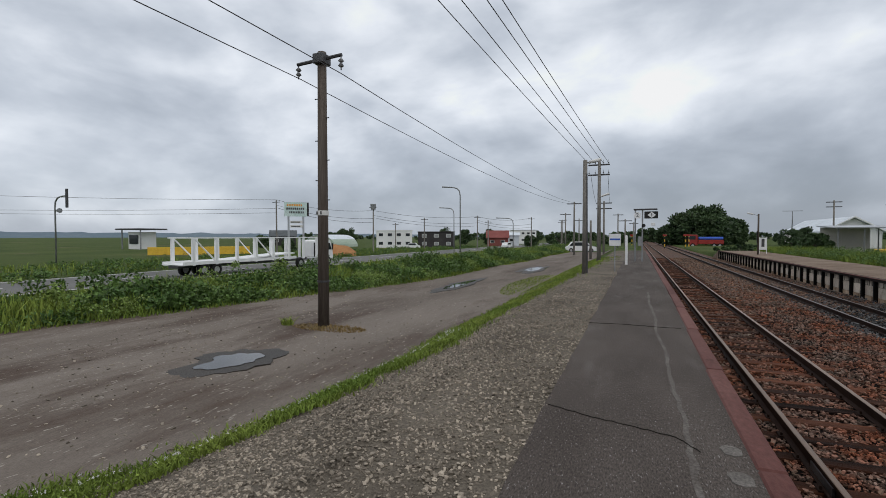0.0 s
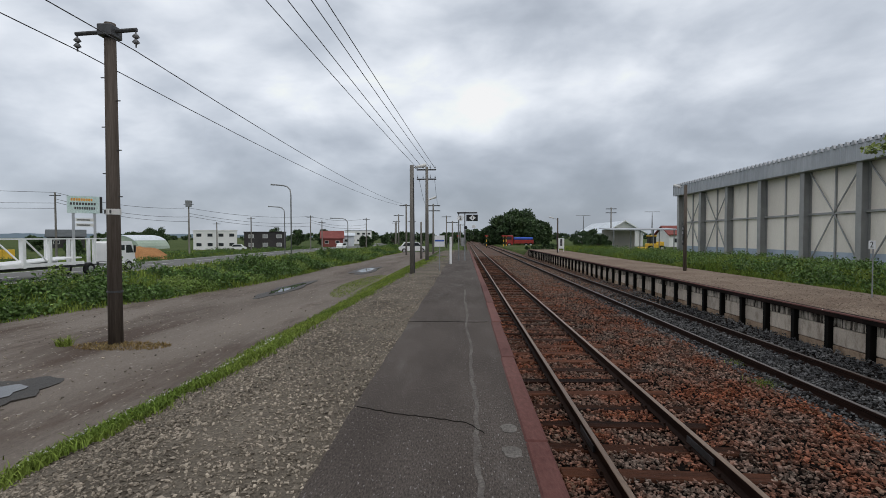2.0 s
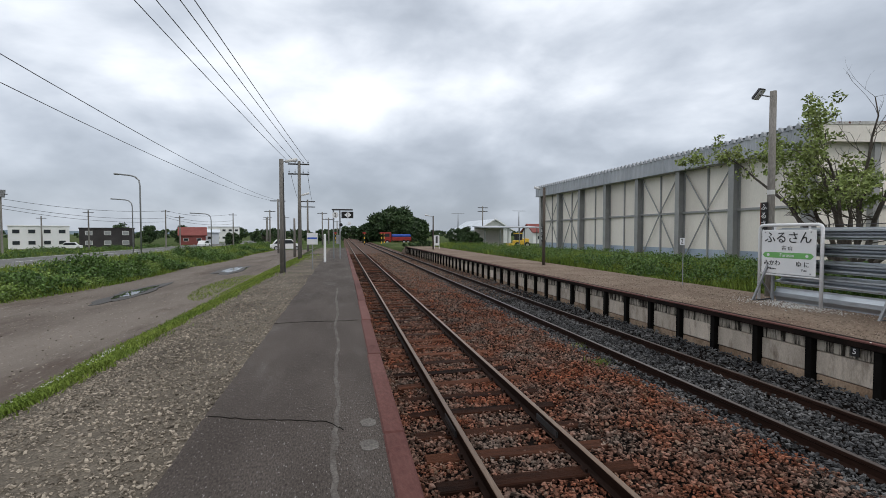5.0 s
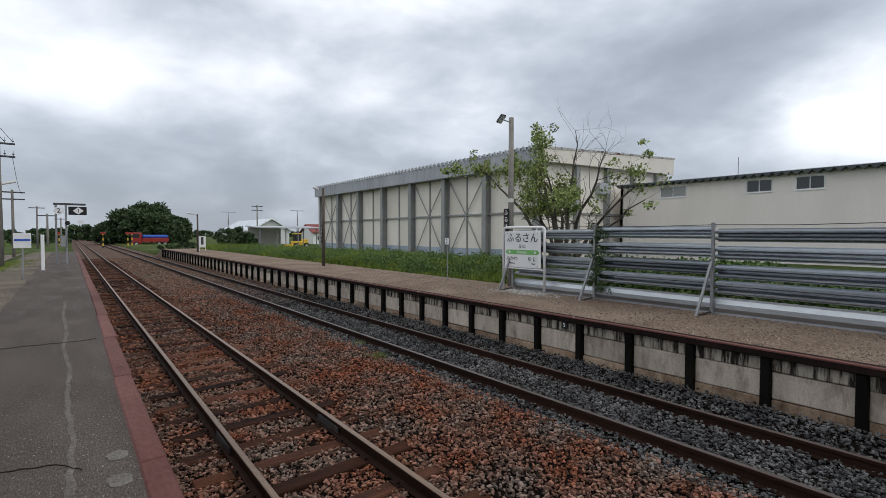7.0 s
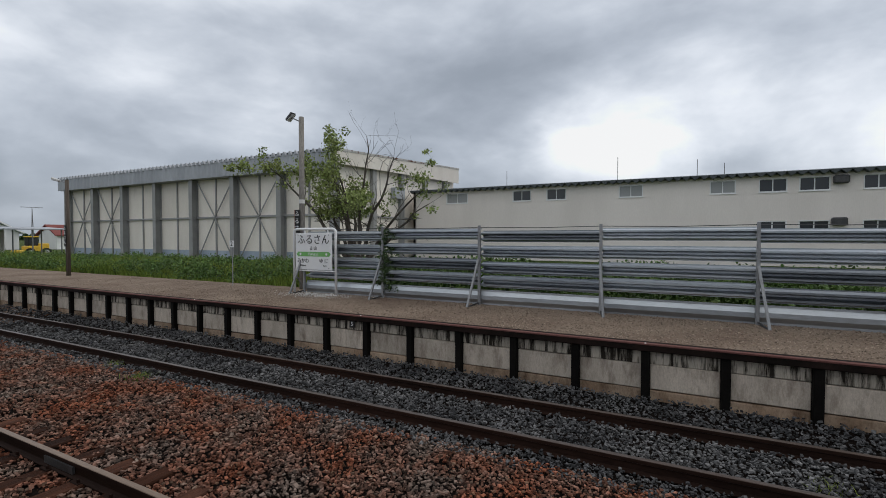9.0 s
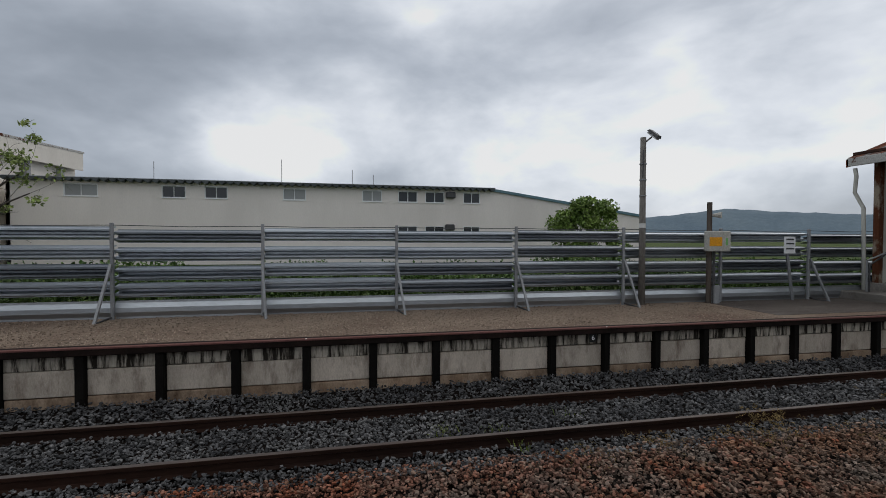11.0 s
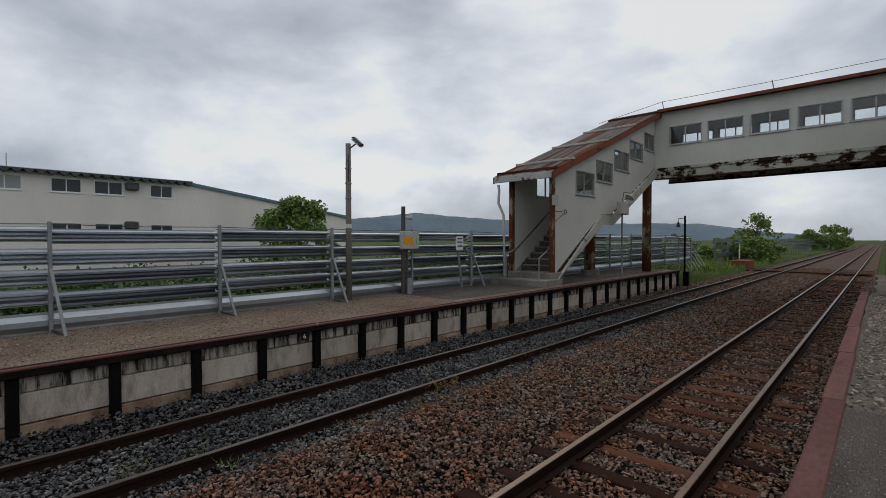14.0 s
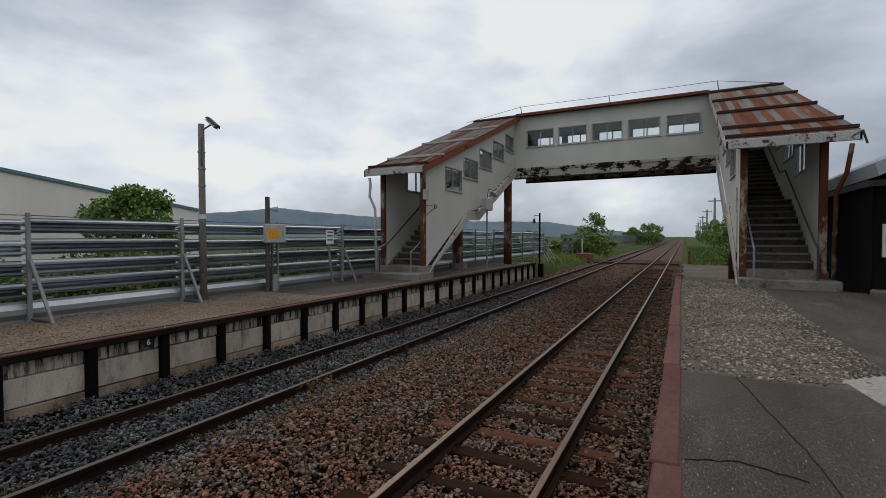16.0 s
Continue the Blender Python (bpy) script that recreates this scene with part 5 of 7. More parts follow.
# traffic mirror under the stairs
p = thing("mirror_post", (7.1, -17.4, FAR_Z), "grey post with boxed mirror and lamp beside the stairs", "mirror")
part("post", Kit().tube((7.12, -17.5, FAR_Z), (7.12, -17.5, 2.25), 0.035, 0.035, 8), "galv_post", p)
part("mirror_box", Kit().soft(7.0, 7.22, -17.85, -17.2, 2.15, 2.62, 0.03), "box_grey", p)
part("lamp_shade", Kit().tube((7.05, -18.0, 2.80), (7.0, -18.1, 2.95), 0.17, 0.06, 12), "box_grey", p)
part("lamp_arm", Kit().path([(7.12, -17.5, 2.6), (7.1, -17.6, 2.98), (7.0, -18.05, 2.97)], 0.015), "dark_steel", p)
# signal pole at the platform end
p = thing("bell_post", (6.95, -24.4, FAR_Z), "slim dark post with hanging lamp at the platform end", "lamp post")
part("post", Kit().tube((6.95, -24.4, -1.0), (6.95, -24.4, 2.35), 0.05, 0.045, 8), "black_steel", p)
part("arm", Kit().path([(6.95, -24.4, 2.2), (7.25, -24.4, 2.25), (7.25, -24.4, 2.05)], 0.018), "dark_steel", p)
part("lamp", Kit().tube((7.25, -24.4, 2.05), (7.25, -24.4, 1.82), 0.05, 0.09, 10), "dark_steel", p)
part("base_box", Kit().soft(6.8, 7.05, -24.65, -24.45, -1.0, -0.3, 0.02), "black_steel", p)

# ---------------------------------------------------------------- station building
st = thing("station_building", (-7, -18, 0), "dark wooden station building with grey roof beside the stairs", "station building")
part("wall", Kit().box(-12, -2.98, -22, -12.35, -0.7, 2.10), "shaded_wood", st, "black-brown timber wall, its colour deepened by eave shade")
part("eave_beam", Kit().box(-12.3, -2.86, -22.2, -12.15, 2.08, 2.20), "dark_steel", st)
k = Kit().slab([(-2.86, 2.22), (-7.2, 4.30), (-11.9, 2.22), (-11.9, 2.46), (-7.2, 4.56), (-2.80, 2.46)], "y", -22.4, -11.6)
part("roof", k, "fascia", st, "grey sheet roof with deep verge")
part("gable", Kit().slab([(-3.2, 2.2), (-7.2, 4.24), (-11.4, 2.2)], "y", -21.8, -12.4), "shaded_wood", st)
for i in range(16):
    part("board", Kit().box(-3.0 - 0.55 * (i + 1) + 0.01, -3.0 - 0.55 * i - 0.01, -12.35, -12.32, 0.0, 2.07), "shaded_wood", st)
part("notice_case", Kit().soft(-3.75, -3.12, -12.31, -12.24, 0.72, 1.36, 0.01), "white_rough", st, "white notice case")
part("notice_strip", Kit().box(-3.72, -3.15, -12.238, -12.232, 1.0, 1.12), "yellow", st, "yellow strip")
part("wall_lamp_bracket", Kit().path([(-2.9, -12.4, 2.95), (-2.75, -12.1, 3.15), (-2.6, -12.0, 3.05)], 0.02), "dark_steel", st)
part("kerb_stone", Kit().soft(-4.8, -2.95, -12.3, -12.0, -0.05, 0.10, 0.03), "concrete", st)

# ---------------------------------------------------------------- warehouse
WX, WY0, WY1 = 23.0, 18.95, 50.7
COLS = [WY0 + (WY1 - WY0) / 7 * i for i in range(8)]
wh = thing("warehouse", (31, 35, -0.4), "large cream warehouse with grey columns and corrugated fascia", "warehouse")
for i in range(7):
    y0, y1 = COLS[i], COLS[i + 1]
    ym = (y0 + y1) / 2
    for a0, a1 in ((y0, ym), (ym, y1)):
        part("wall_board", Kit().box(WX, WX + 0.15, a0 + 0.03, a1 - 0.03, 0.45, 2.84), "warehouse", wh)
        part("wall_board", Kit().box(WX, WX + 0.15, a0 + 0.03, a1 - 0.03, 2.94, 5.9), "warehouse", wh)
        part("base_board", Kit().box(WX - 0.004, WX + 0.15, a0 + 0.03, a1 - 0.03, -0.6, 0.445), "warehouse_blue", wh, "pale blue base board")
    part("mullion", Kit().box(WX - 0.10, WX + 0.02, ym - 0.05, ym + 0.05, -0.6, 5.8), "warehouse_steel", wh)
    part("girt", Kit().box(WX - 0.14, WX + 0.02, y0, y1, 2.82, 2.95), "warehouse_steel", wh)
    if i in (1, 2, 5, 6):
        for s0, s1 in (((y0 + 0.2, -0.4), (ym, 2.85)), ((y1 - 0.2, -0.4), (ym, 2.85)), ((y0 + 0.2, 5.7), (ym, 2.9)), ((y1 - 0.2, 5.7), (ym, 2.9))):
            part("cross_brace", Kit().tube((WX - 0.16, *s0), (WX - 0.16, *s1), 0.045, 0.045, 4), "warehouse_steel", wh)
for y in COLS:
    k = Kit().box(WX - 0.50, WX, y - 0.015, y + 0.015, -0.6, 5.8)
    k.box(WX - 0.53, WX - 0.50, y - 0.20, y + 0.20, -0.6, 5.8).box(WX - 0.03, WX - 0.005, y - 0.20, y + 0.20, -0.6, 5.8)
    part("column", k, "warehouse_steel", wh, "grey steel column")
# fascia of folded sheet
n = 230
k = Kit()
fy = [WY0 - 0.5 + (WY1 - WY0 + 1.2) * i / n for i in range(n + 1)]
off = [0.0 if i % 4 in (0, 1) else -0.05 for i in range(n + 1)]
vs = [(WX - 0.72 + o, y, z) for z in (5.72, 6.72) for y, o in zip(fy, off)] + [(WX - 0.64, y, z) for z in (5.72, 6.72) for y in fy]
m = n + 1
k.add(vs, [f for i in range(n) for f in ((i, i + 1, m + i + 1, m + i), (2 * m + i, 3 * m + i, 3 * m + i + 1, 2 * m + i + 1), (i, 2 * m + i, 2 * m + i + 1, i + 1))])
part("fascia", k, "fascia", wh, "grey corrugated fascia")
k = Kit()
for i in range(66):
    y = WY0 - 0.45 + 0.5 * i
    k.slab([(y, 6.70), (y + 0.14, 6.95), (y + 0.22, 6.95), (y + 0.36, 6.70)], "x", WX - 0.80, WX - 0.625)
part("roof_ribs", k, "fascia", wh, "folded roof edge ribs")
# dark strip added behind the ribs as the shade of the roof hollows
part("rib_backing", Kit().box(WX - 0.62, WX - 0.3, WY0 - 0.45, WY1 + 0.5, 6.70, 6.91), "roof_dark", wh, "dark strip standing in for shade in the folded roof hollows")
k = Kit().slab([(WX - 0.60, 6.66), (39.6, 7.72), (39.6, 7.80), (WX - 0.60, 6.74)], "y", WY0 - 0.45, WY1 + 0.5)
part("roof", k, "roof_dark", wh, "folded sheet roof")
part("soffit", Kit().box(WX - 0.66, WX, WY0 - 0.4, WY1 + 0.5, 5.70, 5.74), "warehouse_steel", wh)
k = Kit().slab([(WX - 0.70, 5.95), (39.6, 6.45), (39.6, 7.72), (WX - 0.70, 6.72)], "y", WY0 - 0.50, WY0 - 0.40)
part("gable_fascia", k, "warehouse", wh, "cream gable fascia")
part("gable_trim", Kit().slab([(WX - 0.75, 6.72), (39.7, 7.72), (39.7, 7.86), (WX - 0.75, 6.86)], "y", WY0 - 0.53, WY0 - 0.50), "pale_trim", wh)
part("gable_wall", Kit().box(WX, 39.5, WY0, WY0 + 0.15, -0.6, 6.6), "warehouse", wh, "cream gable wall")
part("back_wall", Kit().box(39.4, 39.55, WY0 + 0.15, WY1, -0.6, 7.6), "warehouse", wh)
part("north_wall", Kit().box(WX, 39.5, WY1 - 0.15, WY1, -0.6, 6.6), "warehouse", wh)
for x in (26.6, 30.2, 33.8, 37.4):
    part("gable_column", Kit().box(x - 0.2, x + 0.2, WY0 - 0.30, WY0, -0.6, 6.3), "warehouse_steel", wh)
for x in (29.0, 35.6):
    part("vent_box", Kit().soft(x, x + 1.4, WY0 - 0.36, WY0, 4.3, 5.1, 0.02), "fascia", wh, "grey wall vent")
part("gable_girt", Kit().box(WX, 39.5, WY0 - 0.12, WY0, 2.82, 2.95), "warehouse_steel", wh)

wh.location.z -= 0.2

# ---------------------------------------------------------------- long hall behind the fence
HX = 31.0
hall = thing("long_hall", (36, 2, -0.4), "long off-white hall with small windows and corrugated roof edge", "hall")
up = [(15.36, 13.61, "milk_glass"), (10.23, 8.91, "dark_glass"), (7.86, 6.55, "dark_glass"), (3.31, 1.91, "milk_glass"), (-1.62, -2.9, "milk_glass"), (-3.97, -5.26, "dark_glass"), (-5.78, -7.1, "dark_glass"), (-8.42, -9.6, "dark_glass")]
holes = [(b, a, 3.70, 4.45) for a, b, g in up] + [(b, a, 1.35, 2.14) for a, b, g in up[5:]]
k = Kit()
cuts = sorted({-10.3, 18.2} | {h[i] for h in holes for i in (0, 1)})
for a0, a1 in zip(cuts, cuts[1:]):
    z_ = -0.6
    for h in sorted([h for h in holes if h[0] <= a0 + 1e-6 and a1 <= h[1] + 1e-6], key=lambda h: h[2]):
        part("wall_sheet", Kit().box(HX, HX + 0.2, a0, a1, z_, h[2]), "hall_wall", hall, "off-white sheet wall")
        z_ = h[3]
    part("wall_sheet", Kit().box(HX, HX + 0.2, a0, a1, z_, 4.66), "hall_wall", hall, "off-white sheet wall")
for a, b, g in up:
    window_unit(hall, "x", HX, b, a, 3.70, 4.45, -1, 2, 0.12, g, "white_paint")
for a, b, g in up[5:]:
    window_unit(hall, "x", HX, b, a, 1.35, 2.14, -1, 2, 0.12, g, "white_paint")
    part("inside_board", Kit().box(HX + 0.3, HX + 0.34, b - 0.3, a + 0.3, 1.0, 4.7), "inside", hall)
# solid dark teeth take the place of shaded hollows under the roof folds
k = Kit()
for i in range(64):
    y = -10.6 + 0.452 * i
    k.slab([(y, 4.715), (y + 0.09, 4.75), (y + 0.36, 4.75), (y + 0.452, 4.715), (y + 0.25, 4.54), (y + 0.20, 4.54)], "x", HX - 0.40, HX + 0.6)
part("roof_ribs", k, "roof_dark", hall, "dark teeth standing in for shaded hollows under the folded roof edge")
part("roof_edge", Kit().box(HX - 0.41, HX + 0.5, -10.6, 18.35, 4.75, 4.78), "fascia", hall, "pale folded roof rim")
part("roof", Kit().slab([(HX - 0.25, 4.62), (45, 4.70), (45, 4.74), (HX - 0.25, 4.66)], "y", -10.6, 18.3), "roof_dark", hall)
part("wing_wall", Kit().slab([(-10.3, -0.6), (-10.3, 4.62), (-22.0, 2.95), (-22.0, -0.6)], "x", HX + 0.01, HX + 0.2), "hall_wall", hall, "off-white lower wing wall")
part("wing_trim", Kit().slab([(-10.3, 4.60), (-10.3, 4.78), (-22.2, 3.10), (-22.2, 2.92)], "x", HX - 0.12, HX + 8), "teal", hall, "teal roof trim")
part("end_wall", Kit().box(HX, 45, 18.0, 18.2, -0.6, 4.6), "hall_wall", hall)
for y, z in ((-7.5, 4.22), (-7.45, 2.05), (-15.0, 2.55)):
    v = part("vent_hood", Kit().soft(HX - 0.32, HX, y - 0.32, y + 0.32, z - 0.2, z + 0.22, 0.06), "frame_alu" if z == 2.55 else "dark_steel", hall, "wall vent hood")
for y, h_ in ((11.0, 0.9), (3.5, 1.3), (-1.0, 0.8), (-2.4, 0.5)):
    part("antenna", Kit().tube((HX + 1, y, 4.8), (HX + 1, y, 5.1 + h_), 0.02, 0.02, 5), "steel_grey", hall)


# ---------------------------------------------------------------- poles and wires
def sag(a, b, drop, n=14):
    a, b = Vector(a), Vector(b)
    return [tuple(a.lerp(b, i / n) - Vector((0, 0, 4 * drop * (i / n) * (1 - i / n)))) for i in range(n + 1)]


def insulator(parent, x, y, z, hang=True, big=1.0):
    k = Kit()
    s = -1 if hang else 1
    for i in range(2 if hang else 1):
        z0 = z + s * (0.05 + 0.07 * i) * big
        k.tube((x, y, z0), (x, y, z0 + s * 0.035 * big), 0.022 * big, 0.045 * big, 10)
        k.tube((x, y, z0 + s * 0.035 * big), (x, y, z0 + s * 0.055 * big), 0.045 * big, 0.02 * big, 10)
    k.tube((x, y, z), (x, y, z + s * 0.22 * big), 0.009 * big, 0.009 * big, 6)
    part("insulator", k, "porcelain", parent, "dark porcelain insulator", True)


PX, PY = -6.96, 8.95
wp = thing("wooden_pole", (PX, PY, LOT_Z), "weathered wooden pole with crossarm standing in the lot", "utility pole", "line poles")
part("pole", Kit().tube((PX, PY, -1.1), (PX + 0.01, PY, 5.38), 0.130, 0.098, 16), "wood_pole", wp, smooth=True)
part("crossarm", Kit().tube((-7.57, PY - 0.08, 5.16), (-6.43, PY + 0.02, 5.26), 0.04, 0.04, 8), "dark_steel", wp, "steel crossarm")
part("arm_clamp", Kit().soft(PX - 0.13, PX + 0.15, PY - 0.17, PY + 0.15, 5.10, 5.32, 0.015), "dark_steel", wp)
insulator(wp, -7.54, PY - 0.08, 5.16, True, 1.5)
insulator(wp, -6.45, PY + 0.02, 5.25, True, 1.5)
for i, z in enumerate((0.5, 2.05, 2.5, 2.95, 3.4, 3.9, 4.35)):
    part("climbing_peg", Kit().tube((PX, PY, z), (PX + (0.19 if i % 2 else -0.19), PY, z), 0.012, 0.012, 5), "dark_steel", wp)
part("label_band", Kit().tube((PX, PY, 1.70), (PX, PY, 1.81), 0.134, 0.133, 16), "white_rough", wp, "white tag with dark marks")
for a in (-0.06, 0.05):
    part("tag_mark", Kit().box(PX + a - 0.02, PX + a + 0.015, PY - 0.137, PY - 0.13, 1.72, 1.79), "dark_steel", wp)
part("strap", Kit().tube((PX, PY, 0.18), (PX, PY, 0.22), 0.141, 0.141, 14), "dark_steel", wp)

p = lamp_pole("lamp_post", -1.95, 16.4, 0.0, 3.75, 0.085, "conc_pole", (0.10, 0.05, -0.06, "street"), "grey concrete pole with small street lamp beside the platform walk")
part("cable_duct", Kit().tube((-1.86, 16.36, 0.0), (-1.89, 16.36, 3.3), 0.022, 0.022, 6), "wire", p)
up3 = thing("utility_pole", (-2.15, 25.4, 0), "concrete utility pole with two crossarms beside the platform", "utility pole", "line poles")
part("pole", Kit().tube((-2.15, 25.4, -0.3), (-2.15, 25.4, 5.03), 0.105, 0.075, 12), "conc_pole", up3, smooth=True)
for z in (4.87, 4.36):
    part("crossarm", Kit().soft(-2.70, -1.64, 25.36, 25.44, z - 0.035, z + 0.035, 0.008), "dark_steel", up3)
    for x in (-2.65, -2.35, -1.95, -1.7):
        insulator(up3, x, 25.4, z + 0.03, False)
part("lamp_head", Kit().tube((-2.05, 25.3, 3.25), (-1.65, 25.3, 3.38), 0.04, 0.06, 8), "white_rough", up3)
poles = [(-3.45, 50, -1.2, 4.75, 2), (-6.6, 52, -1.0, 4.9, 1), (-1.7, 62, -1.2, 3.3, 1), (-3.0, 75, -1.2, 4.6, 1), (-0.9, 88, -1.2, 3.6, 1), (-10, 70, -1.4, 4.6, 1), (-4.1, 43, -0.6, 2.6, 0), (-14, 95, -1.6, 4.5, 1), (20.5, 66.9, -0.6, 5.3, 2)]
for x, y, z0, z1, arms in poles:
    p = thing("utility_pole", (x, y, z0), "distant grey utility pole with crossarms", "utility pole", "line poles")
    part("pole", Kit().tube((x, y, z0 - 0.3), (x, y, z1), 0.11, 0.08, 8), "conc_pole", p, smooth=True)
    for a in range(arms):
        part("crossarm", Kit().soft(x - 0.75, x + 0.75, y - 0.05, y + 0.05, z1 - 0.25 - 0.55 * a, z1 - 0.15 - 0.55 * a, 0.01), "dark_steel", p)
for i in range(7):
    x, y, z1 = -3.7 - 0.28 * i, -80 - 34 * i, 6.75
    p = thing("utility_pole", (x, y, -1.0), "distant concrete pole in a row along the track", "utility pole", "line poles")
    part("pole", Kit().tube((x, y, -1.3), (x, y, z1), 0.2, 0.14, 8), "conc_pole", p, smooth=True)
    part("crossarm", Kit().soft(x - 0.9, x + 0.9, y - 0.06, y + 0.06, z1 - 0.5, z1 - 0.35, 0.02), "conc_pole", p)
back = thing("utility_pole", (-5.0, -11.2, -0.05), "wooden pole at the station building", "utility pole", "line poles")
part("pole", Kit().tube((-5.0, -11.2, -0.3), (-5.0, -11.2, 8.2), 0.13, 0.09, 10), "wood_pole", back, smooth=True)
part("crossarm", Kit().soft(-5.8, -4.2, -11.25, -11.15, 7.55, 7.65, 0.01), "dark_steel", back)
wires = []
for x0_, x1_, z1 in ((-2.65, -5.75, 7.7), (-2.35, -5.2, 7.75), (-1.95, -4.65, 7.75), (-1.7, -4.3, 7.7)):
    wires.append(sag((x0_, 25.4, 4.95), (x1_, -11.2, z1), 0.25))
for x0_, xe in ((-7.54, -7.0), (-6.45, -6.2)):
    wires.append(sag((x0_, PY, 4.85), (x0_ - 0.9, -17.5, 6.0), 0.15))
    wires.append(sag((x0_, PY, 4.85), (xe, 52, 4.7), 0.5))
for x, y in ((-3.45, 50),):
    for dx in (-0.6, 0.6):
        wires.append(sag((-2.15 + dx * 0.7, 25.4, 4.4), (x + dx, y, 4.5), 0.5))
for w in wires:
    solo("overhead_wire", Kit().path(w, 0.010, 5), "wire", "thin black overhead wire between poles", "wire", "overhead wires")

# numbered stop board at the platform end
p = thing("stop_board", (-0.25, 24.6, 0), "grey gantry with numbered white boards and signal lamps", "signal board")
for x in (-0.42, -0.10):
    part("post", Kit().tube((x, 24.6, -0.05), (x, 24.6, 2.5), 0.035, 0.035, 8), "galv_post", p)
part("top_bar", Kit().soft(-0.50, 0.55, 24.56, 24.64, 2.46, 2.54, 0.01), "dark_steel", p)
part("board", Kit().soft(-0.02, 0.58, 24.52, 24.55, 2.06, 2.40, 0.01), "black", p, "black board with white diamond")
part("diamond", Kit().slab([(0.12, 2.23), (0.30, 2.38), (0.48, 2.23), (0.30, 2.08)], "y", 24.505, 24.515), "white_paint", p)
part("disc", Kit().tube((-0.33, 24.52, 2.22), (-0.33, 24.55, 2.22), 0.16, 0.16, 16), "white_paint", p, "white disc")
letters("2", 0.26, "black", p, at(-0.33, 24.512, 2.22, FACE_SOUTH), "black numeral", "numeral")
letters("1", 0.24, "black", p, at(0.30, 24.50, 2.23, FACE_SOUTH), "black numeral", "numeral")
part("small_disc", Kit().tube((-0.05, 24.50, 1.72), (-0.05, 24.54, 1.72), 0.09, 0.09, 12), "black", p)
part("small_sign", Kit().soft(0.28, 0.46, 24.5, 24.52, 1.72, 1.86, 0.01), "white_paint", p)
part("equipment_box", Kit().soft(-0.30, -0.12, 24.45, 24.6, 0.75, 1.2, 0.015), "steel_grey", p)
p = thing("timetable_sign", (-1.05, 17.6, 0), "white and blue notice board on a thin post", "notice sign")
part("post", Kit().tube((-1.05, 17.6, -0.02), (-1.05, 17.6, 1.3), 0.02, 0.02, 8), "galv_post", p)
part("board", Kit().soft(-1.24, -0.86, 17.57, 17.59, 0.88, 1.30, 0.006), "white_paint", p)
part("blue_strip", Kit().box(-1.22, -0.88, 17.562, 17.568, 1.08, 1.14), "blue_tarp", p)
p = thing("marker_post", (-0.75, 21.5, 0), "white marker post beside the platform", "marker post")
part("post", Kit().soft(-0.80, -0.70, 21.45, 21.55, -0.02, 1.25, 0.02), "white_paint", p)

# ---------------------------------------------------------------- plants
def green_sheet(name, v_f, material, label, category="plants"):
    return tagged(new(name, mesh_of(name, v_f, material)), label, category, kind="stuff")


def clumps(centres, radii, per, leaf_size):
    pts, sz = [], []
    for c, r in zip(centres, radii):
        d = rng.normal(size=(per, 3))
        d /= np.linalg.norm(d, axis=1)[:, None]
        pts.append(np.asarray(c) + d * (rng.uniform(0.35, 1.0, per) ** 0.5 * r)[:, None] * np.array([1, 1, 0.75]))
        sz.append(rng.uniform(0.6, 1.3, per) * leaf_size)
    return leaves(np.concatenate(pts), np.concatenate(sz))


def verge_edge(y):
    return float(np.interp(y, (-4, 0, 5.9, 8.7, 16.9, 31.8, 60, 90), (-15.0, -14.2, -12.7, -11.7, -9.5, -8.6, -8.3, -8.3))) + 0.2 * math.sin(y * 0.35)


# tall weeds along the lot
roots, lens_, cs, rs = [], [], [], []
for i in range(36000):
    y = rng.uniform(0, 85)
    x = verge_edge(y) - 0.1 - abs(rng.normal(0.9, 1.3))
    h_ = min(0.8, 0.10 + 0.40 * (verge_edge(y) - x)) * rng.uniform(0.5, 1.25) * (0.8 + 0.9 * noise.noise(Vector((x * 0.5, y * 0.45, 3))))
    roots.append((x, y, ground_z(x, y)))
    lens_.append(h_)
n = len(roots)
green_sheet("tall_grass", blades(np.array(roots), np.array(lens_), rng.uniform(0.010, 0.026, n), 0.5), "grass", "tall green weeds between the lot and the road")
light_cs, light_rs = [], []
for i in range(3200):
    y = abs(rng.normal(0, 40))
    x = verge_edge(y) - 0.5 - abs(rng.normal(0.8, 1.4))
    tall = 0.75 + 1.1 * noise.noise(Vector((x * 0.45, y * 0.4, 8)))
    c = (x, y, ground_z(x, y) + min(0.75, 0.06 + 0.34 * (verge_edge(y) - x)) * rng.uniform(0.3, 1.3) * max(0.25, tall))
    if noise.noise(Vector((x * 0.7, y * 0.6, 21))) > 0.12:
        light_cs.append(c), light_rs.append(rng.uniform(0.10, 0.30))
    else:
        cs.append(c), rs.append(rng.uniform(0.14, 0.42))
green_sheet("weed_leaves", clumps(cs, rs, 60, 0.12), "weed", "broad-leaved dark green weeds along the verge")
green_sheet("weed_leaves", clumps(light_cs, light_rs, 60, 0.09), "leaf", "light green leafy weeds along the verge")
# weeds between the far platform and the warehouse
xs_, ys_ = rng.uniform(10.4, 16.0, 900), 9.8 + np.abs(rng.normal(0, 16, 900))
cs = [(x, y, ground_z(x, y) + rng.uniform(0.1, 0.65)) for x, y in zip(xs_, ys_)]
green_sheet("weed_leaves", clumps(cs, rng.uniform(0.12, 0.36, 900), 34, 0.09), "weed", "leafy green weeds before the warehouse wall")
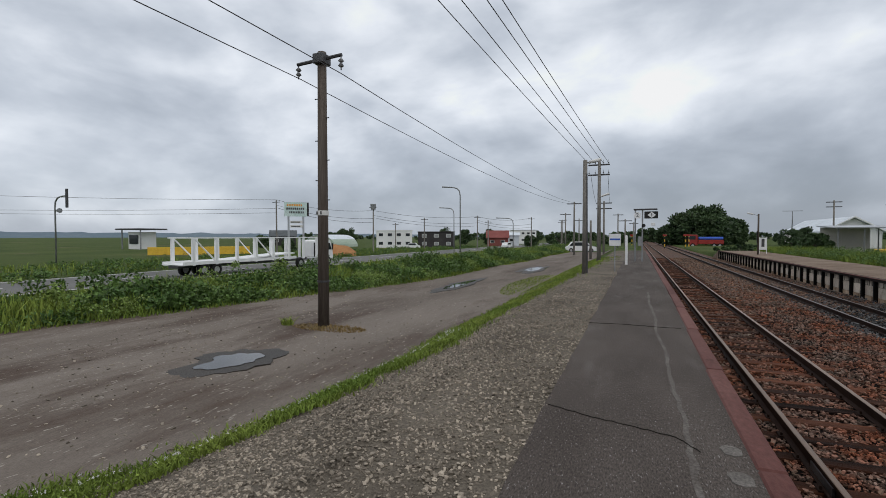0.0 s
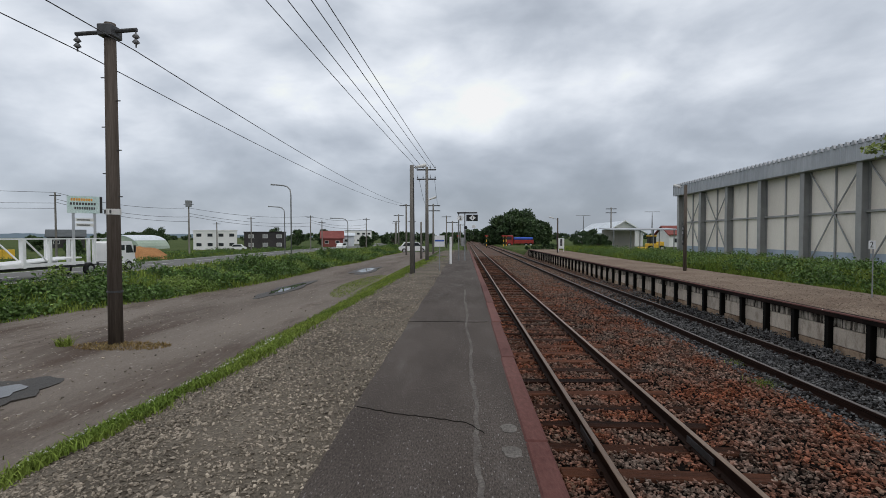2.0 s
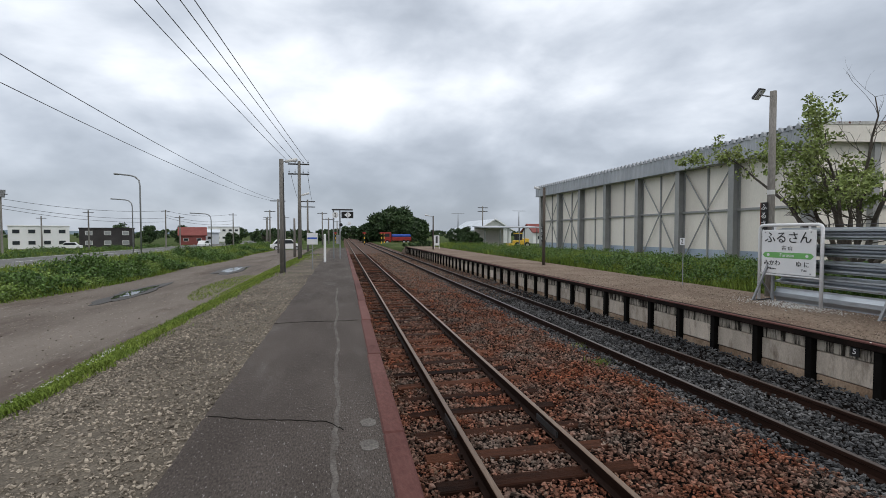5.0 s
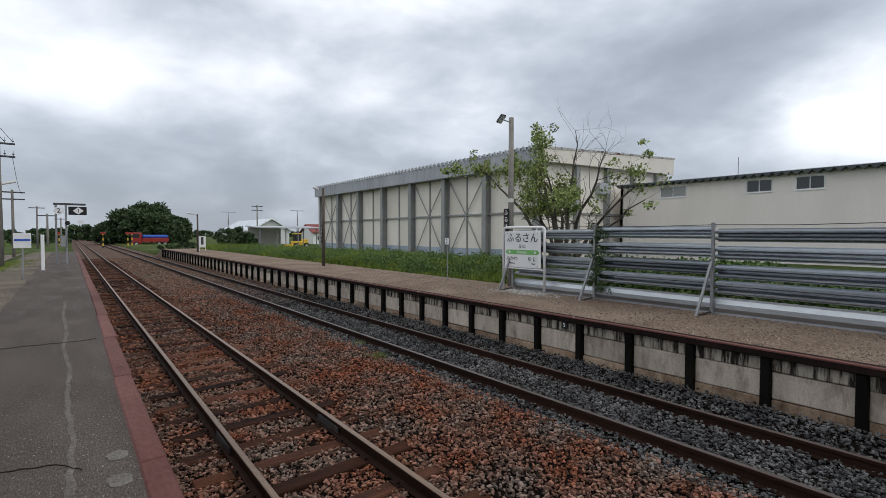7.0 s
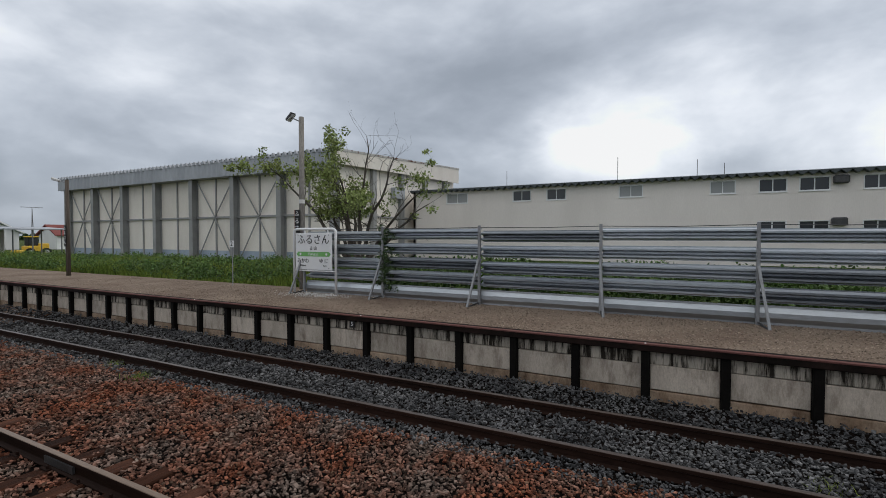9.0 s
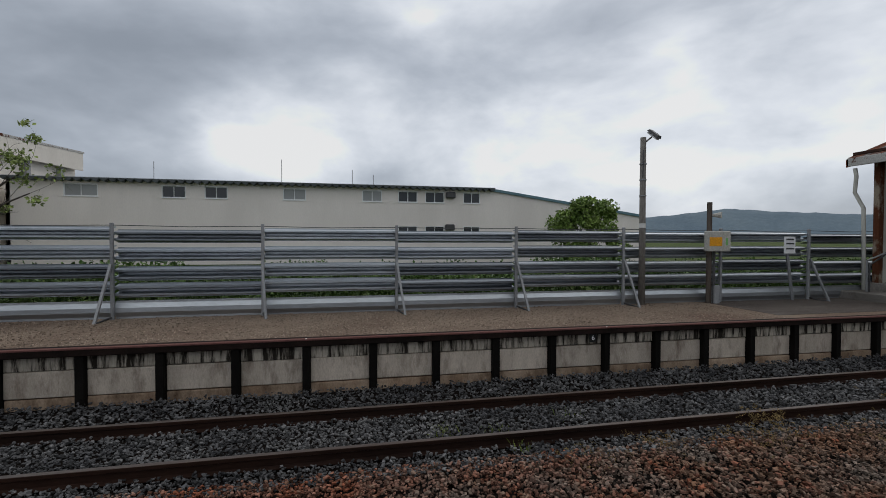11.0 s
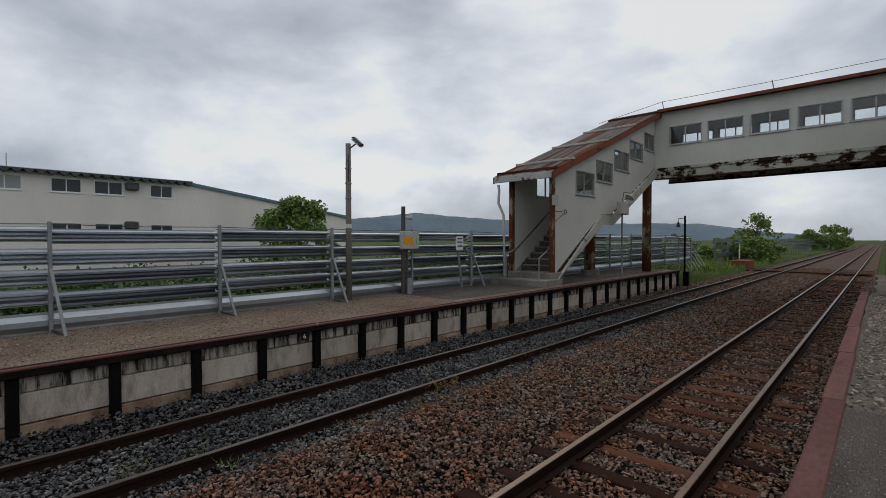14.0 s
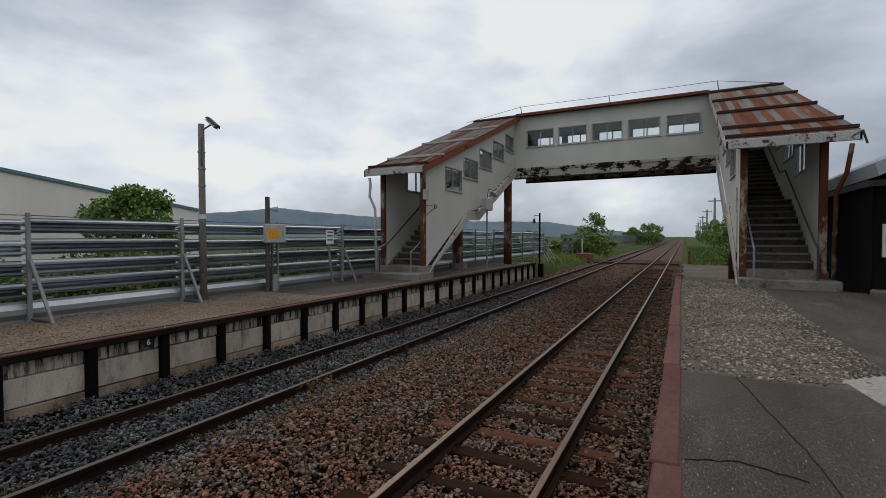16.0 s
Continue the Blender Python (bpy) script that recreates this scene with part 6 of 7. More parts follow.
# bank to the road and verge beyond it
roots, lens_ = [], []
for i in range(16000):
    y = rng.uniform(-10, 110)
    x = rng.uniform(-29, -14) if i % 3 else rng.uniform(-58, -42)
    roots.append((x, y, ground_z(x, y)))
    lens_.append(rng.uniform(0.25, 0.7))
green_sheet("bank_grass", blades(np.array(roots), np.array(lens_), rng.uniform(0.03, 0.07, len(roots)), 0.6), "grass", "long grass on the road bank")
n = 900
cs = [(x, y, ground_z(x, y) + 0.1 + 0.7 * max(0, noise.noise(Vector((x * 0.2, y * 0.16, 5))))) for x, y in zip(-41.5 - np.abs(rng.normal(0, 9, n)), rng.uniform(5, 130, n))]
green_sheet("bank_weeds", clumps(cs, rng.uniform(0.3, 0.75, n), 50, 0.2), "weed", "weeds on the far road verge")


roots, lens_ = [], []
for i in range(60000):
    y = rng.uniform(0.5, 30) if i % 3 else rng.uniform(0.5, 9)
    x = belt_x(y) + rng.normal(0, (0.17 + 0.010 * max(0, y)) * (1 + 0.7 * noise.noise(Vector((0, y * 0.8, 4)))))
    if noise.noise(Vector((x * 3.2, y * 1.9, 7))) < -0.02 + 0.3 * rng.uniform(-1, 1):
        continue
    roots.append((x, y, side_z(x, y) - 0.03))
    lens_.append(rng.uniform(0.03, 0.085) * (1.6 if rng.uniform() < 0.06 else 1))
green_sheet("grass_strip", blades(np.array(roots), np.array(lens_), rng.uniform(0.004, 0.010, len(roots)), 1.1), "grass", "low grass strip with clover between lot and gravel")
cs = []
for y in np.concatenate([rng.uniform(0.5, 12, 1500), rng.uniform(8, 28, 900)]):
    x = belt_x(y) + rng.normal(0, 0.15)
    cs.append((x, y, side_z(x, y) - 0.01))
green_sheet("clover", clumps(cs, rng.uniform(0.04, 0.11, 2400), 16, 0.026), "grass", "low clover patches in the grass strip")
cs = [(belt_x(y) - 0.10 + rng.normal(0, 0.1), y) for y in rng.uniform(0.5, 8, 200)]
cs = np.array([(x, y, side_z(x, y) + 0.05) for x, y in cs])
green_sheet("clover_flowers", clumps(cs, np.full(200, 0.008), 6, 0.014), "white_rough", "tiny white clover flowers in the grass strip")
# grass islands in the lot
for cx, cy, rx, ry, n in ((-6.7, 8.75, 0.95, 0.35, 1500), (-4.4, 20.5, 1.0, 4.6, 6000), (-3.2, 27, 1.0, 8.0, 6000), (-7.8, 8.7, 0.16, 0.10, 150)):
    a, r = rng.uniform(0, 2 * np.pi, n), np.sqrt(rng.uniform(0, 1, n))
    px, py = cx + rx * r * np.cos(a), cy + ry * r * np.sin(a)
    rt = np.stack([px, py, np.array([side_z(q, w) - 0.05 for q, w in zip(px, py)])], 1)
    tall = 0.20 if n == 150 else 0.07
    green_sheet("grass_tuft", blades(rt, rng.uniform(0.4, 1.2, n) * tall, rng.uniform(0.005, 0.012, n), 1.0), "grass" if n != 1500 else "grass_dry", "sparse grass patch on the lot")
# tall grass between far platform and warehouse
roots, lens_ = [], []
for i in range(46000):
    y = rng.uniform(8.8, 58) if i % 2 else rng.uniform(8.8, 26)
    x = 10.1 + 0.015 * y + abs(rng.normal(0, 2.6))
    if x > 22.3:
        continue
    roots.append((x, y, ground_z(x, y)))
    lens_.append(rng.uniform(0.3, 0.72) * min(1, 0.35 + 0.4 * (x - 10.0)) * (0.9 + 0.7 * noise.noise(Vector((x * 0.6, y * 0.5, 1)))))
green_sheet("tall_grass", blades(np.array(roots), np.array(lens_), rng.uniform(0.008, 0.02, len(roots)), 0.6), "grass", "tall grass between far platform and warehouse")
cs = [(x, y, -0.2 + rng.uniform(0, 0.25)) for x, y in zip(10.6 + np.abs(rng.normal(0, 2.0, 420)), rng.uniform(8.9, 46, 420))]
green_sheet("weed_leaves", clumps(cs, rng.uniform(0.15, 0.4, 420), 40, 0.09), "weed", "green weeds behind the far platform")
# growth behind the fence
n = 1700
cs = [(x, y, -0.35 + rng.uniform(0, 0.75) + 0.55 * max(0, noise.noise(Vector((y * 0.35, 2, 6))))) for x, y in zip(10.4 + np.abs(rng.normal(0, 1.9, n)), rng.uniform(-34, 8.5, n))]
green_sheet("weed_leaves", clumps(cs, rng.uniform(0.2, 0.5, n), 44, 0.11), "weed", "dense weeds behind the steel fence")
cs = [(9.40 + rng.normal(0, 0.04), 6.05 + rng.normal(0, 0.10), z) for z in np.linspace(0.0, 1.5, 46)]
green_sheet("climbing_vine", clumps(cs, rng.uniform(0.05, 0.12, 46), 40, 0.05), "leaf_dark", "dark climbing vine on the fence")
# weeds in the ballast
for cx, cy, n, mat, tall in ((4.55, 7.6, 160, "grass", 0.16), (4.85, 8.9, 60, "grass", 0.12), (5.5, -1.6, 60, "grass", 0.10), (4.85, -2.4, 20, "grass", 0.16), (5.4, -2.2, 40, "grass", 0.10), (0.55, 4.9, 40, "grass", 0.06), (5.7, -3.3, 30, "grass", 0.1)):
    rt = np.stack([cx + rng.normal(0, 0.08, n), cy + rng.normal(0, 0.10, n), np.full(n, BED_Z + 0.02)], 1)
    green_sheet("weed_tuft", blades(rt, rng.uniform(0.5, 1.1, n) * tall, rng.uniform(0.002, 0.005, n), 0.9), mat, "small weed tuft growing in the ballast")
for cx, cy, n, wide, tall in ((4.72, -5.45, 70, 0.16, 0.24), (4.55, -5.0, 40, 0.22, 0.07), (4.35, -6.6, 40, 0.3, 0.07), (4.70, -3.9, 34, 0.22, 0.08), (4.6, -2.9, 26, 0.2, 0.07), (4.65, -8.2, 50, 0.4, 0.12), (4.2, -10.5, 60, 0.6, 0.10)):
    cs = [(cx + rng.normal(0, wide), cy + rng.normal(0, wide), BED_Z + 0.04 + rng.uniform(0, tall)) for _ in range(n)]
    green_sheet("weed_tuft", clumps(cs, rng.uniform(0.02, 0.06, n), 22, 0.016), "grass_dry", "dry yellow-brown weeds growing in the ballast")
# low greenery in the south
rt = np.stack([rng.uniform(7.4, 16, 9000), rng.uniform(-60, -25, 9000), np.full(9000, -0.85)], 1)
green_sheet("grass_strip", blades(rt, rng.uniform(0.1, 0.35, 9000), rng.uniform(0.01, 0.03, 9000), 0.8), "grass", "green grass beyond the platform end")


rt = np.stack([rng.uniform(-9, -0.2, 9000), rng.uniform(-80, -33, 9000), np.zeros(9000)], 1)
rt[:, 2] = [ground_z(a, b) for a, b in rt[:, :2]]
green_sheet("tall_grass", blades(rt, rng.uniform(0.15, 0.6, 9000), rng.uniform(0.012, 0.035, 9000), 0.7), "grass", "rough grass beside the line beyond the stairs")
cs = [(x, y, ground_z(x, y) + rng.uniform(0.0, 0.4)) for x, y in zip(rng.uniform(-5, -0.4, 260), rng.uniform(-70, -34, 260))]
green_sheet("weed_leaves", clumps(cs, rng.uniform(0.15, 0.45, 260), 44, 0.12), "weed", "leafy weeds beside the line beyond the stairs")


def crown(name, x, y, z0, h_, w, material, label, per=160, leaf_size=0.35, n=34, low_=0.0, group="trees"):
    """A leafy tree or shrub: tapered trunk with limbs and many uneven clumps of leaves."""
    t = thing(name, (x, y, z0), label, "tree" if name == "tree" else "shrub", group)
    k = Kit()
    top = Vector((x, y, z0 + h_ * 0.55))
    k.tube((x, y, z0 - 0.2), top, 0.05 * h_ * 0.6, 0.02 * h_ * 0.6, 8)
    cs, rs = [], []
    for i in range(n):
        a = rng.uniform(0, 2 * math.pi)
        u = rng.uniform(low_, 1.0)
        wide = w / 2 * (math.sin(math.pi * min(0.98, 0.18 + 0.75 * u)) ** 0.7) * math.sqrt(rng.uniform(0.15, 1.0))
        c = Vector((x + wide * math.cos(a), y + wide * math.sin(a), z0 + h_ * (0.12 + 0.80 * u)))
        cs.append(tuple(c))
        rs.append(h_ * rng.uniform(0.09, 0.19))
        if i % 2 == 0:
            b0 = Vector((x, y, z0 + h_ * rng.uniform(0.15, 0.5)))
            k.tube(b0, c, 0.012 * h_, 0.004 * h_, 5)
    part("trunk", k, "bark", t, "grey-brown trunk with limbs")
    ob = new("crown", mesh_of("crown", clumps(cs, rs, per, leaf_size), material))
    ob.parent = t
    ob.matrix_parent_inverse = Matrix.Translation(-t.location)
    tagged(ob, "uneven crown of many leaves")
    return t


# the half-bare tree at the fence end
def platform_tree(x, y, z0):
    """Seven long limbs that rise from one stool and bend outwards; some carry leaf sprays, some are bare."""
    t = thing("tree", (x, y, z0), "half-bare tree with green leaf tufts behind the steel fence", "tree", "trees")
    k = Kit()
    cs, rs = [], []

    def twig(p, d, length, r, level, leafy):
        for i in range(3):
            q = p + d * (length / 3)
            k.tube(p, q, r * (1 - 0.2 * i), r * (1 - 0.2 * (i + 1)), 5, False)
            p = q
            d = (d + Vector(rng.normal(0, 0.16, 3)) + Vector((0, 0, 0.05))).normalized()
            if level < 2 and rng.uniform() < 0.75:
                side = (d + Vector(rng.normal(0, 0.55, 3))).normalized()
                twig(p, side, length * 0.55, r * 0.6, level + 1, leafy)
            if p.z > 1.9 and rng.uniform() < leafy * (0.05 + 0.12 * level):
                cs.append(tuple(p))
                rs.append(rng.uniform(0.12, 0.30))

    base = Vector((x, y, z0 - 0.1))
    # lean to the north, rise, depth, share of leaves
    for dy, dz, dx, leafy in ((3.1, 4.0, -0.7, 0.95), (2.2, 3.4, 0.5, 0.9), (1.2, 4.35, 0.0, 0.85), (0.35, 4.1, -0.6, 0.75), (-0.3, 4.9, 0.3, 0.0), (-1.7, 4.0, -0.2, 0.0), (-2.2, 3.1, 0.5, 0.8), (-2.9, 2.55, -0.4, 0.25), (0.9, 3.0, 0.9, 0.9), (-0.9, 2.6, -0.8, 0.7)):
        p, n_ = base.copy(), 9
        r0 = 0.085 if abs(dy) > 0.5 else 0.07
        for i in range(n_):
            f = (i + 1) / n_
            q = base + Vector((dx * f ** 1.2 + rng.normal(0, 0.03), dy * f ** 1.35 + rng.normal(0, 0.05), (dz + 0.1) * f ** 0.85))
            k.tube(p, q, r0 * (1 - 0.85 * i / n_), r0 * (1 - 0.85 * (i + 1) / n_), 7, False)
            if i >= 3:
                for _ in range(2 if (leafy > 0.5 and i % 2) or leafy < 0.1 else 1):
                    d = ((q - p).normalized() + Vector(rng.normal(0, 0.6, 3))).normalized()
                    twig(q, d, rng.uniform(0.5, 0.95), r0 * 0.32 * (1.2 - f), 0, leafy)
            p = q
    part("trunk", k, "bark", t, "forked grey-brown trunk and bare branches")
    ob = new("crown", mesh_of("crown", clumps(cs, rs, 30, 0.10), "leaf_light"))
    ob.parent = t
    ob.matrix_parent_inverse = Matrix.Translation(-t.location)
    tagged(ob, "scattered tufts of green leaves")


platform_tree(12.2, 9.1, -0.35)
crown("shrub", 24.5, -14.3, -0.4, 4.1, 4.2, "leaf", "round green shrub beside the long hall", 220, 0.20, 46, 0.0, "shrubs")
crown("tree", 15, -89, -1.0, 6.4, 6.0, "leaf", "single green tree beyond the tracks", 46, 0.42, 26, 0.25)
for x, y, h_, w in ((9.5, -52, 2.3, 5), (11.5, -58, 2.6, 6), (10.5, -66, 2.2, 5), (13, -75, 2.4, 6), (9.6, -118, 4.2, 9), (8.0, -124, 5.2, 8), (10.5, -135, 4.0, 12), (11, -160, 4, 14), (14.5, -48, 2.2, 5), (17, -55, 2.6, 6)):
    crown("shrub", x, y, -1.0, h_, w, "leaf", "green shrub beside the railway line", 150, 0.30, 30, 0.0, "shrubs")
for x, y, h_, w in ((-3.4, -36, 2.0, 3.4), (-4.9, -41, 2.8, 4), (-4.6, -52, 3.2, 4.5), (-5.5, -63, 4.8, 5), (-6.0, -78, 5.5, 5), (-5.2, -95, 4.5, 6), (-6.8, -120, 6, 8), (-6.2, -32, 2.6, 4), (-6.5, -150, 5, 9)):
    crown("shrub", x, y, -1.0, h_, w, "leaf", "green shrub along the track side", 150, 0.28, 30, 0.0, "shrubs")
# big grove in the north
for x, y, h_, w in ((13.8, 118, 9.2, 11), (9.8, 120, 7.4, 7), (17.5, 121, 6.6, 6), (6.8, 126, 5.0, 5), (21.0, 127, 6.2, 3.5)):
    crown("tree", x, y, -1.2, h_, w, "leaf_dark", "large dark green tree beside the level crossing", 260, 0.60, 70, 0.05)
for x, y, h_, w in ((3.2, 190, 5.2, 11), (7, 210, 4.6, 10), (-3, 230, 4.2, 10), (12, 240, 5.0, 14), (-9, 240, 4.2, 12)):
    crown("tree", x, y, -1.2, h_, w, "leaf_dark", "distant dark tree beside the railway line", 140, 0.75, 34, 0.0)
for x, y, h_, w in ((21.8, 88, 3.0, 4.5), (16.2, 58, 2.2, 3.2), (24.6, 92, 3.4, 4), (11.5, 66, 0.9, 6)):
    crown("shrub", x, y, -0.8, h_, w, "leaf_dark", "dark green shrub before the white shed", 150, 0.24, 34, 0.0, "shrubs")
for x, y, h_, w in ((-97, 142, 6.2, 9), (-60, 165, 5.5, 5), (-66, 160, 6.2, 4), (-52, 170, 5.8, 4), (-22, 150, 4.6, 12), (-12, 160, 4.2, 14), (-28, 185, 4.4, 12), (-3.5, 150, 3.6, 8), (-30, 140, 3.2, 5), (-92, 96, 3.4, 3), (-66, 76, 2.4, 2.2)):
    crown("tree", x, y, -1.9, h_, w, "leaf_dark", "distant dark tree among the houses", 120, 0.5, 30, 0.0)
for i in range(46):
    x, y = -260 + 9.5 * i + rng.normal(0, 4), 330 + rng.normal(0, 30)
    if abs(x) < 14:
        continue
    crown("tree", x, y, -1.8, rng.uniform(3.5, 6.5), rng.uniform(12, 22), "leaf_dark", "distant tree belt on the plain", 60, 1.3, 22, 0.0, "far trees")

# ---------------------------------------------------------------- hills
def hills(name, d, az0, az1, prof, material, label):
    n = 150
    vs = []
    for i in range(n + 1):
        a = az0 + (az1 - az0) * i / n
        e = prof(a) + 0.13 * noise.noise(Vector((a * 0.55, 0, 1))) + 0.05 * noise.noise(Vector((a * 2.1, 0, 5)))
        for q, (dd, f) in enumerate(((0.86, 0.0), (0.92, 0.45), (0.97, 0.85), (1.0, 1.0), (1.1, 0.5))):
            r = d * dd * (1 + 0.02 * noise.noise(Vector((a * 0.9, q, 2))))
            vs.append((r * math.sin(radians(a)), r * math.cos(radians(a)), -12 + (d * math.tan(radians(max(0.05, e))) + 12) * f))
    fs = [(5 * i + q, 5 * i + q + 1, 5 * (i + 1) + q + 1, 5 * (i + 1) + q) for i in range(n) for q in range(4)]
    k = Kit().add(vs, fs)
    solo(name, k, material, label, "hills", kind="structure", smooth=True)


hills("backdrop_hills", 2600, 112, 178, line_through([(112, 2.2), (120, 2.4), (126, 2.6), (130, 3.0), (133.2, 3.35), (138, 2.9), (143, 2.5), (149, 2.3), (155, 1.9), (161, 1.85), (165.5, 1.75), (170, 1.0), (174.2, 0.45), (178, 0.2)]), "hill", "wooded hills on the southern skyline, haze painted in as blue-green")
hills("backdrop_hills", 3200, -75, -8, line_through([(-75, 0.5), (-60, 0.45), (-45, 0.35), (-30, 0.3), (-8, 0.15)]), "hill", "low hills far to the west, haze painted in as blue")


# ---------------------------------------------------------------- town beyond the road
def house(name, x, y, w, dep, z0, h_, wall, roof, label, turn=0.0, pitch=0.0, wins=(3, 2), win_mat="dark_glass"):
    """A house with walls, roof and windows on the side towards the railway, then turned about its corner."""
    t = thing(name, (x, y, z0), label, "house", "houses")
    k = Kit().box(x, x + w, y, y + dep, z0 - 0.3, z0 + h_)
    made = [part("wall", k, wall, t)]
    if pitch:
        k = Kit().slab([(y - 0.4, z0 + h_ - 0.1), (y + dep / 2, z0 + h_ + pitch), (y + dep + 0.4, z0 + h_ - 0.1), (y + dep + 0.4, z0 + h_ + 0.1), (y + dep / 2, z0 + h_ + pitch + 0.2), (y - 0.4, z0 + h_ + 0.1)], "x", x - 0.4, x + w + 0.4)
        made.append(part("roof", k, roof, t))
        for gx in (x, x + w - 0.1):
            made.append(part("gable", Kit().slab([(y, z0 + h_), (y + dep / 2, z0 + h_ + pitch), (y + dep, z0 + h_)], "x", gx, gx + 0.1), wall, t))
    else:
        made.append(part("roof", Kit().soft(x - 0.15, x + w + 0.15, y - 0.15, y + dep + 0.15, z0 + h_, z0 + h_ + 0.22, 0.03), roof, t))
    nx, nz = wins
    for i in range(nx):
        for j in range(nz):
            wx, wz = x + w * (i + 0.5) / nx, z0 + h_ * (j + 0.55) / nz
            wn = part("window", Kit().box(wx - 0.62, wx + 0.62, y - 0.06, y - 0.001, wz - 0.45, wz + 0.45), "white_rough", t)
            q = new("pane", Kit().box(wx - 0.54, wx + 0.54, y - 0.07, y - 0.061, wz - 0.37, wz + 0.37).mesh("pane", win_mat))
            q.parent = wn
    t.rotation_euler = (0, 0, radians(turn))
    return t


house("house", -65.0, 109, 9.6, 8, -1.9, 4.6, "house_white", "house_white", "white flat-roofed two-storey house", 28, 0, (4, 2))
house("house", -54.5, 113, 9.8, 8, -1.9, 4.2, "house_dark", "house_dark", "dark modern flat-roofed house", 24, 0, (3, 2), "milk_glass")
house("house", -44.5, 143, 6.6, 7, -1.9, 2.6, "red_roof", "red_roof", "small house with dull red roof", 16, 2.2, (2, 1))
house("house", -50, 193, 11, 9, -1.9, 5.6, "house_white", "fascia", "distant pale flat-roofed two-storey building", 12, 0, (5, 2))
house("house", -41, 150, 5, 6, -1.9, 3.4, "pale_roof", "pale_roof", "small pale blue shed", 16, 0.8, (1, 1))
house("house", -110, 118, 8, 7, -1.9, 3.2, "house_dark", "roof_dark", "dark gabled farmhouse beyond the road", 40, 1.8, (2, 1))
arch = thing("arched_barn", (-88, 112, -1.9), "pale green arched barn", "barn", "barns")
prof = [(-86 - 5.5 * math.cos(math.pi * i / 14), -1.9 + 3.6 * math.sin(math.pi * i / 14)) for i in range(15)]
part("shell", Kit().slab(prof, "y", 112, 124), "pale_green", arch)
part("roof", Kit().slab([(a, b + 0.06) for a, b in prof[3:12]] + [(a, b - 0.05) for a, b in prof[3:12]][::-1], "y", 111.8, 124.2), "pale_roof", arch)
pile = Kit()
vs, fs = [], []
for j in range(9):
    for i in range(21):
        u, v = i / 20 * 2 - 1, j / 8 * 2 - 1
        hgt = 1.75 * max(0, (1 - abs(u) ** 2.2) * (1 - abs(v) ** 2)) * (1 + 0.25 * noise.noise(Vector((u * 3, v * 3, 2))))
        vs.append((-47 + 3.4 * u - 0.9 * v, 66 + 2.2 * v + 1.2 * u, -1.95 + hgt))
fs = [(j * 21 + i, j * 21 + i + 1, (j + 1) * 21 + i + 1, (j + 1) * 21 + i) for j in range(8) for i in range(20)]
solo("soil_pile", pile.add(vs, fs), "soil", "heap of orange-brown soil beside the road", "soil heap", smooth=True)
sg = thing("roadside_board", (-58, 66, -1.9), "large pale teal roadside board on two grey legs", "sign board")
ux, uy = math.cos(radians(40)), math.sin(radians(40))
cx, cy = -56.0, 66.5


def on_board(k, a0, a1, d0, d1, z0, z1):
    vs = [(cx + ux * a - uy * d, cy + uy * a + ux * d, z) for z in (z0, z1) for a, d in ((a0, d0), (a1, d0), (a1, d1), (a0, d1))]
    return k.add(vs, [(3, 2, 1, 0), (4, 5, 6, 7), (0, 1, 5, 4), (1, 2, 6, 5), (2, 3, 7, 6), (3, 0, 4, 7)])


for a in (-1.35, 1.15):
    part("leg", on_board(Kit(), a - 0.17, a + 0.17, -0.1, 0.15, -2.1, 4.8), "fascia", sg)
part("board", on_board(Kit(), -2.05, 1.75, -0.18, -0.1, 4.75, 7.25), "sign_board", sg)
part("side_lamp", on_board(Kit(), 1.78, 2.1, -0.2, 0.1, 4.8, 7.25), "black", sg)
for z, a0, a1, mat in ((6.55, -1.6, 1.0, "orange"), (5.95, -1.7, 1.4, "dark_steel"), (5.3, -1.2, 1.3, "dark_steel")):
    for i in range(9):
        b0 = a0 + (a1 - a0) * i / 9
        part("text_bar", on_board(Kit(), b0, b0 + (a1 - a0) / 9 * 0.72, -0.20, -0.185, z, z + 0.36), mat, sg)
for z in (3.55, 2.8):
    part("small_board", on_board(Kit(), -1.1, 1.0, -0.16, -0.11, z, z + 0.45), "white_rough", sg)
    part("text_bar", on_board(Kit(), -0.9, 0.6, -0.18, -0.165, z + 0.14, z + 0.3), "dark_steel", sg)
canopy = thing("fuel_canopy", (-110, 76, -1.9), "distant flat canopy with office below", "canopy")
part("roof", Kit().soft(-114, -105.5, 72, 79, 2.8, 3.15, 0.05), "dark_steel", canopy)
part("office", Kit().box(-111.5, -107.5, 73.5, 77.5, -2.0, 2.3), "house_white", canopy)
part("window_band", Kit().box(-111, -108, 73.35, 73.5, -0.5, 1.6), "dark_glass", canopy)
for x in (-113, -106.5):
    part("column", Kit().tube((x, 73, -2.1), (x, 73, 2.85), 0.15, 0.15, 8), "steel_grey", canopy)
for i in range(12):
    bar = solo("safety_barrier", Kit().soft(-0.66, 0.66, -0.06, 0.06, -0.72, 0.68, 0.03), "yellow", "yellow construction barrier panel", "barrier", "barriers")
    bar.location, bar.rotation_euler = (-76.0 + 0.875 * i, 54.0 + 1.0 * i, -1.23), (0, 0, math.atan2(1.0, 0.875))
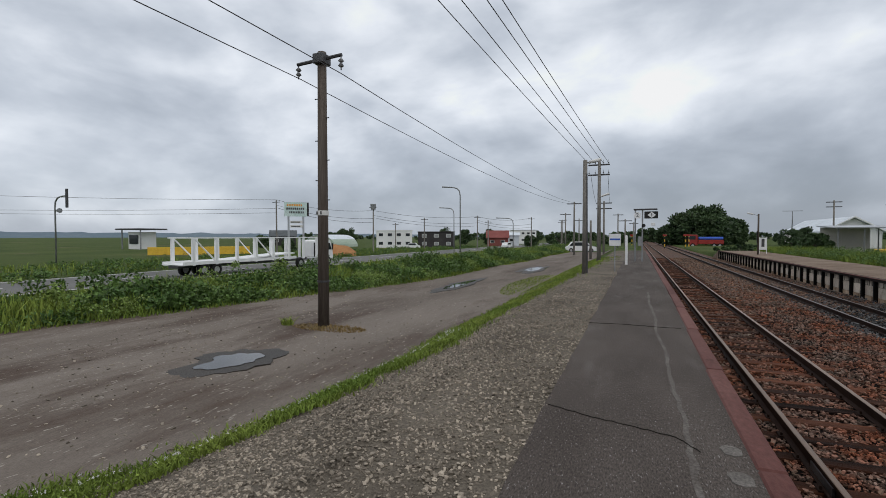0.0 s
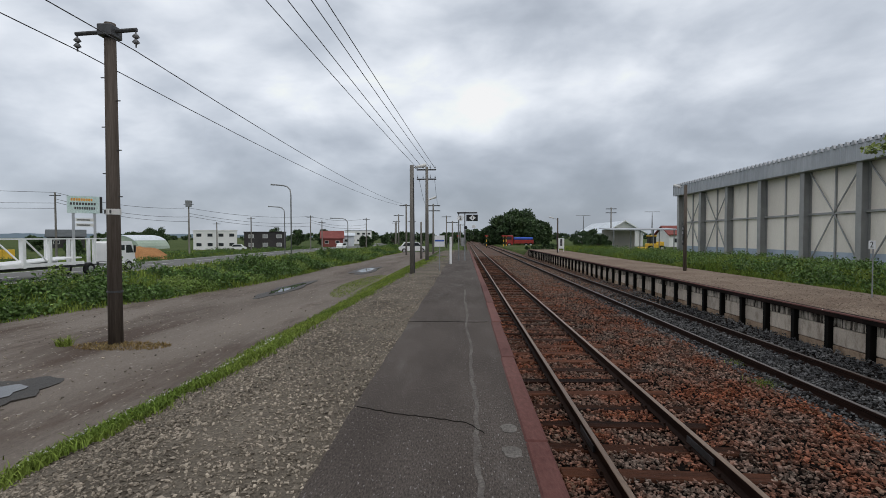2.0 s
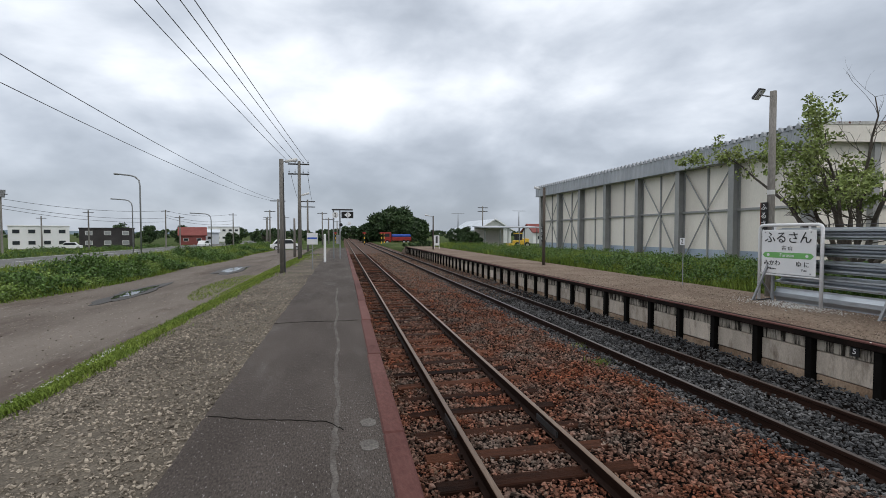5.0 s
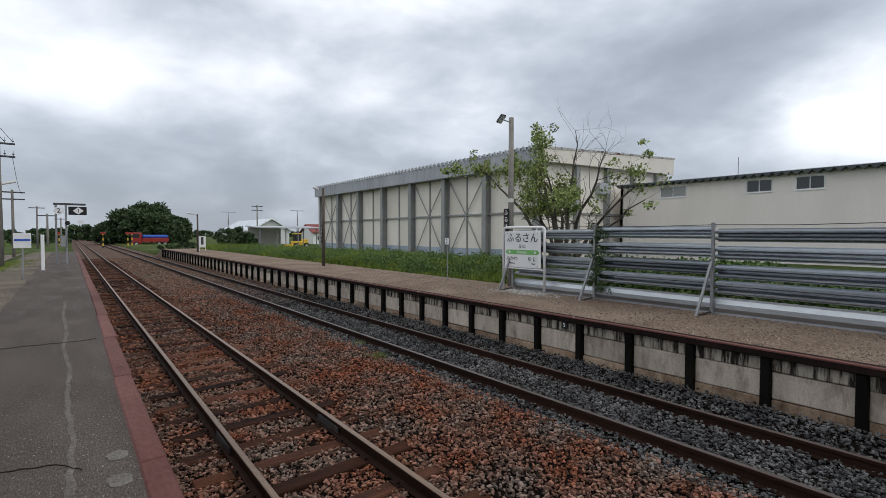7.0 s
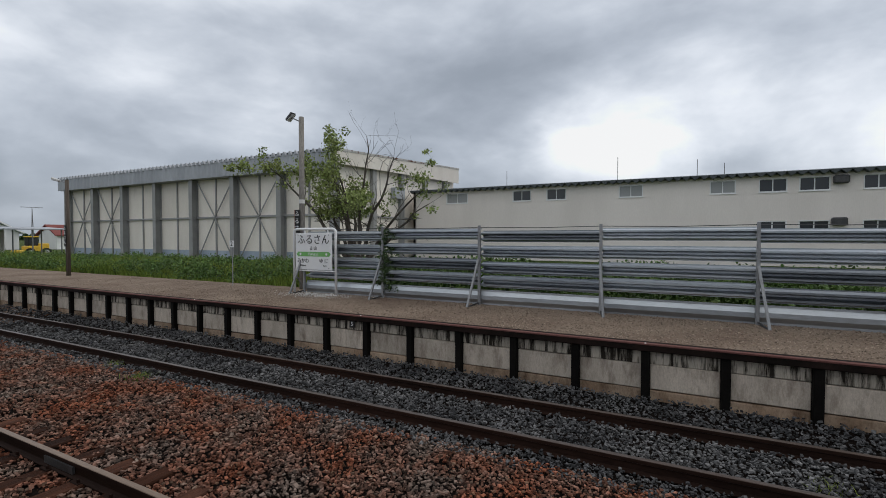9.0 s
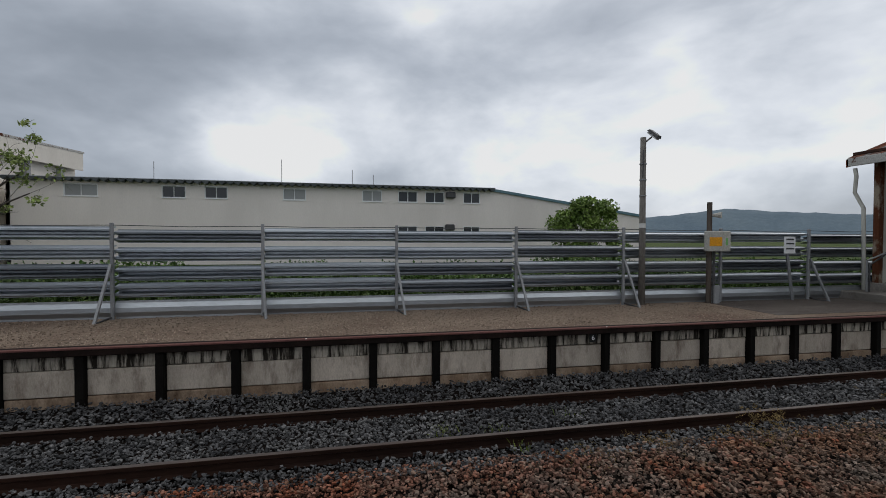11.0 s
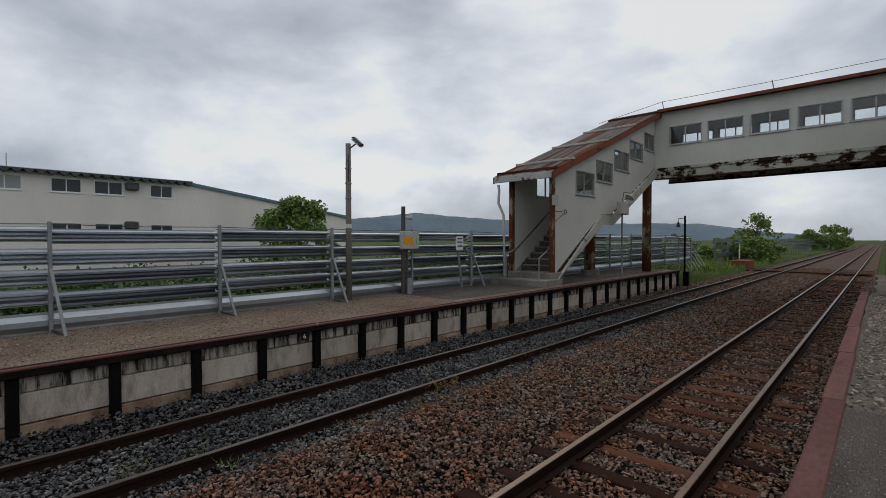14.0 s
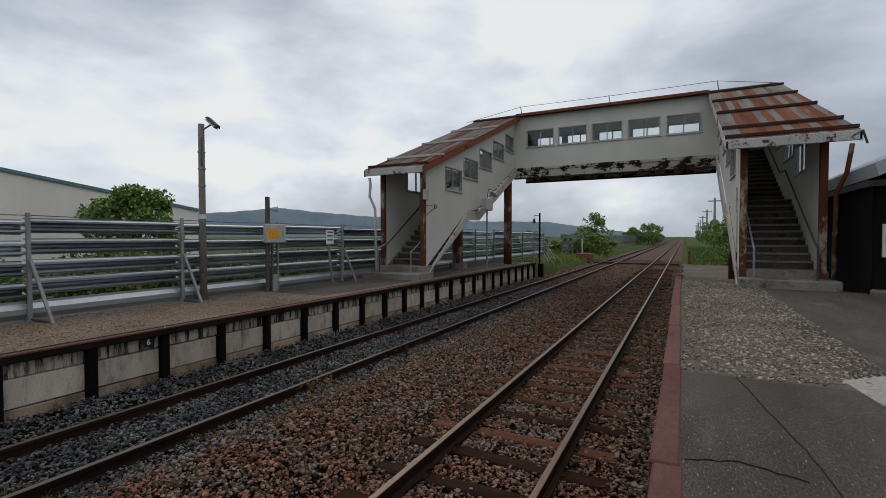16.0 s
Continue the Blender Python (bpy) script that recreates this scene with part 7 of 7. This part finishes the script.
for az_, d, z1, arm, tag_ in ((-20.7, 66, 8.1, -2.2, "road_lamp"), (-21.4, 92, 6.75, -2.6, "road_lamp"), (-14.2, 100, 5.0, -3.2, "road_lamp"), (-62.3, 72, 5.9, 2.3, "signal_lamp")):
    x, y = d * math.sin(radians(az_)), d * math.cos(radians(az_))
    p = thing(tag_, (x, y, -1.95), "tall grey curved road lamp" if tag_ == "road_lamp" else "curved grey arm with roadside signal", "street lamp", "road lamps")
    s = 1 if arm > 0 else -1
    pts = [(x, y, -2.2), (x, y, z1 - 1.2), (x + 0.1 * s, y, z1 - 0.55), (x + 0.5 * s, y, z1 - 0.15), (x + 1.0 * s, y, z1), (x + arm, y, z1 + 0.12)]
    part("mast", Kit().path(pts, 0.09, 8), "steel_grey", p, smooth=True)
    if tag_ == "road_lamp":
        part("lamp_head", Kit().tube((x + arm, y, z1 + 0.1), (x + arm + 0.5 * s, y, z1 + 0.16), 0.09, 0.12, 8), "steel_grey", p)
    else:
        part("signal_bar", Kit().soft(x + arm - 0.15, x + arm + 0.15, y - 0.1, y + 0.1, z1 - 1.3, z1 + 0.9, 0.03), "dark_steel", p)
        part("loudspeaker", Kit().tube((x + 0.3, y, z1 - 1.6), (x + 0.9, y, z1 - 1.6), 0.1, 0.3, 8), "steel_grey", p)
for az_, d, z1 in ((-42.3, 92, 8.0), (-31.2, 95, 7.5), (-25.0, 110, 5.6), (-18.5, 118, 6.4), (-17.2, 118, 5.2), (-12.0, 125, 6.2), (-8.5, 130, 5.4), (-28.5, 125, 4.8), (-6.5, 110, 5.2)):
    x, y = d * math.sin(radians(az_)), d * math.cos(radians(az_))
    p = thing("utility_pole", (x, y, -1.9), "distant roadside utility pole", "utility pole", "line poles")
    part("pole", Kit().tube((x, y, -2.2), (x, y, z1), 0.16, 0.11, 8), "conc_pole", p)
    part("crossarm", Kit().soft(x - 0.9, x + 0.9, y - 0.06, y + 0.06, z1 - 0.5, z1 - 0.38, 0.02), "dark_steel", p)
    if az_ == -31.2:
        part("antenna_head", Kit().tube((x, y, z1 - 0.9), (x, y, z1 + 0.2), 0.5, 0.6, 8), "steel_grey", p)
spots = [(-42.3, 92, 8.0), (-31.2, 95, 6.4), (-18.5, 118, 6.2), (-12.0, 125, 6.0)]
line = [(d * math.sin(radians(a)), d * math.cos(radians(a)), z) for a, d, z in spots]
for dz in (0.0, -1.6, -2.4):
    pts = []
    for a, b in zip([(-150, 20, 10.5 if dz == 0 else 8.0)] + line, line):
        pts += sag((a[0], a[1], a[2] + dz * 0.6), (b[0], b[1], b[2] + dz), 0.8, 8)
    solo("overhead_wire", Kit().path(pts, 0.03, 5), "wire", "dark overhead wire along the road", "wire", "overhead wires")


# ---------------------------------------------------------------- vehicles
def wheel(parent, x, y, z, r, w, axis="x"):
    d = Vector((w / 2, 0, 0)) if axis == "x" else Vector((0, w / 2, 0))
    c = Vector((x, y, z))
    ty = part("wheel", Kit().tube(c - d, c + d, r, r, 18), "rubber", parent, smooth=False)
    rim = new("rim", Kit().tube(c - d * 1.06, c + d * 1.06, r * 0.55, r * 0.55, 14).mesh("rim", "chrome"))
    rim.parent = ty
    return ty


# car carrier on the road, cab towards the north; its side is seen
tx, tz, ty0 = -33.2, -1.93, 41.7
tk = thing("car_carrier", (tx, ty0, tz), "empty white car carrier truck on the road", "truck")
k = Kit().slab([(0, 0.55), (0, 2.62), (-0.25, 2.78), (-1.75, 2.78), (-2.15, 1.75), (-2.25, 0.9), (-2.25, 0.55)], "x", -1.2, 1.2)
k.v = [(tx + a, ty0 - b, tz + c) for a, b, c in k.v]
part("cab", k, "white_paint", tk, "white truck cab")
part("side_window", Kit().slab([(ty0 + 1.0, tz + 1.7), (ty0 + 1.0, tz + 2.45), (ty0 + 1.65, tz + 2.45), (ty0 + 1.95, tz + 1.7)], "x", tx + 1.2, tx + 1.215), "dark_glass", tk)
part("rear_window", Kit().box(tx + 1.2, tx + 1.215, ty0 + 0.15, ty0 + 0.8, tz + 1.95, tz + 2.45), "dark_glass", tk)
part("windscreen", Kit().slab([(ty0 + 1.82, tz + 2.62), (ty0 + 2.17, tz + 1.8), (ty0 + 2.2, tz + 1.8), (ty0 + 1.85, tz + 2.62)], "x", tx - 1.1, tx + 1.1), "dark_glass", tk)
part("bumper", Kit().soft(tx - 1.2, tx + 1.2, ty0 + 2.1, ty0 + 2.32, tz + 0.4, tz + 0.85, 0.04), "white_paint", tk)
part("mirror", Kit().soft(tx + 1.25, tx + 1.45, ty0 + 1.9, ty0 + 2.0, tz + 1.7, tz + 2.4, 0.03), "black", tk)
part("air_duct", Kit().soft(tx + 0.7, tx + 1.15, ty0 - 0.55, ty0 - 0.05, tz + 0.7, tz + 2.5, 0.05), "black", tk)
part("chassis", Kit().box(tx - 0.5, tx + 0.5, ty0 - 16.5, ty0 + 0.5, tz + 0.7, tz + 0.95), "dark_steel", tk)
for yy in (ty0 + 1.35, ty0 - 3.2, ty0 - 13.5, ty0 - 14.7):
    for sx in (-1.05, 1.05):
        wheel(tk, tx + sx, yy, tz + 0.48, 0.48, 0.32)
part("fuel_tank", Kit().soft(tx + 0.55, tx + 1.2, ty0 - 1.6, ty0 - 0.2, tz + 0.4, tz + 0.95, 0.06), "chrome", tk)
part("side_guard", Kit().box(tx + 1.12, tx + 1.18, ty0 - 2.5, ty0 + 0.3, tz + 0.45, tz + 0.6), "white_paint", tk)
for sx in (-1.15, 1.15):
    k = Kit()
    k.box(tx + sx - 0.08, tx + sx + 0.08, ty0 - 16.5, ty0 - 3.9, tz + 0.95, tz + 1.2)
    k.box(tx + sx - 0.08, tx + sx + 0.08, ty0 - 16.0, ty0 + 0.2, tz + 3.0, tz + 3.1)
    part("deck_beam", k, "white_paint", tk, "white deck beam")
    for j in range(8):
        yy = ty0 - 0.6 - 2.15 * j
        part("upright", Kit().box(tx + sx - 0.09, tx + sx + 0.09, yy - 0.12, yy + 0.12, tz + 0.9, tz + 3.0), "white_paint", tk)
        if j in (3, 6):
            part("ramp_strut", Kit().tube((tx + sx, yy, tz + 1.1), (tx + sx, yy - 2.0, tz + 2.95), 0.06, 0.06, 6), "white_paint", tk)
part("deck_plate", Kit().slab([(ty0 - 4.0, tz + 1.45), (ty0 - 16.5, tz + 0.9), (ty0 - 16.5, tz + 1.0), (ty0 - 4.0, tz + 1.55)], "x", tx - 1.1, tx + 1.1), "white_paint", tk)


def small_vehicle(name, x, y, z, length, body, cab_mat, label, turn):
    t = thing(name, (x, y, z), label, "car", "parked vehicles")
    prof = [(-0.5, 0.25), (-0.5, 0.75), (-0.42, 0.85), (-0.30, 1.42), (0.18, 1.45), (0.33, 0.92), (0.49, 0.78), (0.5, 0.25)]
    part("body", Kit().slab([(x + a * length, z + b) for a, b in prof], "y", y - 0.8, y + 0.8), body, t)
    part("window", Kit().slab([(x - 0.38 * length, z + 0.9), (x - 0.28 * length, z + 1.35), (x + 0.16 * length, z + 1.37), (x + 0.27 * length, z + 0.92)], "y", y - 0.812, y + 0.812), "dark_glass", t)
    for sx in (-0.32, 0.32):
        for sy in (-0.72, 0.72):
            wheel(t, x + sx * length, y + sy, z + 0.3, 0.3, 0.2, "y")
    t.rotation_euler = (0, 0, radians(turn))
    return t


small_vehicle("parked_car", -7.2, 64, -0.95, 3.9, "white_paint", "white_paint", "white hatchback parked at the end of the lot", 10)
small_vehicle("parked_car", -52, 105, -1.9, 3.4, "white_paint", "white_paint", "small white van before the white house", 20)
small_vehicle("parked_car", -32.5, 122, -1.9, 3.4, "white_paint", "white_paint", "small white pickup on the road", 80)
rt_ = thing("red_truck", (12.6, 108, -1.1), "red truck with blue cover at the level crossing", "truck")
part("cab", Kit().soft(9.4, 11.0, 107, 109, -0.7, 1.5, 0.12), "red_paint", rt_)
part("window", Kit().box(9.5, 10.6, 106.98, 106.995, 0.5, 1.2), "dark_glass", rt_)
part("bed", Kit().soft(11.1, 15.6, 107, 109, -0.4, 0.45, 0.05), "red_paint", rt_)
part("cover", Kit().soft(11.2, 15.5, 107.05, 108.95, 0.45, 1.05, 0.15), "blue_tarp", rt_)
for x in (10.1, 13.9, 14.9):
    wheel(rt_, x, 107.1, -0.7, 0.45, 0.3, "y")
ld = thing("wheel_loader", (21.3, 52.5, -0.6), "yellow wheel loader under the shed canopy", "loader")
part("body", Kit().soft(20.3, 22.2, 51.6, 53.4, -0.1, 0.65, 0.08), "yellow", ld)
part("hood", Kit().soft(21.5, 22.7, 51.8, 53.2, 0.2, 0.95, 0.1), "yellow", ld)
part("cab", Kit().soft(20.5, 21.5, 51.9, 53.1, 0.65, 1.75, 0.06), "black", ld, "black glazed cab")
part("cab_window", Kit().box(20.6, 21.4, 51.88, 51.895, 0.8, 1.6), "dark_glass", ld)
part("cab_roof", Kit().soft(20.4, 21.6, 51.8, 53.2, 1.75, 1.9, 0.04), "yellow", ld)
part("bucket", Kit().soft(19.2, 20.1, 51.5, 53.5, -0.55, 0.1, 0.1), "yellow", ld)
for x in (20.5, 22.2):
    wheel(ld, x, 51.5, -0.15, 0.5, 0.4, "y")

ld.location = (29.6, 75.0, -1.15)

# white shed, its lean-to and the crossing in the north
sh = thing("white_shed", (32, 105, -1.1), "white gabled shed with pale blue roof", "shed")
part("wall", Kit().slab([(28.1, -1.3), (28.1, 1.95), (31.8, 4.1), (35.5, 1.95), (35.5, -1.3)], "y", 95, 118), "house_white", sh)
for s, xe in ((1, 27.7), (-1, 35.9)):
    part("roof", Kit().slab([(31.8, 4.15), (xe, 1.75), (xe, 1.95), (31.8, 4.35)], "y", 94.5, 118.5), "pale_roof", sh)
part("gable_trim", Kit().slab([(27.7, 1.78), (31.8, 4.18), (35.9, 1.78), (35.9, 2.0), (31.8, 4.42), (27.7, 2.0)], "y", 94.35, 94.48), "white_paint", sh)
ln = thing("lean_to", (20.5, 58, -0.6), "open lean-to with thin posts and sheet roof", "shelter")
part("roof", Kit().slab([(56, 1.95), (61, 2.2), (61, 2.3), (56, 2.05)], "x", 17.2, 25.5), "fascia", ln)
for x in (17.6, 19.6, 22.2, 24.6):
    for y in (56.4, 60.6):
        part("post", Kit().tube((x, y, -0.8), (x, y, 2.0), 0.06, 0.06, 6), "galv_post", ln)
part("back_wall", Kit().box(17.4, 21.5, 60.5, 60.6, -0.8, 2.1), "hall_wall", ln)
house("house", 38.5, 90, 6, 6, -0.9, 2.4, "house_white", "red_roof", "far house with dull gabled roof", 0, 1.6, (2, 1))
for x, y, h_ in ((27.5, 110, 6.0), (40.0, 102, 6.4)):
    p = thing("lattice_mast", (x, y, -1.0), "distant thin antenna mast", "mast", "masts")
    part("mast", Kit().tube((x - 0.2, y, -1.2), (x, y, h_), 0.08, 0.05, 6).tube((x + 0.2, y, -1.2), (x, y, h_), 0.08, 0.05, 6), "steel_grey", p)
    part("crossbar", Kit().box(x - 1.6, x + 1.6, y - 0.04, y + 0.04, h_, h_ + 0.1), "steel_grey", p)
for x, y in ((-1.2, 92), (4.4, 96), (7.6, 93), (8.6, 98)):
    p = thing("crossing_post", (x, y, -1.1), "level crossing post with yellow and black bands", "crossing post", "crossing posts")
    for j in range(6):
        part("band", Kit().tube((x, y, -1.2 + 0.45 * j), (x, y, -0.75 + 0.45 * j), 0.09, 0.09, 8), "yellow" if j % 2 else "black", p)
    part("lamp", Kit().soft(x - 0.35, x + 0.35, y - 0.12, y - 0.02, 1.2, 1.5, 0.04), "red_paint", p)

# stacked steel frames and small things beyond the southern platform end
for i in range(7):
    y = -33 - 0.75 * i
    p = thing("steel_trestle", (10.3, y, -0.85), "leaning galvanised steel fence frame", "trestle", "trestles")
    part("strut", Kit().tube((9.2, y, -0.9), (11.0, y - 1.5, 1.35), 0.035, 0.035, 6), "galv_post", p)
    part("strut", Kit().tube((11.2, y - 1.4, -0.9), (9.6, y, 1.15), 0.035, 0.035, 6), "galv_post", p)
    part("bar", Kit().tube((9.5, y, 0.4), (11.0, y - 1.2, 0.3), 0.03, 0.03, 6), "galv_post", p)
p = thing("rail_bin", (7.9, -42, -0.9), "rusty steel bin beside the track", "bin")
part("body", Kit().soft(7.4, 8.5, -43.6, -41.2, -1.0, -0.35, 0.03), "rust_trim", p)
p = thing("marker_post", (8.3, -43.5, -0.9), "thin pale marker post with turquoise top", "marker post")
part("post", Kit().tube((8.6, -44.5, -1.0), (8.6, -44.5, 0.9), 0.05, 0.05, 6), "white_rough", p)
part("top", Kit().tube((8.6, -44.5, 0.9), (8.6, -44.5, 1.25), 0.14, 0.14, 4), "teal", p)
for x, y in ((-0.1, -41), (8.2, -36.5)):
    solo("short_post", Kit().soft(x - 0.09, x + 0.09, y - 0.09, y + 0.09, -1.1, -0.05, 0.02), "rust_trim" if x < 0 else "concrete", "short old post beside the track", "post", "short posts")
k = Kit()
for i in range(9):
    k.soft(-0.9 + 0.13 * i, -0.84 + 0.13 * i, -33.5, -31.0, -0.92, -0.82, 0.01)
solo("timber_stack", k, "sleeper", "low stack of old timber beside the track", "timber stack")
k = Kit()
for i in range(60):
    k.box(10.2, 10.3, -44 - 2.2 * i, -43.9 - 2.2 * i, -1.0, 1.3)
for z in (-0.2, 0.4, 1.0):
    k.box(10.24, 10.27, -176, -44, z, z + 0.3)
solo("snow_fence", k, "galv", "long grey snow fence beyond the platform", "fence")
